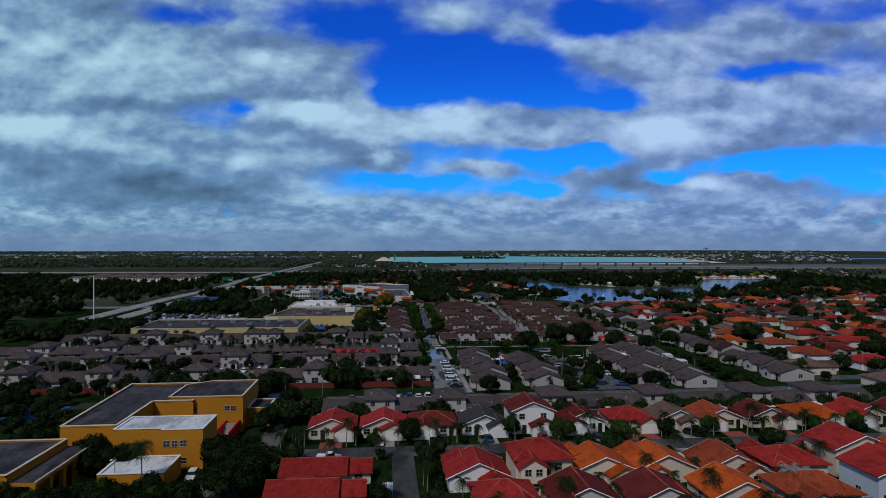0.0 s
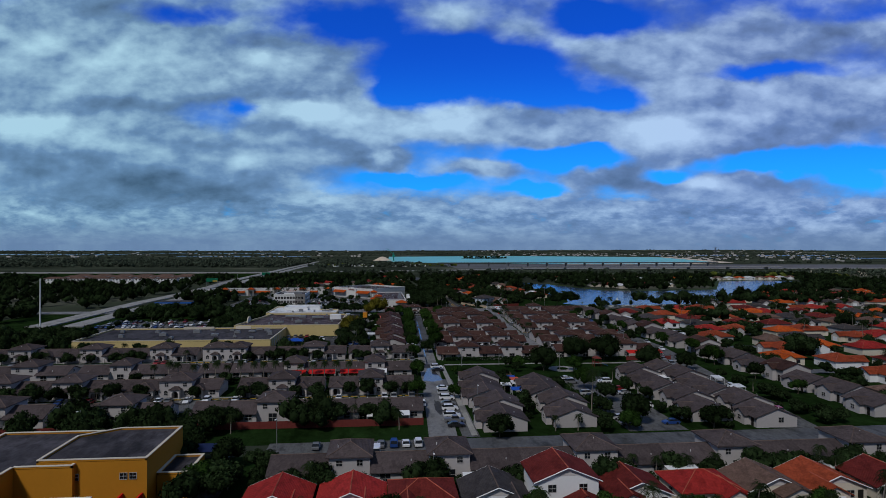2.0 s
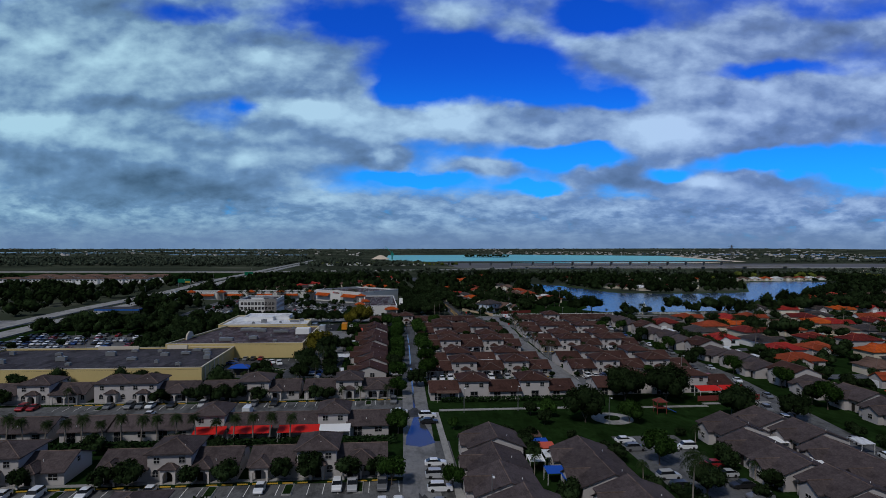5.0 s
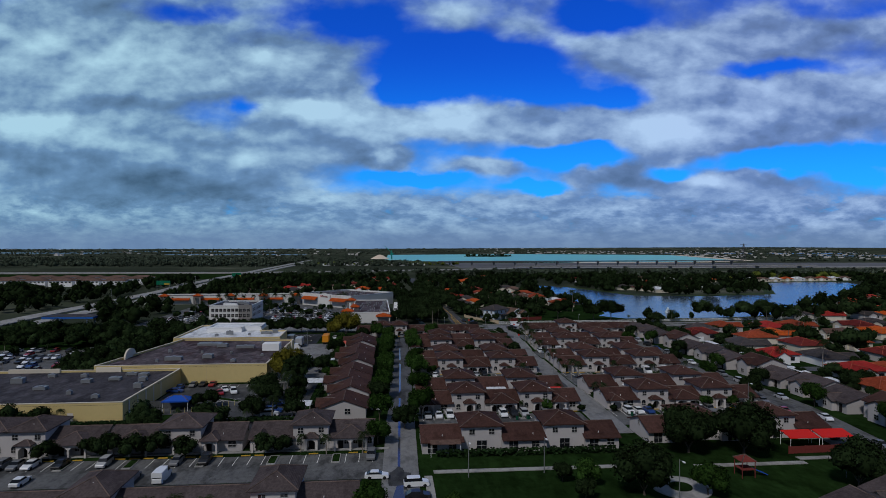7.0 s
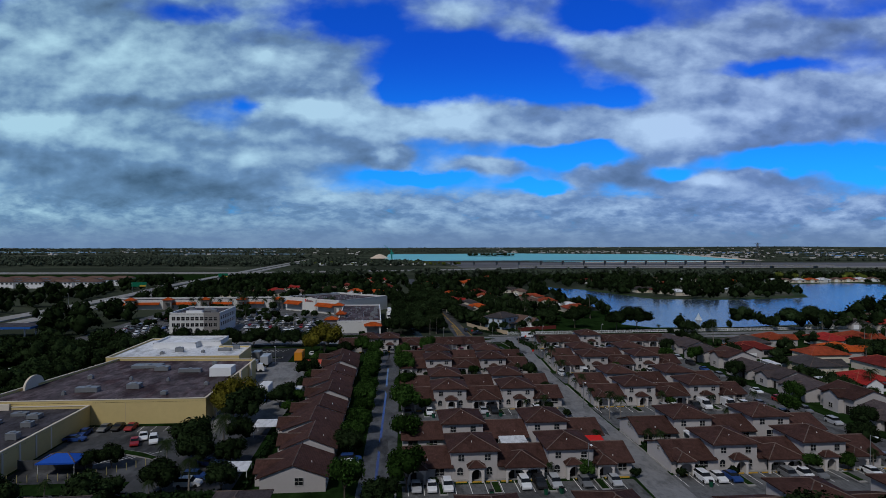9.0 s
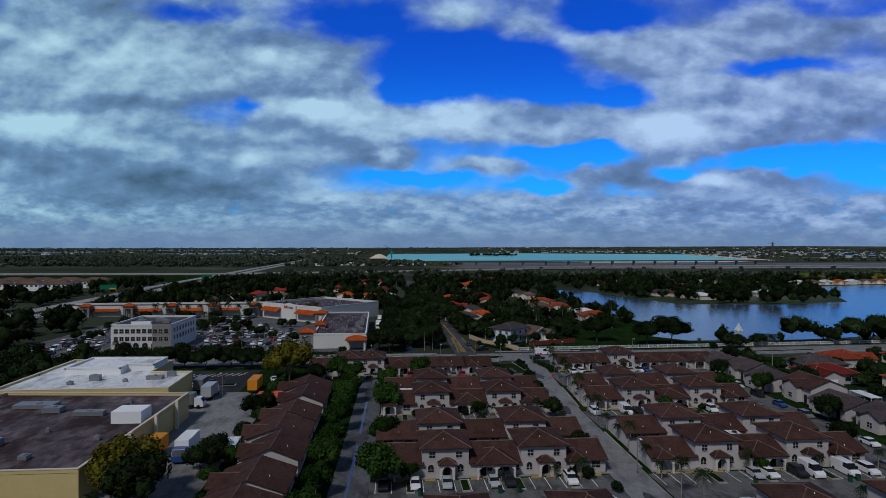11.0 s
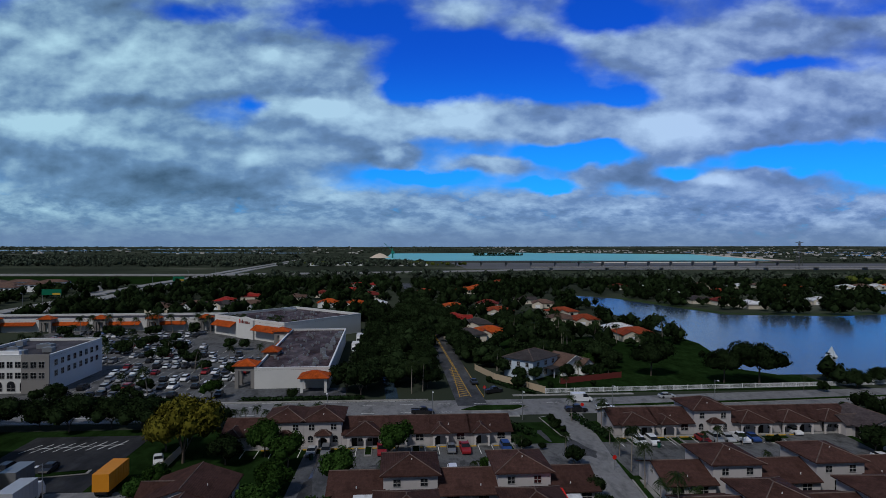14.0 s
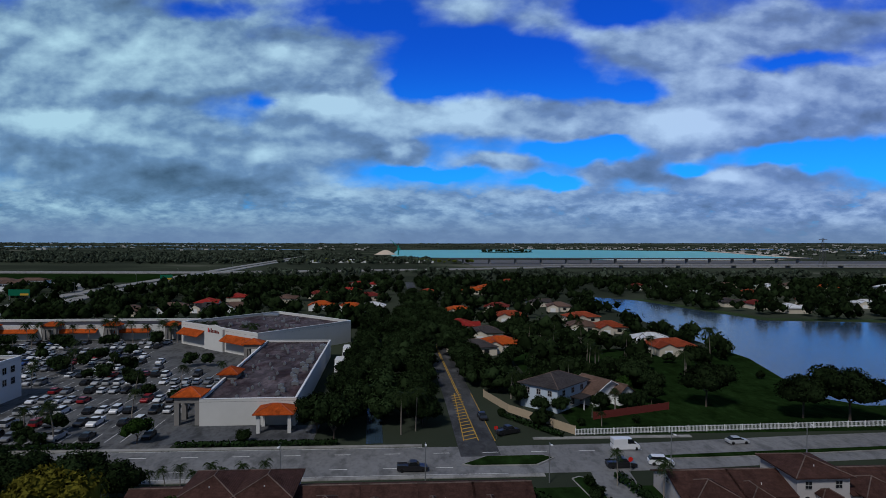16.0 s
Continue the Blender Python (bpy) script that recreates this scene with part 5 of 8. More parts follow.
for k in range(8):
    part("step", Mesh().box(-37.49, 138 + k, 0, -34.71, 139 + k, 0.3 * (k + 1)), M["concrete"], school)
hall = thing("school_hall", "ochre school hall with a dark flat roof and arcade", "school")
block(hall, "hall", [(-84, 105), (-62, 105), (-62, 124), (-84, 124)], 6.0, M["ochre"], M["flat_roof"], 0.35, "", M["cream"])
arc = Mesh()
for k in range(5):
    arc.box(-58.4, 105 + 4.4 * k, 0, -57.6, 106 + 4.4 * k, 4.4)
arc.box(-61.9, 105, 4.4, -57.5, 124, 5.0)
ar = part("arcade", arc, M["ochre"], hall)
part("arcade_roof", Mesh().box(-61.7, 105.2, 5.0, -57.7, 123.8, 5.08), M["flat_roof"], ar)
part("arcade_coping", Mesh().box(-57.7, 105, 5.0, -57.4, 124, 5.2), M["cream"], ar)
annex = thing("school_annex", "small ochre annex with a white flat roof", "school")
block(annex, "annex", [(-50.8, 111.4), (-39.4, 111.4), (-39.4, 120.6), (-51, 120.6)], 3.5, M["ochre"], M["white_roof"], 0.15, "", M["white"])

store = thing("supermarket", "cream yellow supermarket with stained flat roofs", "store")
YB = [((-67, 339.5), (-17.5, 339.5), (-16.6, 386), (-58, 389.5)), ((-122, 301.2), (-42.8, 301.2), (-42.4, 339.3), (-122, 339.3)), ((-62, 390), (-22.6, 390.4), (-23, 408.7), (-33.5, 409), (-33.5, 424.5), (-62, 427))]
block(store, "main_hall", list(YB[0]), 5.0, M["yellow"], M["stained_roof"], 0.6, "", M["cream"])
block(store, "south_wing", list(YB[1]), 3.9, M["yellow"], M["flat_roof"], 0.6, "", M["cream"])
block(store, "north_hall", list(YB[2]), 5.4, M["yellow"], M["white_roof"], 0.5, "", M["cream"])
roof_units(store, [(-45, 378, 8, 3.4), (-39.5, 374, 3.6, 2.4), (-31, 371, 6, 1.8), (-48, 350, 5, 2.2), (-38.5, 353, 3, 2.4), (-29, 346, 1.4, 1.4), (-22, 355, 1.0, 1.0), (-54, 364, 1.2, 1.0), (-52, 347, 0.8, 0.8), (-43, 362, 0.7, 0.7), (-33, 360, 0.7, 0.6), (-27, 380, 1.2, 1.0)], 5.0, 3)
block(store, "upper_tier", [(-55, 408), (-41, 408), (-41, 412), (-34, 412), (-34, 422), (-55, 423)], 6.9, M["white"], M["white_roof"], 0.4, "", M["white"])
roof_units(store, [(-30, 402, 4, 1.6), (-44, 401, 2.4, 1.4), (-48, 397, 1.2, 1.0), (-27, 405, 2, 1.2), (-36, 399, 1.0, 0.8)], 5.4, 8)
roof_units(store, [(-50, 332, 2.4, 2), (-56, 328, 3, 2), (-62, 325, 2.4, 2), (-70, 318, 3, 2), (-54, 334, 3, 1.6), (-48, 326, 2, 1.6), (-80, 326, 3, 2), (-92, 318, 3, 2), (-46, 318, 2, 1.6), (-52, 308, 1.6, 1.2), (-60, 312, 1.2, 1.0), (-66, 332, 1.6, 1.2), (-75, 333, 2.0, 1.4), (-86, 310, 1.4, 1.4), (-98, 328, 2, 1.4), (-108, 314, 2, 1.4), (-114, 330, 1.6, 1.4)], 3.9, 4)
for k, (x, w) in enumerate(((-66, 7.0), (-90, 14.0))):
    part("raised_parapet", Mesh().box(x, 338.5, 3.9, x + w, 339.1, 5.3 - 0.2 * k), M["cream"], store, "raised cream front parapet")

office = thing("office_building", "pale grey three-storey office building", "office")
block(office, "front_block", [(-73, 474), (-51.5, 474), (-51.5, 502), (-73, 502)], 9.2, M["store"], M["flat_roof"], 0.7, "", M["white"])
for z in (3.9, 6.7):
    for k in range(10):
        window(office, -71.2 + 2.0 * k, 473.98 if k < 7 else 473.58, z, 1.4, 1.5)
    for k in range(8):
        window(office, -51.48, 477 + 3.1 * k, z, 1.4, 1.5, 90)
for k in range(6):
    window(office, -70.5 + 3.2 * k, 473.98, 0.6, 2.0, 1.6, 0, True)
part("corner_bay", Mesh().box(-58.2, 473.6, 0, -51.3, 473.97, 10.1), M["grey_stucco"], office, "warm grey corner bay")
part("parapet_block", Mesh().box(-66, 474.2, 9.9, -59, 475.2, 10.9), M["white"], office)
roof_units(office, [(-66, 484, 3, 2), (-60, 488, 4, 2.5), (-56, 482, 2.5, 2), (-69, 492, 2, 2), (-62, 478, 5, 2)], 9.2, 5)

shop = thing("shopping_center", "pale grey shopping centre with orange tile awnings", "store")
block(shop, "long_block", [(0.1, 475.4), (20, 475.8), (18.4, 549), (-2.4, 549)], 5.0, M["store"], M["stained_roof"], 0.6, "", M["white"])
block(shop, "corner_block", [(-40, 577), (-5, 547), (22.5, 578), (-10.5, 608)], 7.2, M["store"], M["stained_roof"], 1.0, "", M["white"])
block(shop, "strip_block", [(-150, 583), (-42, 587), (-42, 605), (-150, 601)], 4.8, M["store"], M["flat_roof"], 0.9, "", M["white"])
rng = random.Random(4)
roof_units(shop, [(rng.uniform(14.5, 17.6), 480 + 3.1 * k, rng.uniform(0.8, 1.8), 0.9) for k in range(20)] + [(rng.uniform(2, 12), 478 + 5.6 * k, rng.uniform(0.4, 0.8), 0.5) for k in range(12)], 5.0, 6)
roof_units(shop, [(-10 + rng.uniform(-12, 12), 578 + rng.uniform(-10, 10), 0.7, 0.6) for k in range(14)] + [(-12, 600, 6, 4)], 7.2, 7)


def awning(parent, p, q, z, reach=2.2, drop=1.2, mat=None):
    """A sloped tile awning along a wall from p to q, to the right of the way."""
    p, q = Vector((*p, z)), Vector((*q, z))
    t = (q - p).normalized()
    o = Vector((t.y, -t.x, 0)) * reach - Vector((0, 0, drop))
    part("awning", Mesh().slab(p + o, q + o, q, p, 0.25), mat or M["orange"], parent, "orange tile awning")


def hip_tower(parent, x, y, w, d, h, turn=0):
    tw = Mesh()
    for sx in (-1, 1):
        for sy in (-1, 1):
            tw.box(sx * (w / 2 - 0.5) - 0.5, sy * (d / 2 - 0.5) - 0.5, 0, sx * (w / 2 - 0.5) + 0.5, sy * (d / 2 - 0.5) + 0.5, h - 1.5)
    tw.box(-w / 2, -d / 2, h - 1.52, w / 2, d / 2, h)
    ob = part("entrance_tower", tw, M["grey_stucco"], parent, "warm grey entrance tower", pose(x, y, 0, 0, 0, turn))
    part("tower_roof", hip_roof(Mesh(), -w / 2, -d / 2, w / 2, d / 2, h + 0.02, 1.4, 0.6), M["orange"], ob, "orange tile hip roof")


def along(p, q, a, b):
    return ((p[0] + (q[0] - p[0]) * a, p[1] + (q[1] - p[1]) * a), (p[0] + (q[0] - p[0]) * b, p[1] + (q[1] - p[1]) * b))


hip_tower(shop, -2.6, 478.5, 5.2, 5.2, 6.2)
hip_tower(shop, 0.2, 498, 4.0, 5.0, 6.4)
hip_tower(shop, -4.5, 540, 5, 5, 6.4)
for a, b in ((485, 495), (501, 520), (523, 535)):
    awning(shop, (0.0 - (a - 476) * 0.033, b), (0.0 - (a - 476) * 0.033, a), 5.2)
face = ((-40, 577), (-5, 547))
for a, b in ((0.03, 0.33), (0.62, 0.93)):
    awning(shop, *along(*face, a, b), 6.2, 3.0, 1.8)
sp, sq = along(*face, 0.36, 0.60)
sg = Mesh()
sv = Vector((sq[0] - sp[0], sq[1] - sp[1], 0))
so = Vector((sv.y, -sv.x, 0)).normalized() * 0.9
pts = [Vector((*sp, 0)), Vector((*sq, 0))]
prof = [(0, 7.8), (0.15, 8.4), (0.5, 9.0), (0.85, 8.4), (1, 7.8)]
fr = [pts[0] + so + Vector((0, 0, 0))] + [pts[1] + so] + [pts[0] + sv * u + so + Vector((0, 0, z)) for u, z in reversed(prof)]
bk = [q - so for q in fr]
nf = len(fr)
sg.add(fr + bk, [tuple(range(nf)), tuple(range(2 * nf - 1, nf - 1, -1))] + [(i, i + nf, (i + 1) % nf + nf, (i + 1) % nf) for i in range(nf)])
sign_wall = part("sign_wall", sg, M["store"], shop)
for k in range(8):
    a = pts[0] + sv * (0.20 + 0.08 * k) + so * 1.04
    hgt = (1.5, 1.0, 1.5, 1.0, 1.0, 1.0, 1.0, 0.7)[k]
    mk = Mesh().box(0, -0.05, 0, 0.62, 0.05, hgt)
    part("sign_bar", mk, M["fence_red"] if k else M["red_cloth"], sign_wall, "dark sign lettering as plain bars", pose(a.x, a.y, 6.2, 0, 0, math.degrees(math.atan2(sv.y, sv.x))))
for a, b in ((0.02, 0.12), (0.17, 0.30), (0.36, 0.50), (0.56, 0.70), (0.76, 0.88)):
    awning(shop, *along((-150, 583), (-42, 587), a, b), 4.3, 2.0, 1.2)
for k in range(5):
    hip_tower(shop, -134 + 22 * k, 582 + 0.8 * k, 5, 4, 6.0)
cano = Mesh()
for x in (13.4, 19.6):
    for y in (470.2, 474.8):
        cano.box(x - 0.35, y - 0.35, 0, x + 0.35, y + 0.35, 3.6)
cano.box(13, 469.8, 3.58, 20, 475.5, 4.0)
cn = part("drive_canopy", cano, M["store"], shop, "drive-through canopy on square columns")
part("canopy_roof", hip_roof(Mesh(), 13, 469.8, 20, 475.3, 4.02, 1.4, 0.6), M["orange"], cn, "orange tile hip roof")
wallsign = Mesh().box(2.0, 475.5, 4.3, 4.6, 475.58, 4.8)
part("wall_sign", wallsign, M["court_blue"], shop, "small blue wall sign")
for x in (5.2, 6.1):
    part("wall_sign", Mesh().box(x - 3, 475.5, 3.75, x - 2.3, 475.58, 4.1), M["grey_stucco"], shop)

unit_rng = random.Random(77)
roof_units(shop, [(unit_rng.uniform(2.0, 13.5), 480 + 2.9 * k, unit_rng.uniform(0.3, 0.7), unit_rng.uniform(0.3, 0.6)) for k in range(22)], 5.0, 21)
roof_units(shop, [(-9 + unit_rng.uniform(-14, 14), 578 + unit_rng.uniform(-12, 12), unit_rng.uniform(0.5, 1.0), unit_rng.uniform(0.5, 0.9)) for k in range(12)], 7.2, 22)
# pilasters and doors of the supermarket
for k in range(4):
    part("pilaster", Mesh().box(-17.0 + 0.2 * k, 344 + 11 * k, 0, -16.5 + 0.2 * k, 344.8 + 11 * k, 6.2), M["cream"], store)
for x in (-52, -35):
    part("wall_joint", Mesh().box(x, 339.47, 0, x + 0.06, 339.5, 4.9), M["beige_wall"], store)
for k in range(7):
    part("pilaster", Mesh().box(-42.9, 304 + 5 * k, 0, -42.55, 304.5 + 5 * k, 4.3), M["cream"], store)
for x in (-108, -96, -82, -68, -55):
    part("service_door", Mesh().box(x, 301.1, 0.05, x + 1.2, 301.19, 2.2), M["trim"], store, "grey metal service door")
part("penthouse", Mesh().box(-24, 364.5, 5.1, -18.4, 369.5, 7.4), M["white"], store, "white rooftop equipment house")
arch = Mesh()
ring = [(356 + 4 * math.cos(math.pi * k / 10), 5.4 + 2.6 * math.sin(math.pi * k / 10)) for k in range(11)] + [(352, 4.9), (360, 4.9)]
arch.add([(x, y, z) for x in (-63.9, -63.4) for y, z in ring], [tuple(range(13)), tuple(range(25, 12, -1))] + [(i, i + 13, (i + 1) % 13 + 13, (i + 1) % 13) for i in range(13)])
part("arched_gable", arch, M["cream"], store)

M["gravel"] = material("grey_gravel", (0.12, 0.12, 0.125), 0.95, 0, 0.3, 0.05, 0.4)
M["lakeside"] = material("lakeside_lawn", (0.030, 0.052, 0.014), 0.95, 0, 0.4, 0.3, 0.6)
# ---- distance ----
pile = Mesh()
n = 24
for r, z in ((46, 0), (30, 9), (14, 19), (2, 23)):
    pile.v += [(r * math.cos(2 * math.pi * i / n) * (1 + 0.12 * math.sin(3.1 * i)), r * 0.7 * math.sin(2 * math.pi * i / n), z) for i in range(n)]
for k in range(3):
    pile.f += [(n * k + i, n * k + (i + 1) % n, n * k + n + (i + 1) % n, n * k + n + i) for i in range(n)]
pile.f.append(tuple(range(3 * n, 4 * n)))
tagged(part("sand_mound", pile, M["sand"], None, "", pose(-5, 1960, 0)), "pale heap of quarried sand by a lake", "sand heap").scale = (0.62, 0.62, 0.55)
crane = thing("dredger_crane", "teal steel dredging crane beside the sand heap", "crane")
part("mast", Mesh().rod((0, 0, 0), (0, 0, 26), 2.2, 1.4, 4), M["teal"], crane)
part("boom", Mesh().rod((6, 0, 14), (-22, 0, 40), 0.9, 0.6, 4), M["teal"], crane)
part("cabin", Mesh().box(-4, -4, 12, 5, 4, 19), M["teal"], crane)
crane.matrix_basis = pose(30, 1930, 0)
for off, nm in ((-9, "freeway_west"), (9, "freeway_east")):
    strip(nm, [(-170 + off, 380), (-172 + off, 520), (-169 + off, 600), (-170 + off, 700), (-178 + off, 800), (-178 + off, 1000), (-180 + off, 1200), (-178 + off, 1800)], 11, M["concrete"], "pale concrete freeway running to the horizon", "road", 0.6)
strip("ramp", [(-178, 770), (-196, 800), (-214, 845), (-240, 880), (-262, 890), (-330, 885), (-520, 880)], 8, M["concrete"], "curving pale concrete freeway ramp", "road", 0.4)
for off in (0, 18):
    strip("freeway_cross", [(-2600, 1040 + off), (-190, 1040 + off), (100, 1130 + off), (260, 1205 + off), (520, 1222 + off), (800, 1240 + off), (2600, 1330 + off)], 12, M["concrete"], "distant concrete cross freeway", "road", 1.0)
sheet("field", -760, 895, -195, 1022, M["grass"], "open green field beside a freeway", "field", 0.03)
for k, c in enumerate(((-2700, 3000, -1300, 3300), (-1500, 3700, -650, 4000), (-900, 2650, -330, 2800), (-3200, 2350, -2500, 2500), (1500, 3300, 2700, 3500), (1800, 2500, 2500, 2620))):
    sheet("pond", *c, M["lake"], "far pale water reflecting the sky", "water", 0.06)
strip("quarry_shore", [(470, 1578), (810, 1615), (1035, 1775), (1310, 2740)], 46, M["sand"], "pale sandy quarry shore", "ground", 0.09)
sheet("gravel_yard", 150, 1250, 1700, 1560, M["gravel"], "bare grey cleared ground by a highway", "ground", 0.03)
via = thing("viaduct", "long grey concrete highway viaduct on piers", "bridge")
va, vb = Vector((120, 1350, 0)), Vector((805, 1428, 0))
deck = Mesh()
t = (vb - va).normalized()
nn = Vector((-t.y, t.x, 0)) * 7
deck.add([(p.x, p.y, z) for z in (7.6, 9.6) for p in (va - nn, vb - nn, vb + nn, va + nn)], [(0, 3, 2, 1), (4, 5, 6, 7), (0, 1, 5, 4), (1, 2, 6, 5), (2, 3, 7, 6), (3, 0, 4, 7)])
part("deck", deck, M["steel"], via)
for k in range(15):
    p = va.lerp(vb, (k + 0.5) / 15)
    part("pier", Mesh().box(-1.2, -3, 0, 1.2, 3, 7.62), M["concrete"], via, "", pose(p.x, p.y, 0, 0, 0, math.degrees(math.atan2(t.y, t.x))))
low_via = thing("viaduct", "low pale concrete overpass on square piers", "bridge")
ldeck = Mesh()
for (ax, ay), (bx, by) in (((240, 1190), (520, 1206)), ((520, 1206), (830, 1226))):
    ldeck.add([(x, y, z) for z in (4.4, 5.6) for x, y in ((ax, ay - 6), (bx, by - 6), (bx, by + 6), (ax, ay + 6))], [(0, 3, 2, 1), (4, 5, 6, 7), (0, 1, 5, 4), (1, 2, 6, 5), (2, 3, 7, 6), (3, 0, 4, 7)])
part("deck", ldeck, M["concrete"], low_via)
for k in range(7):
    part("pier", Mesh().box(-1.5, -4, 0, 1.5, 4, 4.42), M["concrete"], low_via, "", pose(270 + 88 * k, 1192 + 5.8 * k, 0))


def pylon(x, y, h):
    pyl = thing("power_pylon", "tall dark steel lattice power pylon", "pylon", "power pylons")
    lat = Mesh()
    k0 = h / 44
    for sx in (-1, 1):
        for sy in (-1, 1):
            lat.rod((4 * sx, 4 * sy, 0), (0.7 * sx, 0.7 * sy, h), 0.35, 0.25, 4)
    for k in range(7):
        w0, w1 = 4 - 0.45 * k, 4 - 0.45 * (k + 1)
        for s in (-1, 1):
            lat.rod((-w0, s * w0, 6 * k * k0), (w1, s * w1, (6 * k + 6) * k0), 0.16, 0.16, 4).rod((w0, s * w0, 6 * k * k0), (-w1, s * w1, (6 * k + 6) * k0), 0.16, 0.16, 4)
    part("tower", lat, M["steel"], pyl)
    for z in (0.7, 0.83, 0.95):
        part("cross_arm", Mesh().rod((-7, 0, z * h), (7, 0, z * h), 0.35, 0.35, 4), M["steel"], pyl)
    pyl.matrix_basis = pose(x, y, 0)


pylon(690, 1233, 46)


def pole(x, y, h, label, category, head=True):
    ob = thing("street_lamp" if head else "mast", label, category)
    part("pole", Mesh().rod((0, 0, 0), (0, 0, h), 0.10 if head else 0.35, 0.06 if head else 0.25, 7), M["metal"] if head else M["white"], ob)
    if head:
        part("lamp_arm", Mesh().rod((0, 0, h - 0.1), (0, -1.2, h + 0.05), 0.04, 0.04, 5), M["metal"], ob)
        part("lamp_head", Mesh().box(-0.16, -1.7, h - 0.02, 0.16, -1.1, h + 0.12), M["white"], ob)
    ob.matrix_basis = pose(x, y, 0)
    return ob


pole(-166, 360, 27, "tall white communications mast", "mast", False)
for k in range(7):
    pole(-159, 560 + 85 * k, 12, "tall grey freeway lamp post", "lamp post")
for x, y in ((-18, 176), (-63, 186), (-43, 197), (14, 152), (47, 262), (33, 261), (66, 249), (100, 255), (23, 444), (46, 444), (66, 443), (88, 447), (115, 451), (30, 204), (58, 300), (110, 300), (72, 345), (-14, 404), (-2, 430), (-48, 112), (-43, 128)):
    pole(x, y, 6.5, "grey street lamp on a round post", "street lamp")
for x, y, w, h in ((-182, 714, 12, 3.6), (-153, 857, 10, 4)):
    sgn = thing("road_sign", "green overhead freeway sign", "road sign")
    part("board", Mesh().box(-w / 2, -0.1, 5.2, w / 2, 0.1, 5.2 + h), material("sign_green", (0.005, 0.13, 0.07), 0.5, 0, 0.05, 1.0, 0.1) if "sign" not in SHARED else SHARED["sign"], sgn)
    part("plate", Mesh().box(w * 0.05, -0.16, 5.3, w * 0.45, -0.11, 5.2 + h * 0.35), M["road_yellow"], sgn, "yellow sign plate")
    for sx in (-1, 1):
        part("post", Mesh().rod((sx * w * 0.46, 0.25, 0), (sx * w * 0.46, 0.25, 5.2 + h), 0.2, 0.2, 6), M["metal"], sgn)
    sgn.matrix_basis = pose(x, y, 0)

LAKE_NEAR, LAKE_FAR = [140, 153, 200, 240, 285, 366, 430, 497, 540, 560], [497, 484, 483, 490, 517, 586, 650, 700, 790, 900]


def in_lake(x, y, grow=0):
    """Inside the lake, or within grow of its shore."""
    if y < np.interp(x, LAKE_NEAR, LAKE_FAR) - grow or x < np.interp(y, [480, 500, 541, 596, 671, 765], [150, 143, 158, 157, 162, 168]) - grow:
        return False
    if y > 800 + grow:
        return False
    edge = np.interp(x, [168, 196, 222, 282, 350, 440, 515, 560], [770, 735, 634, 624, 640, 790, 812, 790])
    return y < edge + grow


def clear_land(x, y):
    """Where woods may stand: off the housing, roads, lots and water."""
    if y < 447 and -150 < x < 145 or y < 300 and -182 < x < 0 or -205 < x < -138 and 335 < y < 470:
        return False
    if y < 447 and x > 0:
        return False
    if 443 < y < 464 + max(0, (x - 90) * 0.06):
        return False
    if -152 < x < 26 and y < 606 and not (-152 < x < -112 and y < 560):
        return False
    if abs(x - np.interp(y, [455, 530, 640, 900], [56.5, 55.5, 52, 48])) < 7.5 and y < 900:
        return False
    if abs(x - 35) < 3 and y < 620:
        return False
    if 72 < x < 160 and y < 520 or 95 < x < 160 and y < 530:
        return False
    if in_lake(x, y, 4):
        return False
    if 1020 < y < 1072 and x < -150 or 1195 < y < 1265 and x > 200 or abs(y - 1130 - (x - 100) * 0.3) < 40 and -200 < x < 260:
        return False
    if 1045 < y < 1640 and x > 90 or 1062 < y < 1285 and x <= 90:
        return False
    if 1560 < y < 3020 and -60 < x < 1330 and x < 1060 + max(0, (y - 1790) * 0.28):
        return False
    if -760 < x < -185 and 860 < y < 1022:
        return False
    if abs(x + 174) < 19:
        return False
    if -400 < x < -228 and 735 < y < 880:
        return False
    return True


def woods(name, x0, x1, y0, y1, count, size, seed, quads, label, thin=-0.25):
    """Far trees as one mass of leaf clumps."""
    rng = np.random.default_rng(seed)
    v, f, k = [], [], 0
    made = 0
    while made < count:
        y = math.sqrt(rng.uniform(y0 * y0, y1 * y1))
        if y > 1700:
            # hedgerows and tree lines that lie across the plain
            y = 1700 + 130 * round((y - 1700) / 130) + rng.normal() * 14 + 60 * math.sin(0.0021 * y)
        half = 0.80 * y + 60
        x = rng.uniform(max(x0, -half), min(x1, half + 30))
        if not clear_land(x, y) or noise.noise((x * 0.012, y * 0.008, seed)) < thin or blocked(x, y, 1.0):
            count -= 0.3
            continue
        h = size * rng.uniform(0.55, 1.3)
        w = h * rng.uniform(0.45, 0.75)
        lobes = [(x + rng.normal() * w * 0.4, y + rng.normal() * w * 0.4, land_rise(x, y) + h * rng.uniform(0.35, 0.68), w * 0.6, w * 0.6, h * 0.34) for _ in range(4)]
        a, b = leaf_cloud(rng, lobes, quads, (0.13 if quads < 60 else 0.085) * h, 0.9, (5, 3))
        v.append(a), f.append(b + k)
        k += len(a)
        made += 1
    return tagged(part(name, quick_mesh(name, np.vstack(v), np.vstack(f), M["leaf_hazed" if y0 >= 600 else "leaf"]), None), label, "trees", kind="stuff")


def blocked(x, y, r):
    return any(a - r < x < c + r and b - r < y < d + r for a, b, c, d in FOOT)


# ---- far houses ----
hr = random.Random(12)
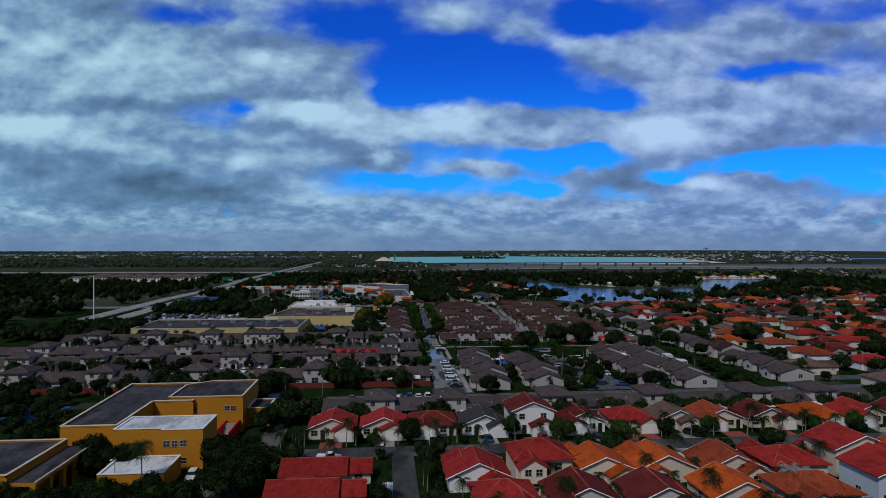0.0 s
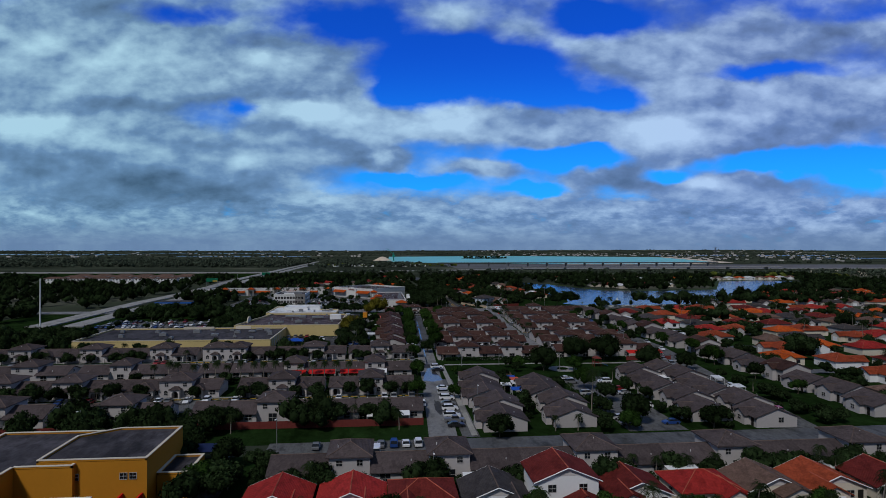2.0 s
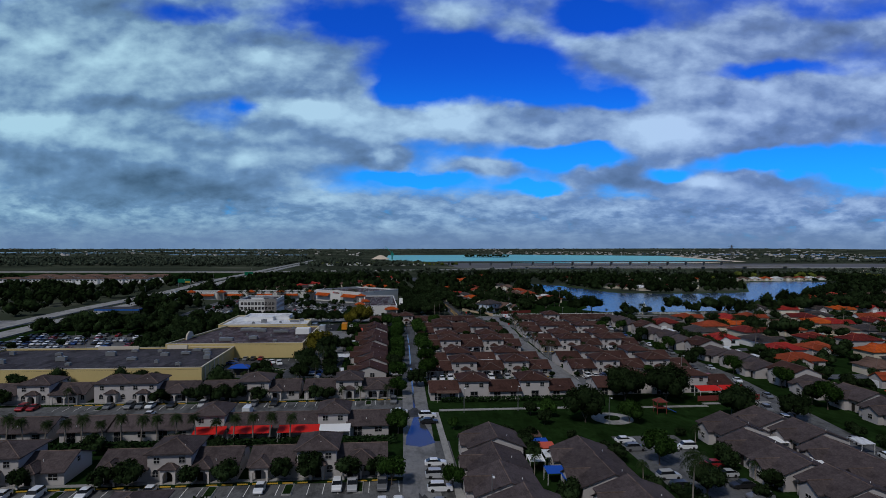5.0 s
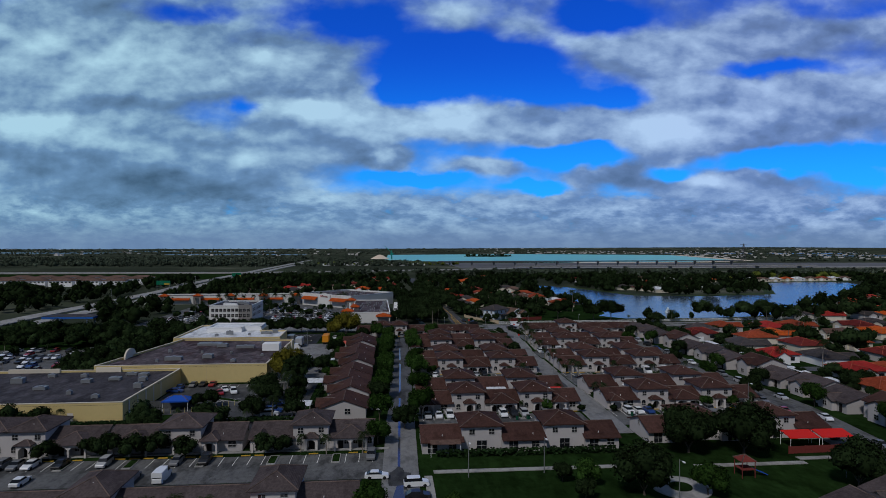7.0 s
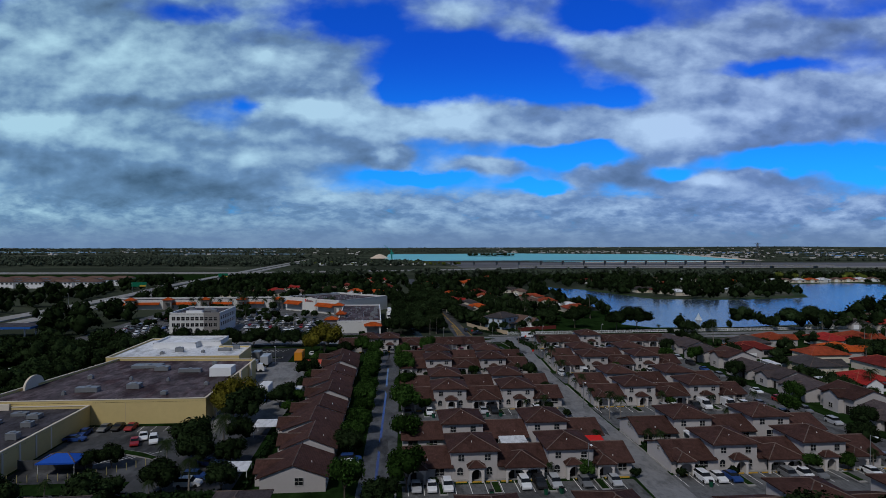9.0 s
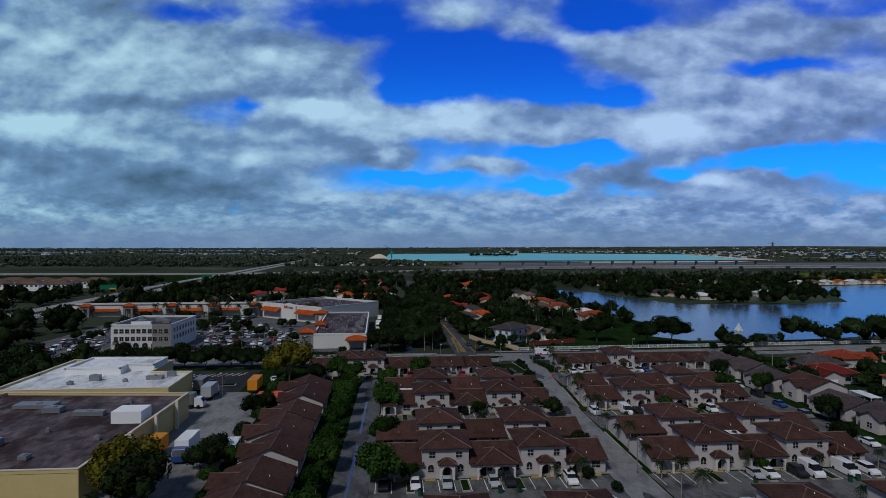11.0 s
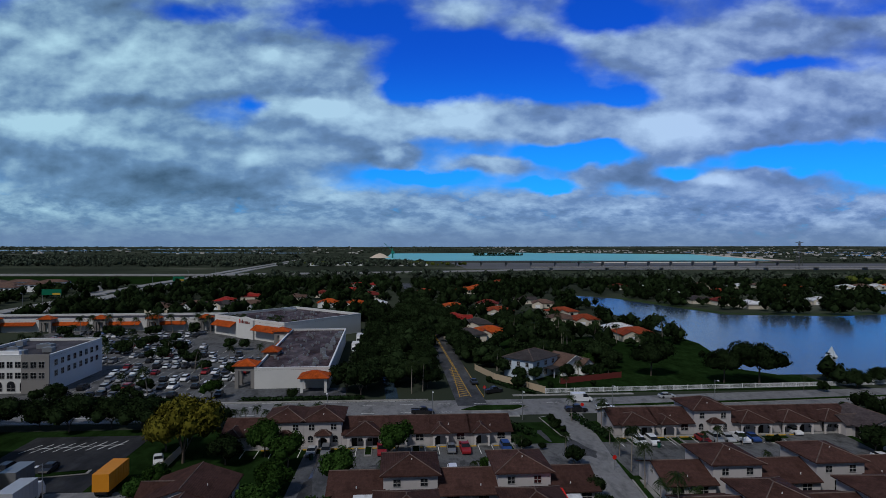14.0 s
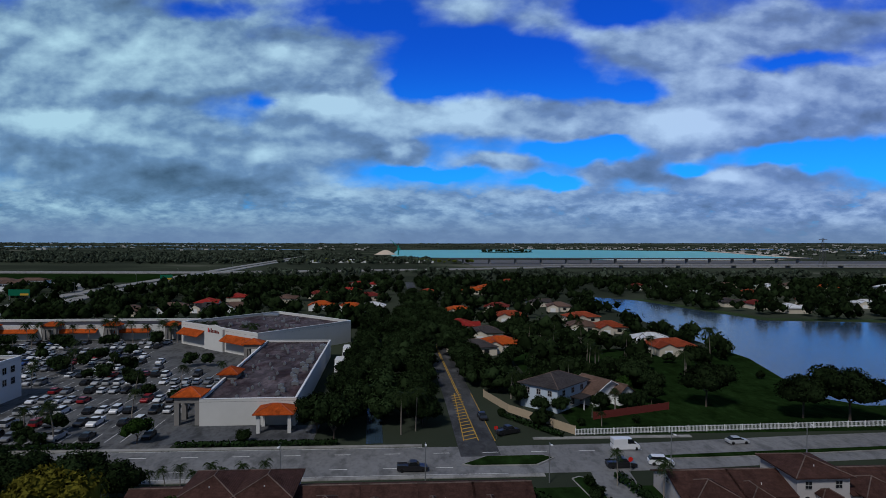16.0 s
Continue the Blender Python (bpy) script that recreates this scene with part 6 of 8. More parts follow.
ROOFS = [("red", "red tile"), ("orange", "orange tile"), ("rust", "rusty tile"), ("tan", "brown tile"), ("grey_tile", "grey"), ("maroon", "dark red tile")]


def far_row(spots, weights):
    for x, y, turn in spots:
        r = hr.choices(ROOFS, weights)[0]
        w = hr.choice((11, 14))
        wall = hr.choice(("cream", "cream", "stucco", "white"))
        place(("far", r[0], w, wall), lambda: far_house(0, w, 10, r, M[wall]), pose(x, y, 0, 0, 0, turn))
        FOOT.append((x - 6, y - 2, x + 6, y + 8))


# the tiled estate east of the terraces
sheet("estate_lawn", 150, 100, 470, 447, M["grass"], "garden grass between tiled houses", "lawn", 0.011)
for j in range(6):
    strip("estate_street", [(150, 140.5 + 51 * j), (470, 140.5 + 51 * j)], 6.5, M["lane"], "asphalt street between tiled houses", "road", 0.04)
for j in range(12):
    y = 150 + 25.5 * j
    x = 157 + (8 if j % 2 else 0)
    while x < 0.74 * y + 60 and y < 446:
        far_row([(x + hr.uniform(-2, 2), y + hr.uniform(-2.5, 2.5), hr.choice((0, 0, 90, 90, -90, 180)))], (4.5, 3.5, 4, 3, 1.4, 4))
        x += 17.5 + hr.uniform(0, 4)
ROOF_OF = {"r": ROOFS[0], "o": ROOFS[1], "u": ROOFS[2], "t": ROOFS[3], "g": ROOFS[4], "m": ROOFS[5], "w": ("white_roof", "white")}


def far_at(spots):
    """Houses of known roof colour among the trees."""
    for x, y, c in spots:
        w = hr.choice((13, 15))
        wall = hr.choice(("cream", "white", "cream"))
        place(("far", ROOF_OF[c][0], w, wall), lambda: far_house(0, w, 10, ROOF_OF[c], M[wall]), pose(x, y + 3, 0, 0, 0, hr.choice((0, 0, 12, -12, 90))))
        FOOT.append((x - 8, y - 16, x + 8, y + 10))


far_at([(-57, 730, "r"), (-25, 722, "t"), (-10, 751, "m"), (3, 772, "r"), (5, 836, "r"), (25, 842, "r"), (21, 732, "m"), (-3, 678, "o"), (13, 668, "o"), (26, 672, "w"), (-79, 669, "t"), (-63, 669, "g"), (-47, 671, "t"), (-91, 660, "t"), (-65, 698, "r"), (65, 767, "u")])
far_at([(71, 650, "o"), (72, 603, "r"), (75, 577, "g"), (77, 552, "o"), (67, 545, "g"), (92, 776, "o"), (108, 804, "o"), (137, 868, "u"), (94, 629, "u"), (93, 668, "m"), (127, 701, "g"), (128, 670, "t"), (129, 624, "u"), (130, 591, "u"), (134, 559, "w"), (136, 545, "u"), (118, 594, "t")])
far_at([(233, 815, "m"), (246, 805, "w"), (246, 746, "w"), (312, 827, "t"), (244, 697, "g"), (297, 762, "u"), (255, 685, "m"), (343, 816, "w"), (370, 827, "t"), (384, 805, "o"), (297, 699, "m"), (263, 666, "w"), (319, 684, "w")])
far_row([(250 + 19 * i + hr.uniform(-3, 3), 470 + 26 * j + hr.uniform(-4, 4), hr.choice((0, 0, 90))) for j in range(5) for i in range(12) if 470 + 26 * j < np.interp(250 + 19 * i, LAKE_NEAR, LAKE_FAR) - 20], (3, 3, 2, 3, 2, 2))


def two_storey_house(x, y, turn, w=12, d=11):
    ob = thing("house", "white two-storey house with a grey hip roof", "house")
    part("wall", Mesh().box(-w / 2, 0, 0, w / 2, d, 5.6), M["bluewall"], ob)
    part("roof", hip_roof(Mesh(), -w / 2, 0, w / 2, d, 5.62, 2.2, 0.6), M["grey_tile"], ob)
    for sx in (-1, 0, 1):
        window(ob, sx * w * 0.3, -0.01, 3.6, 1.2, 1.2)
        window(ob, sx * w * 0.3, -0.01, 0.8, 1.4, 1.5)
        window(ob, w / 2 + 0.01, d / 2 + sx * d * 0.3, 3.6, 1.2, 1.2, 90)
        window(ob, -w / 2 - 0.01, d / 2 + sx * d * 0.3, 3.6, 1.0, 1.2, -90)
    part("terrace_roof", Mesh().box(-w * 0.1, -3.2, 2.7, w * 0.48, -0.02, 2.9), M["grey_tile"], ob)
    for sx in (0, 0.46):
        part("post", Mesh().box(sx * w - 0.1, -3.1, 0, sx * w + 0.1, -2.9, 2.7), M["white"], ob)
    ob.matrix_basis = pose(x, y, 0, 0, 0, turn)
    FOOT.append((x - 8, y - 3, x + 8, y + 12))


two_storey_house(82.0, 485.5, 44, 13.5, 10)
brown = gable_house(4, 11, 11, M["tan"], M["white"], 3.2, 2.6, 0, "white house with a brown gable roof near a lake")
brown.matrix_basis = pose(93, 486, 0, 0, 0, 30)
FOOT.append((86, 484, 100, 500))

# apartment rows by the freeway
for j in range(3):
    for i in range(6):
        def build():
            ob = thing("apartment_block", "long white two-storey block with a brown tile roof", "apartment block", "apartment blocks")
            part("wall", Mesh().box(-11, 0, 0, 11, 10, 5.8), M["white"], ob)
            part("roof", hip_roof(Mesh(), -11, 0, 11, 10, 5.82, 1.8, 0.5), M["tan"], ob)
            for k in range(6):
                part("window", SHARED["farwin"], None, ob, "", pose(-9 + 3.6 * k, -0.01, 3.6))
            return ob
        place("apartment", build, pose(-374 + 25 * i + 5 * (j % 2), 770 + 33 * j, 0))
gas = thing("petrol_station", "blue-edged petrol station canopy on posts", "petrol station")
part("canopy", Mesh().box(-12, -7, 4.6, 12, 7, 5.5), M["court_blue"], gas)
part("canopy_top", Mesh().box(-11.6, -6.6, 5.5, 11.6, 6.6, 5.56), M["flat_roof"], gas)
for x in (-8, 8):
    for y in (-4, 4):
        part("post", Mesh().box(x - 0.25, y - 0.25, 0, x + 0.25, y + 0.25, 4.62), M["white"], gas)
gas.matrix_basis = pose(-138, 472, 0)
FOOT.append((-152, 462, -124, 482))


def suburb(name, x0, x1, y0, y1, count, seed, wall):
    """Very far houses, pale specks between trees, as one mass."""
    rng = random.Random(seed)
    m = Mesh()
    while count:
        x, y = rng.uniform(x0, x1), rng.uniform(y0, y1)
        if not clear_land(x, y) or abs(x) > 0.8 * y + 100:
            count -= 1
            continue
        w, d, h = rng.uniform(8, 16), rng.uniform(8, 12), rng.uniform(3.0, 5.0)
        m.box(x - w / 2, y, 0, x + w / 2, y + d, h + land_rise(x, y))
        count -= 1
    return tagged(part(name, m, wall), "tiny pale houses of a distant suburb", "houses", kind="stuff")


suburb("suburb_far", 600, 3300, 1900, 4800, 520, 3, M["trim"])
suburb("suburb_east", 700, 1700, 900, 1500, 120, 6, M["cream"])
suburb("suburb_west", -3300, -100, 2300, 4800, 120, 4, M["trim"])
suburb("works_sheds", -120, 135, 1372, 1412, 46, 7, M["white"])
suburb("suburb_red", -900, -300, 1120, 1290, 40, 5, M["cream"])

strip("north_shore", [(200, 742), (226, 640), (284, 632), (352, 650), (442, 798), (500, 818)], 10, M["lakeside"], "mown green lakeside gardens", "lawn", 0.04)
strip("east_shore", [(470, 808), (540, 820), (640, 845)], 26, M["lakeside"], "mown green lakeside gardens", "lawn", 0.042)
# white roofs repeat in this row to stand in for sunlight on the shore
far_at([(436 + 17 * k, 806 + 3.0 * k, "wtwowtu"[k % 7]) for k in range(9)])

isle = [(380 + 95 * math.cos(k * 0.5236) * (1 + 0.15 * math.sin(5 * k)), 2330 + 55 * math.sin(k * 0.5236)) for k in range(12)]
outline("quarry_island", isle, M["grass"], "low wooded island in a quarry lake", "ground", 0.5)

# ---- things between the houses ----
FOOT += [(-67, 122, -29, 166), (-85, 104, -57, 125), (-48, 105, -36, 115), (-121, 300, -42, 340), (-68, 339, -16, 390), (-62, 390, -22, 428), (-74, 473, -51, 503), (-42, 546, 24, 609), (-3, 475, 21, 549), (-6, 468, 21, 476)]


def canopy(x, y, w, d, h, mat, label, slope=0.3):
    """A patio roof on four posts."""
    ob = thing("patio_cover", label, "patio cover")
    part("cover", Mesh().slab((-w / 2, -d / 2, h - slope), (w / 2, -d / 2, h - slope), (w / 2, d / 2, h), (-w / 2, d / 2, h), 0.08), mat, ob)
    for sx in (-1, 1):
        for sy in (-1, 1):
            part("post", Mesh().rod((sx * (w / 2 - 0.1), sy * (d / 2 - 0.1), 0), (sx * (w / 2 - 0.1), sy * (d / 2 - 0.1), h - 0.1 - (slope if sy < 0 else 0.0)), 0.05, 0.05, 5), M["white"], ob)
    ob.matrix_basis = pose(x, y, 0)
    return ob


for x, w in ((-23.8, 6.5), (-15.4, 8.7), (-5.2, 8.7)):
    canopy(x, 242.9, w, 3.2, 3.0, M["red_cloth"], "bright red patio awning behind a terrace", 0.7)
canopy(103.2, 271.5, 6.4, 3.4, 3.0, M["red_cloth"], "bright red patio awning facing a park", 0.7)
canopy(110.4, 271.5, 7.0, 3.4, 3.0, M["red_cloth"], "bright red patio awning facing a park", 0.7)
canopy(2.5, 242.9, 6.6, 3.2, 3.0, M["white"], "white ribbed patio awning behind a terrace", 0.7)
canopy(3.3, 192.0, 5.0, 3.4, 2.7, M["white"], "white patio cover behind a terrace")
canopy(9.0, 192.4, 4.6, 3.4, 2.7, M["white"], "white patio cover behind a terrace")
canopy(47.9, 314.4, 5.2, 4.0, 2.8, M["white_roof"], "white ribbed patio cover between terraces")
canopy(64, 314.2, 3.4, 3.0, 2.7, M["red_cloth"], "small red patio cover between terraces")
canopy(60.5, 397.2, 4.2, 3.4, 2.9, M["red_cloth"], "bright red patio cover between terraces")
canopy(62.5, 396.2, 4.6, 2.4, 2.6, M["white_roof"], "white patio cover between terraces")
canopy(34, 397.2, 4.6, 3.4, 2.7, M["white_roof"], "white patio cover between terraces")
canopy(96, 357.6, 5.0, 3.2, 2.7, M["white_roof"], "white patio cover between terraces")
canopy(108, 314.3, 5.5, 3.4, 2.7, M["tan"], "tan patio cover between terraces")
canopy(93, 397.6, 6.0, 3.4, 2.9, M["grey_tile"], "dark slatted patio cover between terraces")
canopy(38.5, 358, 3.4, 3.0, 2.7, M["teal"], "teal patio cover between terraces")
canopy(86, 316, 4.5, 3.0, 2.7, M["white_roof"], "white patio cover between terraces")
canopy(30, 273, 6.0, 3.0, 2.8, M["tan"], "tan patio awning facing a park")
tent = thing("shade_tent", "bright blue peaked shade tent beside a store", "shade tent")
part("cover", hip_roof(Mesh(), -3.2, -2.2, 3.2, 2.2, 2.6, 1.0, 0.1, 0.3), M["blue_cloth"], tent)
for sx in (-3, 3):
    for sy in (-2, 2):
        part("post", Mesh().rod((sx, sy, 0), (sx, sy, 2.5), 0.05, 0.05, 5), M["white"], tent)
tent.matrix_basis = pose(-33.6, 310.8, 0.045)
canopy(-31, 168.5, 9.0, 4.0, 3.2, material("navy_cloth", (0.012, 0.02, 0.07), 0.7), "navy blue shade canopy beside a school", 0.4)
canopy(-0.2, 395, 6.0, 5.0, 3.0, M["coral"], "coral red shade sail behind a house", 0.5)
canopy(-2.0, 330, 5.0, 4.5, 2.6, M["white_roof"], "white carport roof behind a house")
canopy(-1.5, 361, 4.5, 4.0, 2.6, M["white_roof"], "white carport roof behind a house")
canopy(-2.0, 305, 4.0, 4.0, 2.6, M["white_roof"], "white carport roof behind a house")
canopy(-8.0, 152.0, 12.0, 2.4, 2.2, M["teal"], "green fabric fence canopy in a yard", 0.2)
for x, y, w in ((48, 229, 4), (46.5, 216, 3.5), (44.5, 222, 3.0)):
    canopy(x - 3.0, y, w, 3.0, 2.5, M[random.Random(int(x)).choice(("blue_cloth", "white", "coral"))], "small coloured patio cover between houses")
for x, y, w in ((93.6, 216, 3.0), (93.8, 228, 3.0), (60.5, 150.5, 6.0), (86, 150.5, 7.0), (100, 151, 8.0), (116, 151, 6.0), (21.5, 150.5, 4.5), (36.0, 150.8, 5.0)):
    canopy(x, y, w, 3.2, 2.6, M["white"], "white patio cover behind a house")


def fence(x0, y0, x1, y1, h, mat, label, name="fence", gap=2.4, solid=True):
    """A fence: posts, rails and boards."""
    ob = thing(name, label, "fence")
    d = math.hypot(x1 - x0, y1 - y0)
    n = max(1, round(d / gap))
    post = Mesh().box(-0.07, -0.07, 0, 0.07, 0.07, h + 0.1).data("post", mat)
    for i in range(n + 1):
        part("post", post, None, ob, "", pose(d * i / n, 0, 0))
    if solid:
        panel = Mesh().box(0.07, -0.025, 0.06, d / n - 0.07, 0.025, h).data("panel", mat)
        for i in range(n):
            part("panel", panel, None, ob, "", pose(d * i / n, 0, 0))
    else:
        for z in (0.25, h - 0.15):
            part("rail", Mesh().box(0, -0.03, z, d, 0.03, z + 0.1), mat, ob)
        pick = Mesh()
        k = 0.3
        while k < d:
            pick.box(k - 0.05, -0.05, 0.1, k + 0.05, -0.03, h)
            k += 0.3
        tagged(part("pickets", pick, mat, ob), kind="stuff")
    ob.matrix_basis = pose(x0, y0, 0, 0, 0, math.degrees(math.atan2(y1 - y0, x1 - x0)))
    return ob


fence(-48, 190, 14.5, 190, 1.8, M["fence_red"], "red-brown wooden fence behind a terrace", gap=4)
fence(-132, 188, -52, 189, 1.8, M["fence_red"], "red-brown wooden fence behind a terrace", gap=5)
fence(77, 465.9, 160, 469.2, 1.3, M["white"], "long white picket fence along a lakeside lawn", gap=4, solid=False)
fence(160, 469.2, 260, 474, 1.3, M["white"], "long white picket fence beside a road", gap=6, solid=False)
fence(62.4, 496, 66.3, 482.5, 1.8, M["beige_wall"], "beige garden wall at a road corner", "garden_wall", 5)
fence(66.3, 482.5, 77, 466, 1.8, M["beige_wall"], "beige garden wall at a road corner", "garden_wall", 5)
fence(84, 476, 104, 483, 1.7, M["fence_red"], "red-brown wooden garden fence near a lake", gap=3)
POSTS = material("pale_yellow_posts", (0.42, 0.36, 0.16), 0.8, 0, 0.1, 1.0, 0.2)
for x0, y0, x1, y1 in ((-42, 306.6, -28, 307.4), (-28, 307.4, -20, 313.6)):
    row = thing("bollard_row", "row of pale yellow posts round a parking lot", "bollards")
    for k in range(round(math.hypot(x1 - x0, y1 - y0) / 1.6) + 1):
        part("post", Mesh().rod((0, 0, 0), (0, 0, 1.3), 0.07, 0.07, 6), POSTS, row, "", pose(1.6 * k, 0, 0))
    row.matrix_basis = pose(x0, y0, 0.04, 0, 0, math.degrees(math.atan2(y1 - y0, x1 - x0)))
fence(-42, 312.6, -29.5, 312.8, 1.8, M["steel"], "dark mesh fence round a store yard", gap=2.4)
structure("lot_lawn", Mesh().box(-40, 337.6, -0.02, -18.5, 339.3, 0.14), M["grass"], "narrow grass strip at a store wall", "lawn")
structure("lot_lawn", Mesh().box(-41.8, 301, -0.02, -20, 305.6, 0.14), M["grass"], "grass strip beside a parking lot", "lawn")
fence(27, 276.6, 66, 276.6, 1.5, M["fence_red"], "low red-brown fence along a park", gap=4)
fence(98, 267.5, 116, 268, 1.5, M["fence_red"], "low red-brown fence along a park", gap=4)
fence(-1.8, 400, -1.8, 426, 1.6, M["beige_wall"], "tan wooden fence beside a loading yard", gap=4)
for x in (12.6, 35.2, 41, 54.4, 66, 77.5):
    fence(x + 5.0, 119.6, x + 11, 119.6, 1.6, M["white"], "white garden wall between houses", "garden_wall", 3)


def hedge(x0, y0, x1, y1, w, h, seed=1):
    """A clipped hedge of small leaves."""
    rng = np.random.default_rng(seed)
    d = math.hypot(x1 - x0, y1 - y0)
    n = int(d * 34)
    p = np.stack([rng.random(n) * d, (rng.random(n) - 0.5) * w, rng.random(n) ** 0.6 * h], 1)
    out = np.stack([np.zeros(n), np.sign(p[:, 1]) * 0.7, np.full(n, 0.8)], 1) + rng.normal(size=(n, 3)) * 0.4
    out /= np.linalg.norm(out, axis=1)[:, None]
    u = np.cross(out, rng.normal(size=(n, 3)))
    u /= np.linalg.norm(u, axis=1)[:, None]
    v2 = np.cross(out, u)
    s = 0.28
    v = np.stack([p - u * s, p - v2 * s, p + u * s, p + v2 * s], 1).reshape(-1, 3)
    ob = part("hedge", quick_mesh("hedge", v, np.arange(4 * n).reshape(-1, 4), M["hedge"]), None, None, "", pose(x0, y0, 0, 0, 0, math.degrees(math.atan2(y1 - y0, x1 - x0))))
    tagged(ob, "clipped dark green hedge beside houses", "hedge")


for k, h in enumerate(((-80, 239.5, 16, 239.5, 1.6, 1.8), (28, 271.5, 64, 271.5, 1.4, 1.4), (24.8, 440.6, 60, 440.6, 1.2, 1.3), (60, 440.4, 66, 431, 1.3, 1.4), (77.5, 444, 80.5, 428, 1.3, 1.4), (-60, 462.6, -14, 462.6, 1.4, 1.0), (0, 462.6, 30, 462.6, 1.4, 1.0),
                       (64, 480, 74, 464.5, 1.4, 1.0), (-20, 297, -2, 297, 1.4, 1.6), (-60, 297, -22, 297, 1.4, 1.4), (0.2, 300, 0.2, 340, 1.2, 1.4), (75.5, 300, 74.8, 326, 1.0, 0.8), (78.6, 385, 80.5, 409, 1.0, 0.8))):
    hedge(*h, seed=k)

# pavements, islands and kerbs
for nm, c in (("pavement_row", [(25, 301.2, 67, 301.9), (74, 301.2, 115, 301.9), (27, 345.6, 68, 346.3), (75, 345.6, 116, 346.3), (27, 384.2, 68, 384.9), (77, 385.2, 118, 385.9), (5, 426.6, 61, 427.6), (82, 429.2, 136, 430.2), (-136, 220.6, 17, 221.6), (-136, 277.0, 19, 278.0),
                              (27, 263.2, 66, 264.6), (76, 262.0, 98, 263.4), (98, 264.2, 117, 265.6), (25.2, 181, 26.6, 262)]), ("pavement_main", [(-110, 460.6, 46, 461.8), (68, 463.6, 100, 464.8), (-110, 445.4, 66, 446.5)])):
    for q in c:
        structure(nm, Mesh().box(q[0], q[1], -0.02, q[2], q[3], 0.15), M["concrete"], "pale concrete pavement", "pavement")
for x, y, r in ((68.5, 253.5, 5.0),):
    structure("park_plaza", Mesh().prism([(x + r * math.cos(a * 0.2618), y + r * math.sin(a * 0.2618)) for a in range(24)], -0.02, 0.10), M["concrete"], "round pale concrete park plaza", "pavement")
    structure("park_bed", Mesh().prism([(x + 1.9 * math.cos(a * 0.2618), y + 1.9 * math.sin(a * 0.2618)) for a in range(24)], 0.10, 0.3), M["grass"], "round planted bed", "lawn")


def island(pts, label="kerbed grass traffic island"):
    """A grass island with a concrete kerb."""
    cx, cy = sum(p[0] for p in pts) / len(pts), sum(p[1] for p in pts) / len(pts)
    k = structure("traffic_island", Mesh().prism(pts, -0.02, 0.2), M["concrete"], label, "traffic island")
    inner = []
    for x, y in pts:
        d = math.hypot(x - cx, y - cy)
        inner.append((x - (x - cx) / d * 0.5, y - (y - cy) / d * 0.5))
    structure("island_grass", Mesh().prism(inner, 0.2, 0.26), M["grass"], "grass on a traffic island", "lawn")


island([(52.6, 451.2), (54, 450.4), (66, 450.3), (69.6, 453.6), (68, 454.9), (57, 454.9)])
island([(88, 452.2), (100, 452.4), (135, 454.6), (190, 458.6), (190, 460.0), (135, 456.2), (100, 454.2), (88, 453.4)])
island([(70.0, 444.2), (71.5, 431.0), (72.8, 430.4), (73.6, 431.4), (73.0, 443.8), (71.5, 445)])
island([(-32, 322), (-24, 318), (-20, 316), (-19.4, 317), (-23, 320), (-31, 323.4)])
island([(-28.5, 414.0), (-13.8, 416.8), (-14.0, 418.4), (-28.5, 415.8)])
for x in (32, 41, 50, 59):
    for y in (342.2, 381.2, 298.0, 424.5):
        island([(x, y - 2.4), (x + 1.4, y - 2.4), (x + 1.4, y + 2.6), (x, y + 2.6)])
for x in (84, 93, 104, 112):
    for y in (342.2, 381.6, 297.6, 426.3):
        island([(x, y - 2.4), (x + 1.4, y - 2.4), (x + 1.4, y + 2.4), (x, y + 2.4)])
for x in (-60, -42, -30, -17, -4, 8):
    for y in (216.4, 272.4):
        island([(x, y - 2.4), (x + 1.6, y - 2.4), (x + 1.6, y + 2.4), (x, y + 2.4)])

# painted road marks


def marks(name, quads, mat, label, z=0.068):
    m = Mesh()
    for q in quads:
        m.add([(x, y, z) for x, y in q], [(0, 1, 2, 3)])
    return tagged(part(name, m, mat), label, "road marking", kind="stuff")


def bar(x0, y0, x1, y1, w):
    d = math.hypot(x1 - x0, y1 - y0)
    nx, ny = -(y1 - y0) / d * w / 2, (x1 - x0) / d * w / 2
    return [(x0 - nx, y0 - ny), (x1 - nx, y1 - ny), (x1 + nx, y1 + ny), (x0 + nx, y0 + ny)]


marks("lane_lines", [bar(x, 457, x + 3, 457, 0.22) for x in range(-150, 90, 9)] + [bar(x, 450, x + 3, 450, 0.22) for x in range(-150, 50, 9)] + [bar(-150, 460.1, 46, 460.1, 0.14), bar(-150, 447.0, 60, 447.0, 0.14)], M["road_white"], "white painted lane lines")
zeb = [bar(54.4, 464 + 2.2 * k, 56.9, 465.4 + 2.2 * k, 0.4) for k in range(16)] + [bar(54.2, 463.5, 55.4, 500, 0.18), bar(57.1, 463.5, 56.3, 500, 0.18), bar(60.3, 463, 59.6, 500, 0.15), bar(56.1, 500, 52.3, 640, 0.18), bar(56.5, 500, 52.7, 640, 0.18)]
marks("hatching", zeb, M["road_yellow"], "yellow hatched road markings", 0.07)
bays = []
for x0, x1, ya, yb in ((27, 66, 340.2, 345.2), (75, 116, 340.2, 345.2), (27, 66, 296, 301), (74, 115, 296, 301), (28, 67, 379.2, 384), (77, 117, 380, 385), (7, 60, 422.2, 426.6), (82, 122, 424.2, 429), (-70, 16, 214.2, 219), (-70, 18, 270.2, 275)):
    x = x0
    while x < x1:
        bays.append(bar(x, ya, x, yb, 0.12))
        x += 2.6
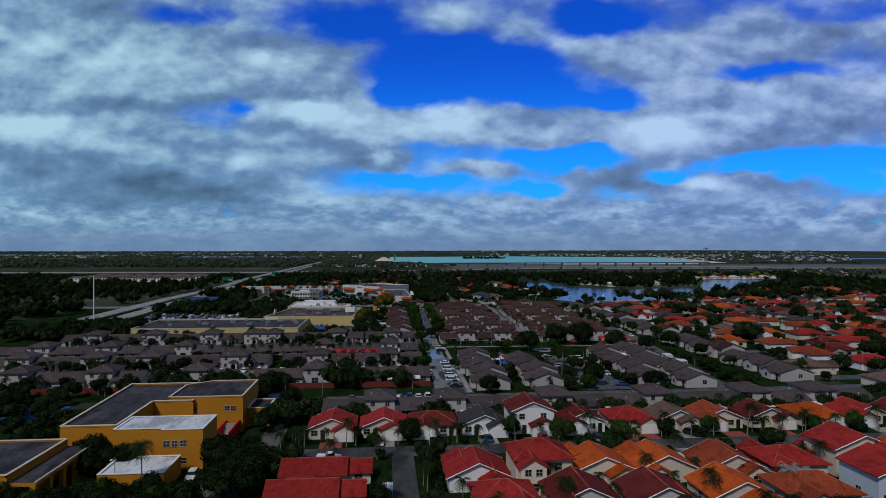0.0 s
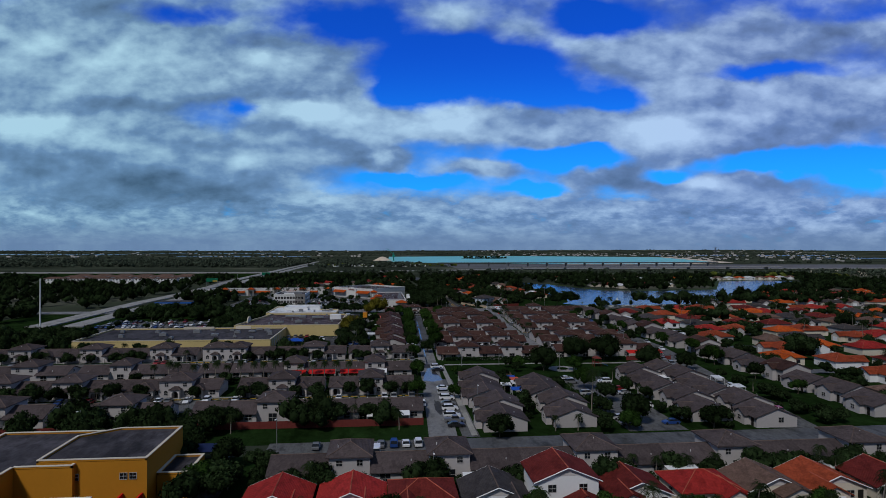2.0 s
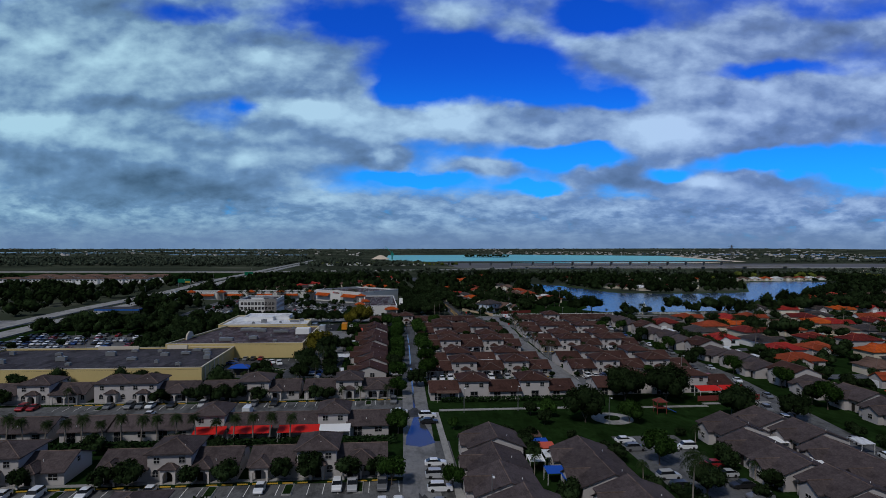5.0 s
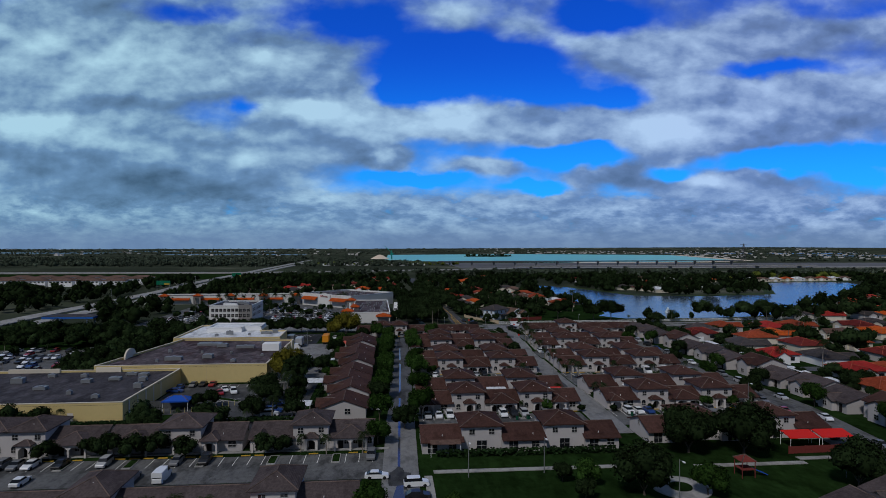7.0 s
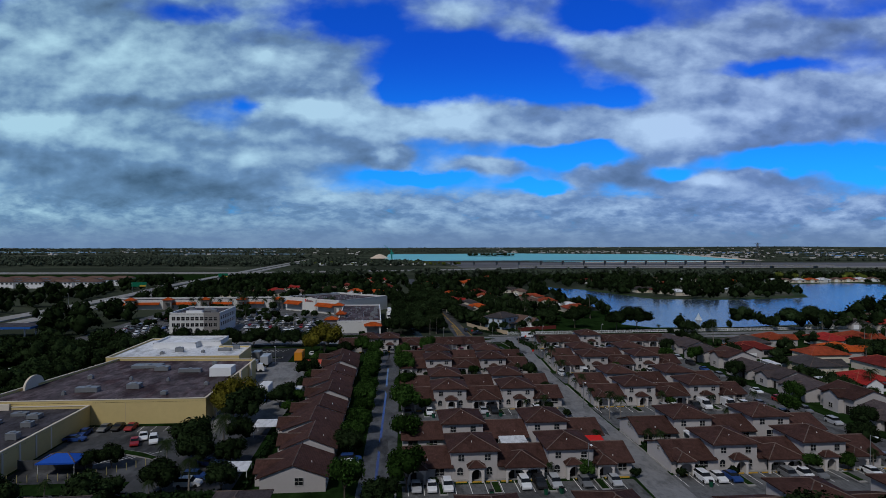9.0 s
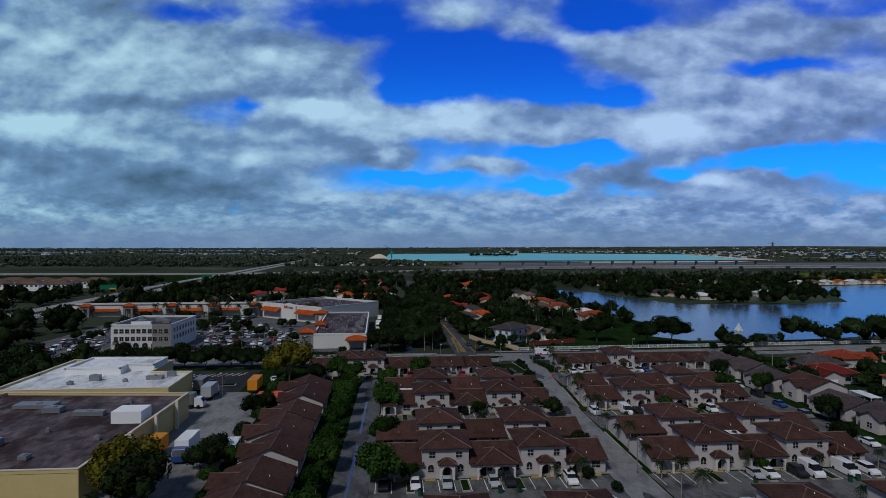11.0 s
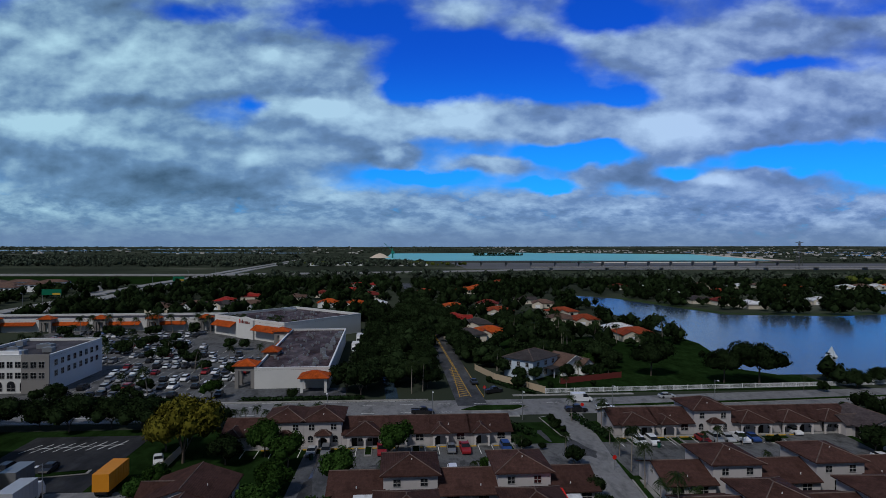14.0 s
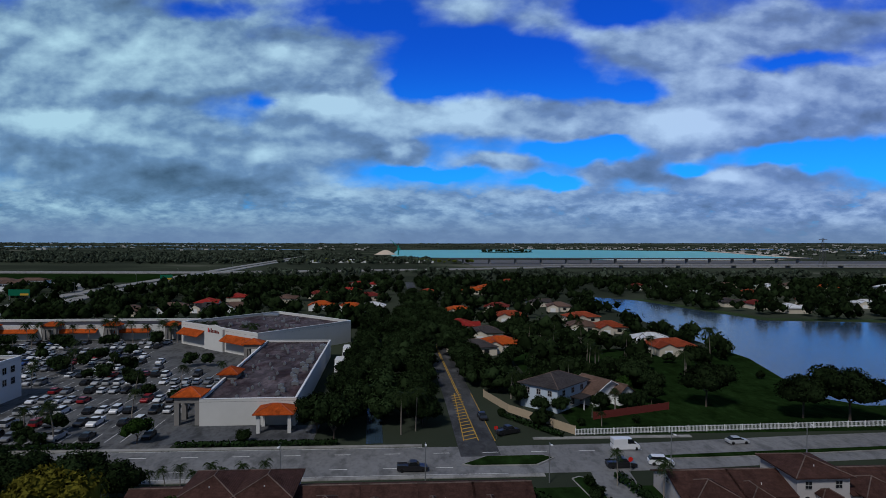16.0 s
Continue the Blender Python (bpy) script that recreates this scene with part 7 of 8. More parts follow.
bays += [bar(-41 + 2.7 * k, 334, -41 + 2.7 * k, 338.5, 0.12) for k in range(9)] + [bar(-30 + 1.8 * k, 314.5 + 0.9 * k, -27.5 + 1.8 * k, 317.5 + 0.9 * k, 0.14) for k in range(5)]
marks("bay_lines", bays, M["road_white"], "white parking bay lines", 0.046)
marks("slanted_bays", [bar(-31.5 + 1.9 * k, 427.6 + 0.2 * k, -29.8 + 1.9 * k, 432.4 + 0.2 * k, 0.2) for k in range(9)] + [bar(-31, 430, -14.6, 431.7, 0.15)], M["road_white"], "white slanted parking bay lines", 0.056)
rows_ = []
for ry in range(468, 580, 9):
    x = -101.4
    while x < -6:
        if not (-76 < x < -48 and ry < 506) and not (x > -42 and ry > 553 - (x + 42)):
            rows_.append(bar(x, ry - 2.2, x, ry + 3.2, 0.12))
        x += 2.9
marks("lot_lines", rows_, M["road_white"], "white parking lot lines", 0.05)
for k, (x, w) in enumerate(((-12, 5), (0, 4.4), (12, 4.4), (23.7, 4.2), (35, 6), (47.5, 4), (60, 8), (71.5, 4), (83, 5), (95, 5), (108.5, 5), (121.5, 5), (135, 5))):
    structure("driveway", Mesh().box(x - w / 2, 133.0, -0.02, x + w / 2, 136.9, 0.07), M["paver" if k in (0, 4, 6, 8, 9) else "concrete"], "red paved driveway" if k in (0, 4, 6, 8, 9) else "pale concrete driveway", "driveway")
for x in (17, 29, 41, 53, 66, 79, 93, 107):
    structure("driveway", Mesh().box(x - 2.5, 119.0, -0.02, x + 2.5, 126.4, 0.07), M["concrete"], "pale concrete driveway", "driveway")
structure("loading_apron", Mesh().box(-17.2, 325, -0.02, -13.5, 338, 0.09), M["concrete"], "pale concrete apron at a store corner", "pavement")
structure("ball_court", Mesh().box(-98, 160, -0.02, -86, 174, 0.05), M["court_blue"], "blue painted ball court", "sports court")
structure("school_drive", Mesh().box(-28.5, 118, -0.02, -23.5, 160, 0.05), M["lot"], "grey asphalt drive beside a school", "road")
structure("school_lot", Mesh().box(-38, 100, -0.02, -26, 121, 0.05), M["lot"], "asphalt school parking lot", "parking lot")

# trucks


def truck(x, y, turn, box_mat, cab_mat, label, l=7.0, cab=True, z=0.045):
    ob = thing("truck", label, "truck")
    bx = Mesh().box(-1.25, -l / 2, 1.0, 1.25, l / 2, 3.7)
    for k in range(int(l / 0.9)):
        bx.box(-1.28, -l / 2 + 0.2 + 0.9 * k, 1.0, 1.28, -l / 2 + 0.28 + 0.9 * k, 3.7).tie(0, len(bx.v) - 8)
    part("cargo_box", bx, box_mat, ob)
    part("chassis", Mesh().box(-0.9, -l / 2 - (1.9 if cab else 0), 0.6, 0.9, l / 2, 1.0), M["black"], ob)
    if cab:
        c = Mesh().add([(sx * 1.1, yy, zz) for sx in (-1, 1) for yy, zz in ((-l / 2 - 0.1, 0.5), (-l / 2 - 2.2, 0.5), (-l / 2 - 2.2, 1.6), (-l / 2 - 1.6, 2.6), (-l / 2 - 0.1, 2.7))], [(0, 1, 2, 3, 4), (9, 8, 7, 6, 5)] + [(i, (i + 1) % 5 + 0, (i + 1) % 5 + 5, i + 5) for i in range(5)])
        part("cab", c, cab_mat, ob)
        part("windscreen", Mesh().slab((-1.0, -l / 2 - 2.2, 1.68), (1.0, -l / 2 - 2.2, 1.68), (1.0, -l / 2 - 1.68, 2.5), (-1.0, -l / 2 - 1.68, 2.5), -0.02), M["glass"], ob)
    for sx in (-0.95, 0.95):
        for yy in ((-l / 2 - 1.1,) if cab else ()) + (l / 2 - 1.0, l / 2 - 2.2):
            part("wheel", Mesh().rod((sx - 0.15, yy, 0.48), (sx + 0.15, yy, 0.48), 0.48, 0.48, 10), M["black"], ob)
    ob.matrix_basis = pose(x, y, z, 0, 0, turn)
    return ob


truck(-7.0, 410, 180, M["orange_paint"], M["white"], "orange cargo trailer in a loading yard", 7.0, False)
truck(-14.0, 360, 180, M["orange_paint"], M["white"], "orange box trailer at a loading dock", 6.0, False)
truck(-8.6, 361, 0, M["white"], M["car_blue"], "white box truck in a loading yard", 6.5)
truck(-17.0, 403, 180, M["car_silver"], M["white"], "grey box truck in a loading yard", 6.0)
truck(-21.4, 410.5, 180, M["car_grey"], M["car_white"], "dark container beside a store", 5.0, False)
truck(-19.2, 394, 90, M["car_grey"], M["car_white"], "white semi truck at a loading dock", 3.0)
truck(24, 548, 0, M["white"], M["white"], "white delivery truck behind a store", 6.0)
truck(23.6, 528, 0, M["white"], M["white"], "white delivery truck behind a store", 5.5)

# ---- parked cars ----
for x0, x1, y, turn, fill in ((-134, 16, 216.5, 0, 0.42), (-134, 16, 208.5, 180, 0.2), (-134, 18, 272.5, 0, 0.45), (-74, 18, 264.5, 180, 0.2), (27, 66, 298.5, 0, 0.6), (74, 116, 298.5, 0, 0.65), (27, 66, 342.7, 0, 0.55), (75, 116, 342.7, 0, 0.6),
                             (27, 66, 331, 180, 0.3), (75, 116, 331, 180, 0.3), (28, 67, 381.5, 0, 0.5), (76, 117, 382, 0, 0.55), (28, 67, 374, 180, 0.3), (76, 117, 374, 180, 0.3),
                             (8, 60, 424, 0, 0.35), (82, 134, 426.5, 0, 0.5), (28, 68, 413, 180, 0.35), (80, 120, 413, 180, 0.35)):
    x = x0 + 1.3
    while x < x1:
        if cars_rng.random() < fill * 0.8:
            park(x, y, turn, far=turn == 180 or y < 280 or y > 425)
        x += 2.6
for x, y, turn, kind, colour in ((-40.4, 332.5, 0, "sedan", "car_blue"), (-37.6, 335.5, 0, "sedan", "car_grey"), (-35, 336, 0, "sedan", "car_black"), (-32.2, 335.8, 0, "sedan", "car_red"), (-27, 329, 20, "sedan", "car_white"), (-27.3, 325.5, 20, "sedan", "car_red"), (-24, 326.5, 20, "suv", "car_white"), (-40.3, 328.5, 90, "sedan", "car_blue"),
                                 (-9, 312.5, 70, "sedan", "car_blue"), (-9.4, 306, 90, "suv", "car_blue"), (-9.6, 303, 90, "suv", "car_white"), (-24, 415, 90, "sedan", "car_white"), (-21, 418.5, 0, "sedan", "car_black"), (-4.2, 421.5, 20, "sedan", "car_white"), (-28, 418, 0, "suv", "car_black"),
                                 (12.5, 175.4, 180, "suv", "car_white"), (9.8, 175.4, 180, "sedan", "car_white"), (7.2, 175.4, 180, "suv", "car_blue"), (4.4, 175.4, 180, "sedan", "car_grey"), (3.4, 168.6, 0, "van", "car_white"), (-9.5, 175.2, 180, "sedan", "car_grey"), (22.3, 196, 90, "suv", "car_white"), (22.4, 188, 90, "sedan", "car_black"), (22.5, 203, 90, "suv", "car_white"), (22.4, 192, 90, "pickup", "car_grey"), (22.6, 208, 90, "sedan", "car_grey"), (22.8, 214, 90, "suv", "car_white"), (22.8, 220, 90, "suv", "car_silver"), (23.0, 226, 90, "sedan", "car_white"),
                                 (23.6, 258, 90, "suv", "car_white"), (23.6, 253, 90, "sedan", "car_black"), (16.6, 309, 90, "suv", "car_white"), (16.6, 306, 90, "sedan", "car_silver"), (16.6, 312, 90, "suv", "car_blue"), (16.8, 262, 90, "sedan", "car_white"),
                                 (-11.5, 118.6 + 7, 90, "pickup", "car_white"), (23.6, 135, 0, "sedan", "car_blue"), (36.5, 135, 10, "sedan", "car_red"), (48.5, 135.2, 60, "sedan", "car_black"), (10.8, 134.8, 0, "suv", "car_white"), (13.4, 134.6, 0, "suv", "car_black"), (-1.0, 134.8, 0, "sedan", "car_white"), (109.5, 135, 20, "sedan", "car_red"), (72.4, 135, 30, "suv", "car_black"),
                                 (-36.5, 118, 0, "suv", "car_white"), (-33.6, 118, 0, "sedan", "car_black"), (-31, 118, 0, "suv", "car_white"), (-28.6, 118, 0, "sedan", "car_grey"), (-34, 106, 20, "suv", "car_white"), (-31, 105, 20, "sedan", "car_white"), (0.5, 105, 0, "van", "car_white"),
                                 (84, 457.5, 90, "van", "car_white"), (107, 459.6, 90, "sedan", "car_silver"), (63.5, 467.5, 115, "pickup", "car_black"), (80, 448.8, 90, "pickup", "car_black"), (87.4, 449.6, 80, "suv", "car_white"), (44, 449, 90, "pickup", "car_black"), (59.7, 478, 5, "sedan", "car_black"), (85.5, 430 - 4.5, 0, "suv", "car_white"), (88.2, 425.6, 0, "suv", "car_white"),
                                 (84.6, 381.5, 0, "van", "car_white"), (108.6, 342.7, 0, "van", "car_white"), (-73, 186, 0, "suv", "car_white")):
    park(x, y, turn, kind, colour, 0.055, y < 296 or x < 20)
for k in range(26):
    y = 190 + 9.6 * k
    sx = np.interp(y, [180, 240, 300, 360, 420, 446], [104, 112, 121, 121, 123, 126])
    if cars_rng.random() < 0.75:
        park(sx - 3.6, y, -8 if y < 300 else 0, far=True)
    if cars_rng.random() < 0.75:
        park(sx + 3.6, y + 3, -8 if y < 300 else 0, far=True)
for k in range(11):
    for x, tr in ((64.6, 90), (75.6, -90)):
        if cars_rng.random() < 0.6:
            park(x, 186 + 5.0 * k, tr, far=True)
FAR_CARS = []
for row_y in range(468, 580, 9):
    x = -100
    while x < -6:
        if cars_rng.random() < 0.58 and not (-78 < x < -47 and row_y < 506) and not (x > -42 and row_y > 550 - (x + 42)):
            if row_y < 525:
                park(x, row_y + 0.5, cars_rng.choice((0, 180)), far=True, z=0.05)
            else:
                FAR_CARS.append((x, row_y + 0.5))
        x += 2.9
FAR_CARS += [(-146 + 2.7 * i + cars_rng.uniform(-0.2, 0.2), 346 + 7.4 * j) for j in range(8) for i in range(22) if cars_rng.random() < 0.6]
mass_v, mass_f, mass_m = [], [], []
lots = [PROTO[("car", "sedan", c, True)] if ("car", "sedan", c, True) in PROTO else car("sedan", c, True) for c in COLOURS]
for x, y in FAR_CARS:
    i = cars_rng.choices(range(6), [5, 3, 3, 3, 1.2, 1])[0]
    for ch in lots[i].children:
        k = len(mass_v)
        sgn = 1 if ch.name.startswith("body") else 2
        mass_v += [(p.co.x + x, p.co.y + y, p.co.z + 0.05) for p in ch.data.vertices]
        for f in ch.data.polygons:
            mass_f.append([q + k for q in f.vertices])
            mass_m.append(i if sgn == 1 and f.material_index == 0 else 6 if sgn == 2 else 7)
me = bpy.data.meshes.new("far_cars")
me.from_pydata(mass_v, [], mass_f)
for c in list(COLOURS) + ["glass", "black"]:
    me.materials.append(M[c])
me.polygons.foreach_set("material_index", mass_m)
tagged(part("far_cars", me, None), "rows of parked cars in far parking lots", "cars", kind="stuff")
# ---- trees ----
ROADS = [(LEFT, 4.0), (RIGHT, 4.2), ([(3.8, 40), (3.8, 128)], 3), ([(104, 180), (112, 240), (121, 300), (121, 360), (123, 420), (126, 446)], 5.0)]


def free(x, y, r):
    if blocked(x, y, r) or any(a < x < c and b < y < d for a, b, c, d in COURTS):
        return False
    for pts, w in ROADS:
        ys = [p[1] for p in pts]
        if ys[0] - 2 < y < ys[-1] + 2 and abs(x - np.interp(y, ys, [p[0] for p in pts])) < w:
            return False
    if 171 - r < y < 180 + r and x > 14 or 126 < y < 133.5 or y > 446 - r and y < 462 + r:
        return False
    return not (-42 < x < -1 and 300 < y < 338) and not (-17 < x < -1 and 338 < y < 424) and not (-60 < x < -11 and 404 < y < 436)


def scatter(kinds, x0, y0, x1, y1, n, r=0.6, apart=2.6, s=1.0, mass=False):
    put = []
    for _ in range(n * 14):
        if len(put) >= n:
            break
        x, y = trees_rng.uniform(x0, x1), trees_rng.uniform(y0, y1)
        if free(x, y, r) and all((x - a) ** 2 + (y - b) ** 2 > apart ** 2 for a, b in put):
            kind = trees_rng.choice(kinds)
            if mass and kind in SHAPE:
                MASS.append((kind, x, y, s))
            else:
                tree(kind, x, y, s)
            put.append((x, y))


for y in range(186, 424, 11):
    lx = np.interp(y, [p[1] for p in LEFT], [p[0] for p in LEFT])
    if y > 292 and not 302 < y < 314:
        tree("round", lx - 4.9, y, 1.12)
    if y > 285 and y % 2 == 0:
        tree("round", lx + 4.9, y + 2, 1.2)
for x, y, kind, s in ((61, 251, "big", 0.88), (71.5, 250, "lush", 0.9), (78.5, 270, "big", 0.95), (89.5, 269, "big", 1.05), (99, 251, "big", 0.9), (112, 248, "dark", 1.2), (31.2, 178.5, "dark", 0.9), (84, 181.5, "dark", 0.8), (63.2, 182, "lush", 0.8), (53, 256, "lush", 0.7),
                      (0.2, 421, "gold", 1.3), (-5, 427, "gold", 0.8), (-12, 341.5, "gold", 1.0), (-3.4, 352, "wide", 0.62), (-2.6, 358, "dark", 0.85), (-1.6, 384, "dark", 0.8), (-8, 337, "dark", 1.2), (-26, 312.5, "dark", 0.7), (-29, 311.5, "dark", 0.6), (22.5, 290.5, "dark", 0.8), (16.2, 315, "dark", 0.8),
                      (114, 485, "lake", 0.85), (131, 475, "lake", 1.0), (140, 472.5, "lake", 1.05), (144, 512, "shrub", 0.7), (164, 466, "wide", 0.6), (174, 470, "wide", 0.6), (146, 462.5, "tall_palm", 0.45), (152, 463, "shrub", 0.9),
                      (67.5, 208, "dark", 0.95), (66, 222.6, "round", 1.1), (67, 187.3, "dark", 1.0), (60, 199, "tall_palm", 0.9), (75.8, 206, "shrub", 0.9), (131, 280, "round", 1.1), (127.6, 257, "round", 1.2), (127, 262, "dark", 0.9), (128, 300, "round", 1.1), (127.4, 322, "dark", 0.8), (127.6, 345, "round", 1.0), (128, 372, "dark", 0.9), (128, 396, "round", 1.0), (128.4, 418, "dark", 0.8),
                      (117.2, 310, "dark", 0.8), (117.4, 333, "round", 1.0), (118.5, 356, "dark", 0.8), (118.6, 398, "round", 1.0), (127.5, 232, "dark", 0.8), (128, 212, "round", 1.0), (25.1, 214.6, "round", 0.8), (14.5, 217.2, "round", 1.0), (16.7, 280.4, "round", 1.1), (16.2, 246, "round", 1.1),
                      (-56, 121.4, "wide", 0.72), (-50.5, 121.6, "wide", 0.66), (-58, 126, "dark", 1.0), (-28.6, 118.4, "wide", 0.85), (-32.5, 122, "dark", 1.0), (-27, 108, "wide", 0.8), (-24.5, 113, "dark", 1.0), (-26.5, 153, "lush", 0.9), (-25.5, 165, "dark", 0.9),
                      (14, 432 - 9, "round", 1.2), (38, 420.6, "round", 1.1), (8, 419.5, "dark", 0.8), (76.5, 447 - 6, "tall_palm", 0.5), (134, 521, "tall_palm", 1.1), (131, 523, "dark", 1.25), (122, 512, "palm", 1.3), (72, 441, "shrub", 0.55), (72, 437, "shrub", 0.6), (72.5, 433.5, "shrub", 0.5),
                      (72.6, 99.5, "silver", 1.0), (-42, 108.5, "tall_palm", 0.9), (30, 96, "palm", 1.0), (55, 98, "royal", 0.8), (61, 120.5, "palm", 0.9), (-62, 105, "tall_palm", 0.5), (-2.5, 133.6, "lush", 0.5),
                      (29, 465.5, "dark", 1.3), (25, 470, "dark", 1.2), (30, 474, "wide", 0.8), (42, 468, "tall_palm", 0.8), (45, 470, "tall_palm", 0.85), (46.5, 474, "wide", 0.8), (-8, 465, "round", 1.0), (12, 464.6, "shrub", 0.9), (-24, 466.5, "royal", 0.9)):
    tree(kind, x, y, s)
for k in range(9):
    tree("wide", -58 + 7.2 * k, 440.5 + 2.5 * (k % 2), 0.8)
    tree("royal", 4 + 2.2 * k, 441.8, 0.5)
for k in range(16):
    far_ = (lambda a, b, c, d: tree(a, b, c, d)) if k < 6 else (lambda a, b, c, d: MASS.append((a, b, c, d)))
    far_("wide" if k % 3 else "big", 43.5 + (k % 2) * 3.5 - 0.14 * k, 480 + 9.5 * k, 0.72)
    far_("dark", 28 + (k % 2) * 2.0, 490 + 10 * k, 1.1)
    if k > 4:
        MASS.append(("wide", 63.0 - 0.15 * k, 496 + 10 * k, 0.62))
        MASS.append(("wide", 47.0 - 0.3 * k, 500 + 10 * k, 0.6))
    far_("wide" if k % 2 else "dark", 64.0 - 0.2 * k + (k % 2) * 2.5, 500 + 9 * k, 0.6)
for k in range(18):
    for x in (47.4 - 0.25 * k, 62.4 - 0.25 * k):
        MASS.append(("wide", x + trees_rng.uniform(-0.8, 0.8), 506 + 7.6 * k + trees_rng.uniform(-2, 2), trees_rng.uniform(0.7, 0.95)))
    MASS.append(("wide" if k % 2 else "dark", 38.6 + trees_rng.uniform(-1, 1), 474 + 7.4 * k, trees_rng.uniform(0.8, 1.0)))
    MASS.append(("dark", 32.0 + trees_rng.uniform(-1, 1), 481 + 7.4 * k, trees_rng.uniform(0.8, 1.0)))
for k in range(26):
    MASS.append(("wide", np.interp(548 + 8 * k, [530, 640, 900], [55.5, 52, 48]) + (3.4, -3.4)[k % 2] + trees_rng.uniform(-0.6, 0.6), 548 + 8 * k, trees_rng.uniform(0.7, 0.95)))
for k in range(44):
    x, y = trees_rng.uniform(-100, -8), 463.5 + 9 * trees_rng.randint(0, 12) - 0.2
    if not blocked(x, y, 2):
        MASS.append(("dark", x, y, trees_rng.uniform(0.45, 0.75)))
for k in range(22):
    MASS.append((trees_rng.choice(("dark", "lush", "wide")), trees_rng.uniform(84, 112), trees_rng.uniform(503, 528), trees_rng.uniform(0.6, 0.85)))
for x, y, kind, s in ((78, 481, "dark", 0.6), (90, 479.5, "palm", 1.0), (97, 483.5, "dark", 0.6), (102, 488, "dark", 0.7), (99, 498, "lush", 0.8), (105, 495, "dark", 0.8), (88, 501, "dark", 0.8), (70, 488, "dark", 0.8), (69, 494, "palm", 1.1), (73, 498, "dark", 0.9), (66.5, 500, "dark", 0.8), (-13.5, 318, "dark", 1.1), (-11, 312, "dark", 1.0), (-14, 306, "tall_palm", 0.7), (-8, 318.5, "palm", 1.2), (-5, 312, "dark", 0.8), (-6, 324, "dark", 0.9), (-10.5, 328, "tall_palm", 0.6), (-3.5, 300.5, "dark", 0.8), (-13, 300.5, "dark", 0.9), (-8.5, 300, "palm", 1.2), (-13.5, 341, "gold", 0.8)):
    tree(kind, x, y, s)
for k in range(19):
    MASS.append(("lake", 196 + 10.5 * k + trees_rng.uniform(-4, 4), 474 + trees_rng.uniform(-4, 3), trees_rng.uniform(0.55, 1.1)))
for k in range(18):
    tree("royal", -96 + 5.4 * k, 578.5 - (max(0, k - 11) * 3.0), 0.95)
for k in range(46):
    x, y = trees_rng.uniform(-100, -8), 463.5 + 9 * trees_rng.randint(0, 12) - 0.2
    if not blocked(x, y, 2):
        kind = trees_rng.choice(("royal", "round", "dark", "royal"))
        if kind == "royal":
            tree(kind, x, y, 0.75)
        else:
            MASS.append((kind, x, y, 0.75))
scatter(("dark", "lush", "palm", "tall_palm", "wide"), 64, 500, 104, 600, 50, 0.2, 3.6, 0.8, True)
scatter(("dark", "lush", "palm", "tall_palm"), 104, 516, 140, 600, 24, 0.2, 3.6, 0.75, True)
scatter(("dark", "shrub", "palm"), 64, 470, 100, 500, 10, 0.4, 3.6, 0.6)
# gardens of the terraces
for k in range(17):
    tree("fan", -67 + 3.75 * k + trees_rng.uniform(-0.4, 0.4), 240.6 + trees_rng.uniform(-0.3, 0.3), 0.95)
scatter(("dark", "lush", "shrub"), -136, 234.5, 17, 238, 16, 0.4, 3.0, 0.6, True)
scatter(("dark", "round", "palm", "lush"), -136, 207, 17, 221, 34, 0.2, 3.0, 0.75, True)
scatter(("dark", "lush", "palm", "big"), -136, 186, 16, 194, 36, 0.2, 2.4, 0.8, True)
scatter(("dark", "wide", "lush", "palm"), -110, 163, -30, 189, 40, 0.6, 2.8, 0.7, True)
scatter(("dark", "round", "palm", "lush"), -136, 262, 18, 277, 26, 0.2, 3.0, 0.7, True)
scatter(("dark", "big", "lush", "palm"), -160, 289, -2, 299, 30, 0.4, 2.6, 0.7, True)
for b in range(20):
    xa = 27 if b % 2 else 76
    ya = (312.6, 356.8, 395.6, 300.2, 344.0, 382.4, 328, 371, 411, 424)[b // 2]
    for k in range(5):
        x = xa + trees_rng.uniform(0, 40)
        tree(trees_rng.choice(("palm", "shrub", "shrub", "round", "palm")), x, ya + trees_rng.uniform(-0.6, 1.2), trees_rng.uniform(0.45, 0.75))
for y in range(300, 440, 7):
    rx = np.interp(y, [p[1] for p in RIGHT], [p[0] for p in RIGHT])
    tree(trees_rng.choice(("palm", "palm", "shrub", "tall_palm")), rx + 4.6, y, 0.62)
    if y % 3:
        tree(trees_rng.choice(("palm", "shrub", "dark")), rx - 4.6, y + 3, 0.62)
scatter(("dark", "lush", "palm", "round", "shrub"), 26, 180, 120, 240, 60, 0.3, 2.6, 0.65, True)
scatter(("dark", "big", "round", "palm"), 128, 180, 152, 446, 46, 0.4, 3.0, 0.6, True)
scatter(("dark", "wide", "big", "lush"), -150, 404, -64, 442, 70, 0.2, 3.2, 0.85, True)
scatter(("dark", "wide", "big"), -82, 342, -69, 402, 22, 0.2, 3.2, 0.8, True)
scatter(("dark", "wide", "big"), -175, 290, -124, 336, 24, 0.2, 3.2, 0.8, True)
scatter(("dark", "royal"), -148, 344, -86, 400, 14, 0.0, 8.0, 0.5, True)
scatter(("dark", "round"), 26, 246, 60, 258, 3, 0.5, 7.0, 0.5)
scatter(("dark", "lush", "palm", "palm", "shrub"), -24, 148.5, 160, 163, 64, 0.1, 2.2, 0.75, True)
scatter(("palm", "lush", "shrub", "dark", "palm"), -24, 133.2, 150, 137.5, 52, 0.0, 1.7, 0.72)
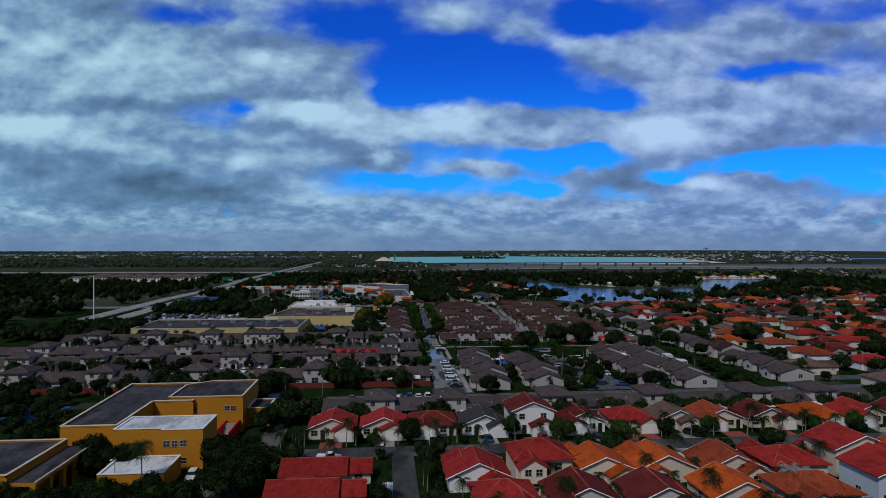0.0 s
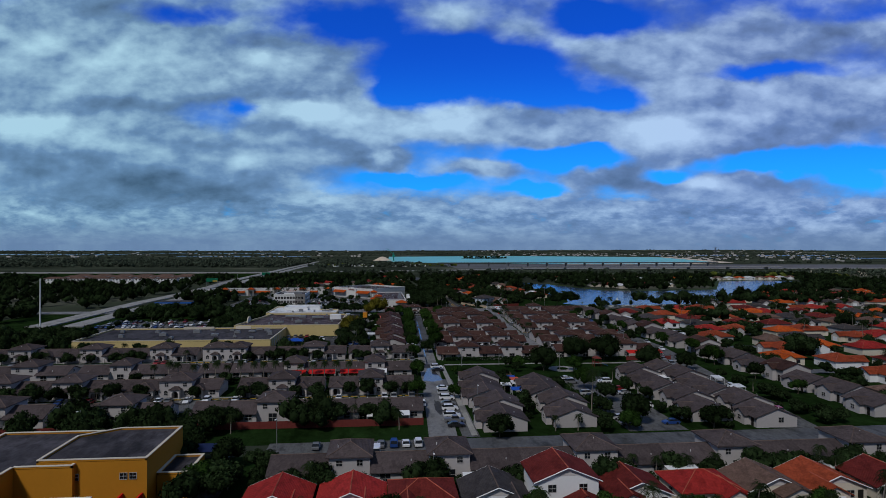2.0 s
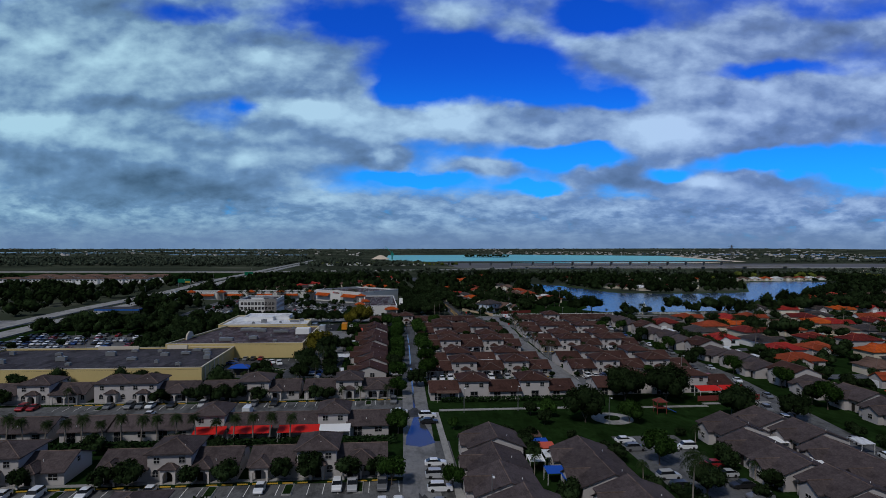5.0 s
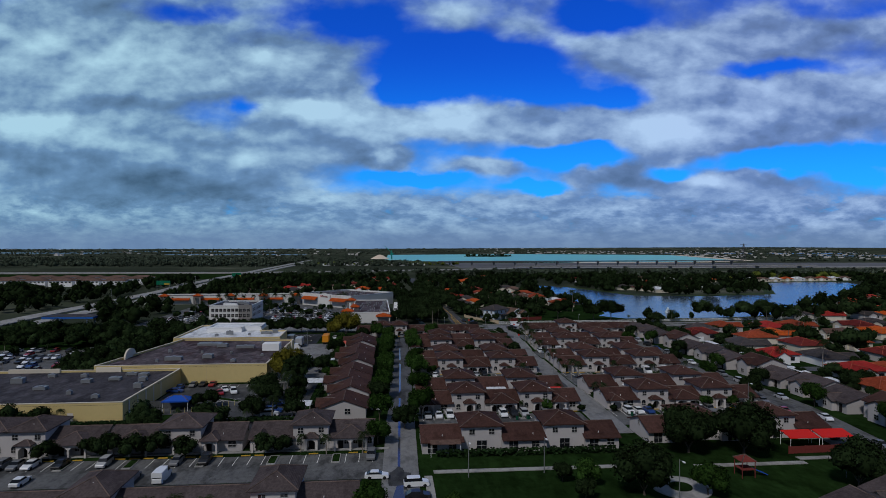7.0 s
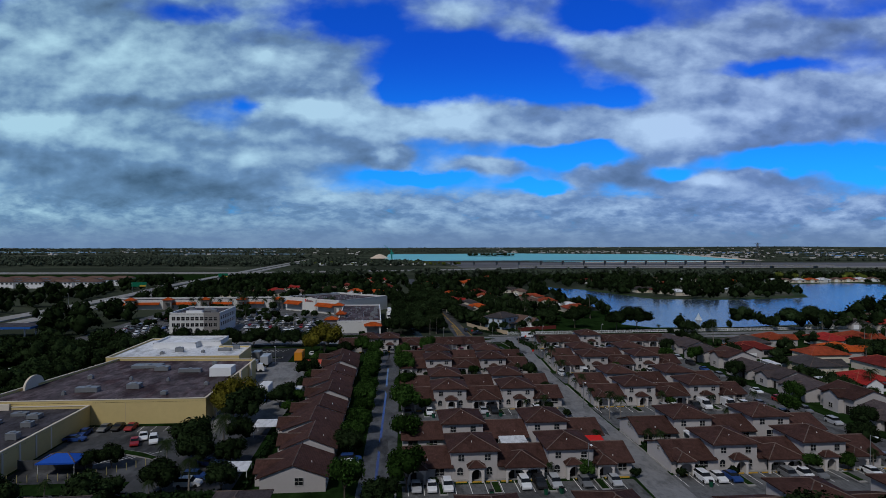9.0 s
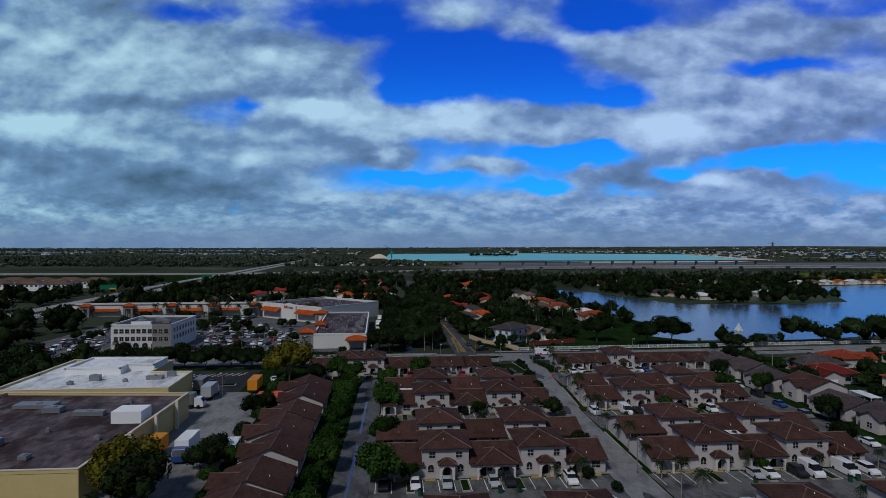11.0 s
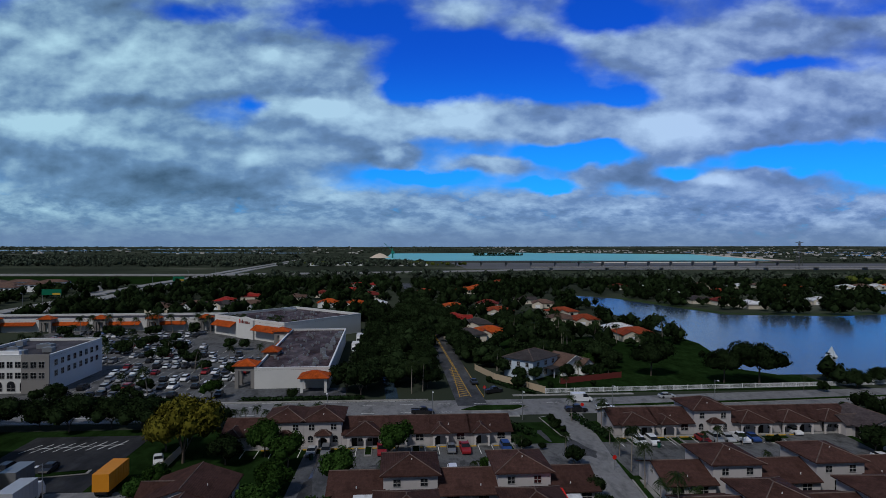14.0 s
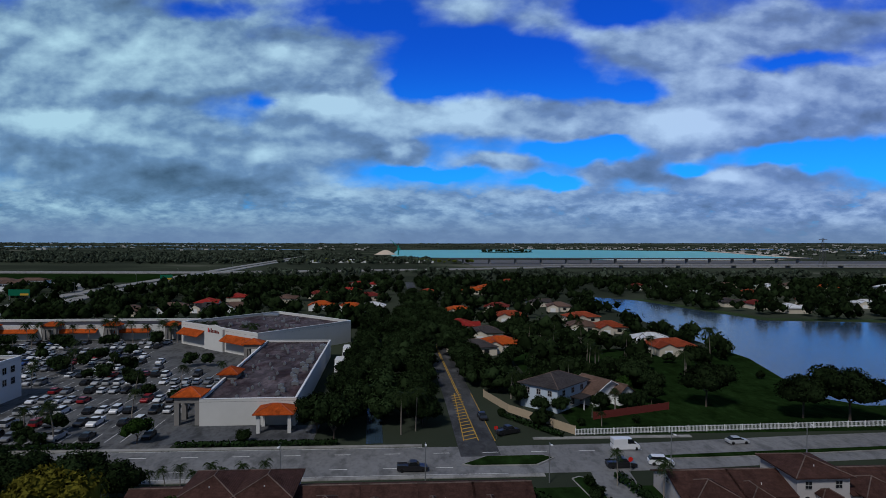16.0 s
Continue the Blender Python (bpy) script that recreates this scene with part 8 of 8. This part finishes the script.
scatter(("palm", "lush", "dark", "royal", "shrub"), -24, 84, 150, 126, 110, 0.1, 2.0, 0.66, True)
scatter(("dark", "lush", "shrub"), -34, 96, -22, 160, 12, 0.3, 3.0, 0.9, True)
scatter(("dark", "wide", "lush"), -110, 126, -66, 160, 18, 0.3, 3.0, 0.8, True)
for k in range(9):
    tree(("wide", "dark", "lush")[k % 3], -63 + 3.2 * k + trees_rng.uniform(-1, 1), 103.5 + trees_rng.uniform(-1.5, 2.0) + (2.5 if 3 < k < 7 else 0), (0.55, 0.8, 0.75)[k % 3])
scatter(("dark", "shrub", "lush"), -58, 84, -34, 103, 12, 0.3, 3.0, 0.7)
scatter(("dark", "lush"), -2, 340, 1, 412, 8, 0.0, 4.0, 0.6)
scatter(("dark", "big", "lush", "wide", "dark", "shrub"), 148, 140, 400, 446, 330, 0.0, 3.0, 0.66, True)
scatter(("big", "wide", "lush"), 165, 200, 400, 446, 26, 0.0, 9.0, 1.0, True)
scatter(("tall_palm", "royal"), 150, 180, 300, 446, 24, 0.0, 5.0, 0.9)
for k in range(46):
    MASS.append(("dark", 380 + trees_rng.uniform(-85, 85), 2330 + trees_rng.uniform(-40, 40), trees_rng.uniform(1.0, 1.5)))
for k in range(26):
    tree(("palm", "palm", "royal")[k % 3], -20 + 6.1 * k + trees_rng.uniform(-1.5, 1.5), 133.6 + trees_rng.uniform(0, 1.6), trees_rng.uniform(0.6, 0.85))
    MASS.append((("lush", "shrub", "dark")[k % 3], -18 + 6.1 * k + trees_rng.uniform(-1.5, 1.5), trees_rng.choice((125.2, 134.4, 151.0)), trees_rng.uniform(0.4, 0.7)))
for k in range(16):
    MASS.append((("lush", "dark")[k % 2], trees_rng.choice((-1.2, 8.4, 9.2)) + trees_rng.uniform(-0.6, 0.6), 86 + 2.6 * k, trees_rng.uniform(0.4, 0.65)))
tree_mass("garden_trees", "dark green garden trees between tiled houses")
for k in range(46):
    MASS.append((trees_rng.choice(("dark", "lush", "wide")), trees_rng.uniform(430, 690), 0, trees_rng.uniform(0.7, 1.1)))
    MASS[-1] = (MASS[-1][0], MASS[-1][1], 832 + (MASS[-1][1] - 470) * 0.14 + trees_rng.uniform(0, 26), MASS[-1][3])
for k in range(60):
    MASS.append((trees_rng.choice(("dark", "lush")), trees_rng.uniform(-150, 170), trees_rng.uniform(1352, 1440), trees_rng.uniform(0.7, 1.1)))
tree_mass("shore_trees", "trees round houses by a lake, sunlight painted into yellow-green leaves", "leaf_sun_painted")

woods("woods_near", -620, 640, 440, 900, 2300, 8.5, 21, 80, "dense dark green trees between suburban houses", -0.6)
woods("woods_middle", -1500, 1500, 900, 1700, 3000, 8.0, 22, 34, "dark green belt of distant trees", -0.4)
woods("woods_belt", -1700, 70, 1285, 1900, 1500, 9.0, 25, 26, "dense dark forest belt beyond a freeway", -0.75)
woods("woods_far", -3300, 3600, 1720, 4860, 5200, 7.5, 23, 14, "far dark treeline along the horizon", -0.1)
woods("woods_west", -420, -150, 150, 460, 520, 8.0, 24, 110, "dark green trees beside a shopping area", -0.7)

jet = Mesh()
jet_rng = random.Random(2)
for k in range(40):
    a, top_, out_ = k * 2.4, jet_rng.uniform(2.0, 8.4), 0.0
    out_ = (8.8 - top_) * 0.28
    jet.rod((0, 0, 0), (out_ * 0.6 * math.cos(a), out_ * 0.6 * math.sin(a), top_), 0.25, 0.10, 5)
    jet.rod((out_ * 0.6 * math.cos(a), out_ * 0.6 * math.sin(a), top_), (out_ * math.cos(a), out_ * math.sin(a), 0.1), 0.12, 0.3, 5)
fount = thing("fountain", "white water fountain spraying in the lake", "fountain")
part("spray", jet, material("spray_foam", (0.55, 0.62, 0.68), 0.9, 0, 0.2, 2.0, 0.2), fount)
part("float_ring", Mesh().rod((0, 0, -0.05), (0, 0, 0.25), 1.3, 1.2, 14), M["steel"], fount)
fount.matrix_basis = pose(191, 511, 0.05)
fount.scale = (1.1, 1.1, 0.42)

stops = Mesh()
bin_rng = random.Random(3)
for x0, x1, y in ((27, 66, 301.0), (74, 115, 301.0), (27, 66, 345.2), (75, 116, 345.2), (28, 67, 384.0), (77, 117, 385.0), (7, 60, 426.5), (82, 122, 429.1), (-70, 16, 219.6), (-70, 18, 275.6)):
    x = x0 + 1.3
    while x < x1:
        if bin_rng.random() < 0.8:
            stops.box(x - 0.9, y - 0.35, 0.03, x + 0.9, y - 0.15, 0.2)
        x += 2.6
tagged(part("wheel_stops", stops, M["road_yellow"]), "yellow concrete wheel stops in parking bays", "wheel stops", kind="stuff")


def waste_bin():
    ob = thing("waste_bin", "dark green plastic wheeled waste bin", "waste bin", "waste bins")
    b = Mesh().add([(sx * a, sy * a, z) for z, a in ((0, 0.24), (1.0, 0.32)) for sx, sy in ((-1, -1), (1, -1), (1, 1), (-1, 1))], [(3, 2, 1, 0), (4, 5, 6, 7), (0, 1, 5, 4), (1, 2, 6, 5), (2, 3, 7, 6), (3, 0, 4, 7)])
    part("body", b, material("bin_green", (0.01, 0.07, 0.04), 0.5, 0, 0.1, 1.0, 0.1), ob)
    part("lid", Mesh().box(-0.35, -0.36, 1.0, 0.35, 0.36, 1.08), M["black"], ob)
    return ob


for x0, y in ((28, 299.2), (76, 299.4), (28, 343.4), (77, 343.4), (29, 382.2), (79, 383.2), (10, 425), (84, 427.4)):
    for k in range(3):
        place("bin", waste_bin, pose(x0 + bin_rng.uniform(0, 36), y - 4.2 + bin_rng.uniform(-0.5, 0.5), 0.05, 0, 0, bin_rng.uniform(0, 90)))
outline("wet_patch", [(17.6, 238), (20.8, 236.6), (24.0, 239), (23.4, 245), (22.6, 252), (21.6, 260), (20.8, 268), (20.2, 258), (19.0, 250), (18.0, 244)], M["wet"], "shallow rain water standing on a lane", "road", 0.0575)
strip("gutter", [(x - 0.3, y) for x, y in LEFT[1:]], 0.5, M["wet"], "wet drainage gutter along a lane", "road", 0.056)
patch_rng = random.Random(31)


def tar_patch(x, y, rx, ry, turn=0.0, z=0.059):
    """A darker mended patch with an uneven edge."""
    n = 16
    pts = []
    for k in range(n):
        a = 2 * math.pi * k / n
        r = patch_rng.uniform(0.65, 1.1)
        px, py = rx * r * math.cos(a), ry * r * math.sin(a)
        pts.append((x + px * math.cos(turn) - py * math.sin(turn), y + px * math.sin(turn) + py * math.cos(turn)))
    outline("tar_patch", pts, M["patch"], "dark mended patch in worn asphalt", "road", z)


for q in ((73.2, 424, 2.0, 6.5, 0.2), (68.0, 432, 0.8, 4.2, 0.1), (71.0, 386, 1.6, 6.0, 0), (69.9, 330, 1.5, 7.0, 0), (66.5, 452, 4.0, 1.3, 0), (22.6, 320, 1.2, 6.0, 0), (23.6, 368, 1.6, 5.0, 0), (23.8, 404, 1.4, 9.0, 0),
          (19.6, 206, 1.3, 8.0, 0), (20.6, 262, 2.4, 5.0, 0), (40, 336, 5, 1.0, 0), (94, 336, 6, 1.0, 0), (46, 376, 7, 0.9, 0), (98, 377, 5, 1.0, 0), (38, 417, 5, 1.0, 0), (36, 452, 7, 1.2, 0)):
    tar_patch(*q)
# kerbed verges along the east lane
for y0, y1 in ((303, 326), (348, 368), (388, 408)):
    xa, xb = np.interp((y0, y1), [p[1] for p in RIGHT], [p[0] for p in RIGHT])
    strip("verge_kerb", [(xa + 3.5, y0), (xb + 3.5, y1)], 0.3, M["concrete"], "pale concrete kerb along a verge", "kerb", 0.18)
    strip("verge_kerb", [(xa - 3.5, y0), (xb - 3.5, y1)], 0.3, M["concrete"], "pale concrete kerb along a verge", "kerb", 0.18)
    strip("verge_path", [(xa + 5.2, y0), (xb + 5.2, y1)], 0.9, M["concrete"], "narrow pale concrete garden path", "pavement", 0.10)


def stop_sign(x, y, turn):
    ob = thing("stop_sign", "red octagonal stop sign on a grey post", "road sign")
    part("post", Mesh().rod((0, 0, 0), (0, 0, 2.6), 0.04, 0.04, 6), M["metal"], ob)
    part("plate", Mesh().rod((0, -0.05, 2.3), (0, -0.08, 2.3), 0.42, 0.42, 8), M["red_cloth"], ob, "red octagonal plate")
    ob.matrix_basis = pose(x, y, 0.02, 0, 0, turn)


for x, y, w, m, word in ((44.0, 236, 4.0, "tan", "tan"), (44.5, 231, 3.6, "blue_cloth", "bright blue"), (45.0, 224, 3.0, "white_roof", "white"), (45.5, 212, 3.4, "blue_cloth", "bright blue"), (93.4, 236, 3.6, "white_roof", "white"), (94.0, 210, 3.2, "white_roof", "white"), (110.4, 214, 3.0, "white_roof", "white"), (110.8, 226, 3.0, "white_roof", "white")):
    canopy(x, y, w, 3.4, 2.6, M[m], "%s patio cover between terrace columns" % word, 0.3)
frame_ = thing("play_frame", "dark red and blue playground frame with a slide on a lawn", "playground")
for sx in (-1.2, 1.2):
    for sy in (-1.2, 1.2):
        part("post", Mesh().rod((sx, sy, 0), (sx, sy, 3.0), 0.08, 0.08, 6), M["fence_red"], frame_)
part("platform", Mesh().box(-1.2, -1.2, 1.4, 1.2, 1.2, 1.55), M["fence_red"], frame_)
part("roof", hip_roof(Mesh(), -1.2, -1.2, 1.2, 1.2, 3.0, 0.9, 0.2, 0.08), M["fence_red"], frame_)
part("slide", Mesh().slab((1.2, -0.4, 1.5), (4.2, -0.4, 0.2), (4.2, 0.4, 0.2), (1.2, 0.4, 1.5), 0.12), M["blue_cloth"], frame_)
frame_.matrix_basis = pose(82.5, 257.5, 0.02)
stop_sign(80.6, 446.2, 0)
stop_sign(75.6, 412.5, 10)
stop_sign(60.6, 464.0, 180)
for x, y, w, d in ((147.0, 333, 3.0, 9.0), (148.5, 346, 3.0, 8.0), (147.5, 359, 3.0, 7.0), (147.5, 318, 3.0, 6.0), (148, 385, 3.0, 7.0)):
    canopy(x, y, w, d, 2.7, M["white_roof"], "long white carport roof behind houses", 0.25)
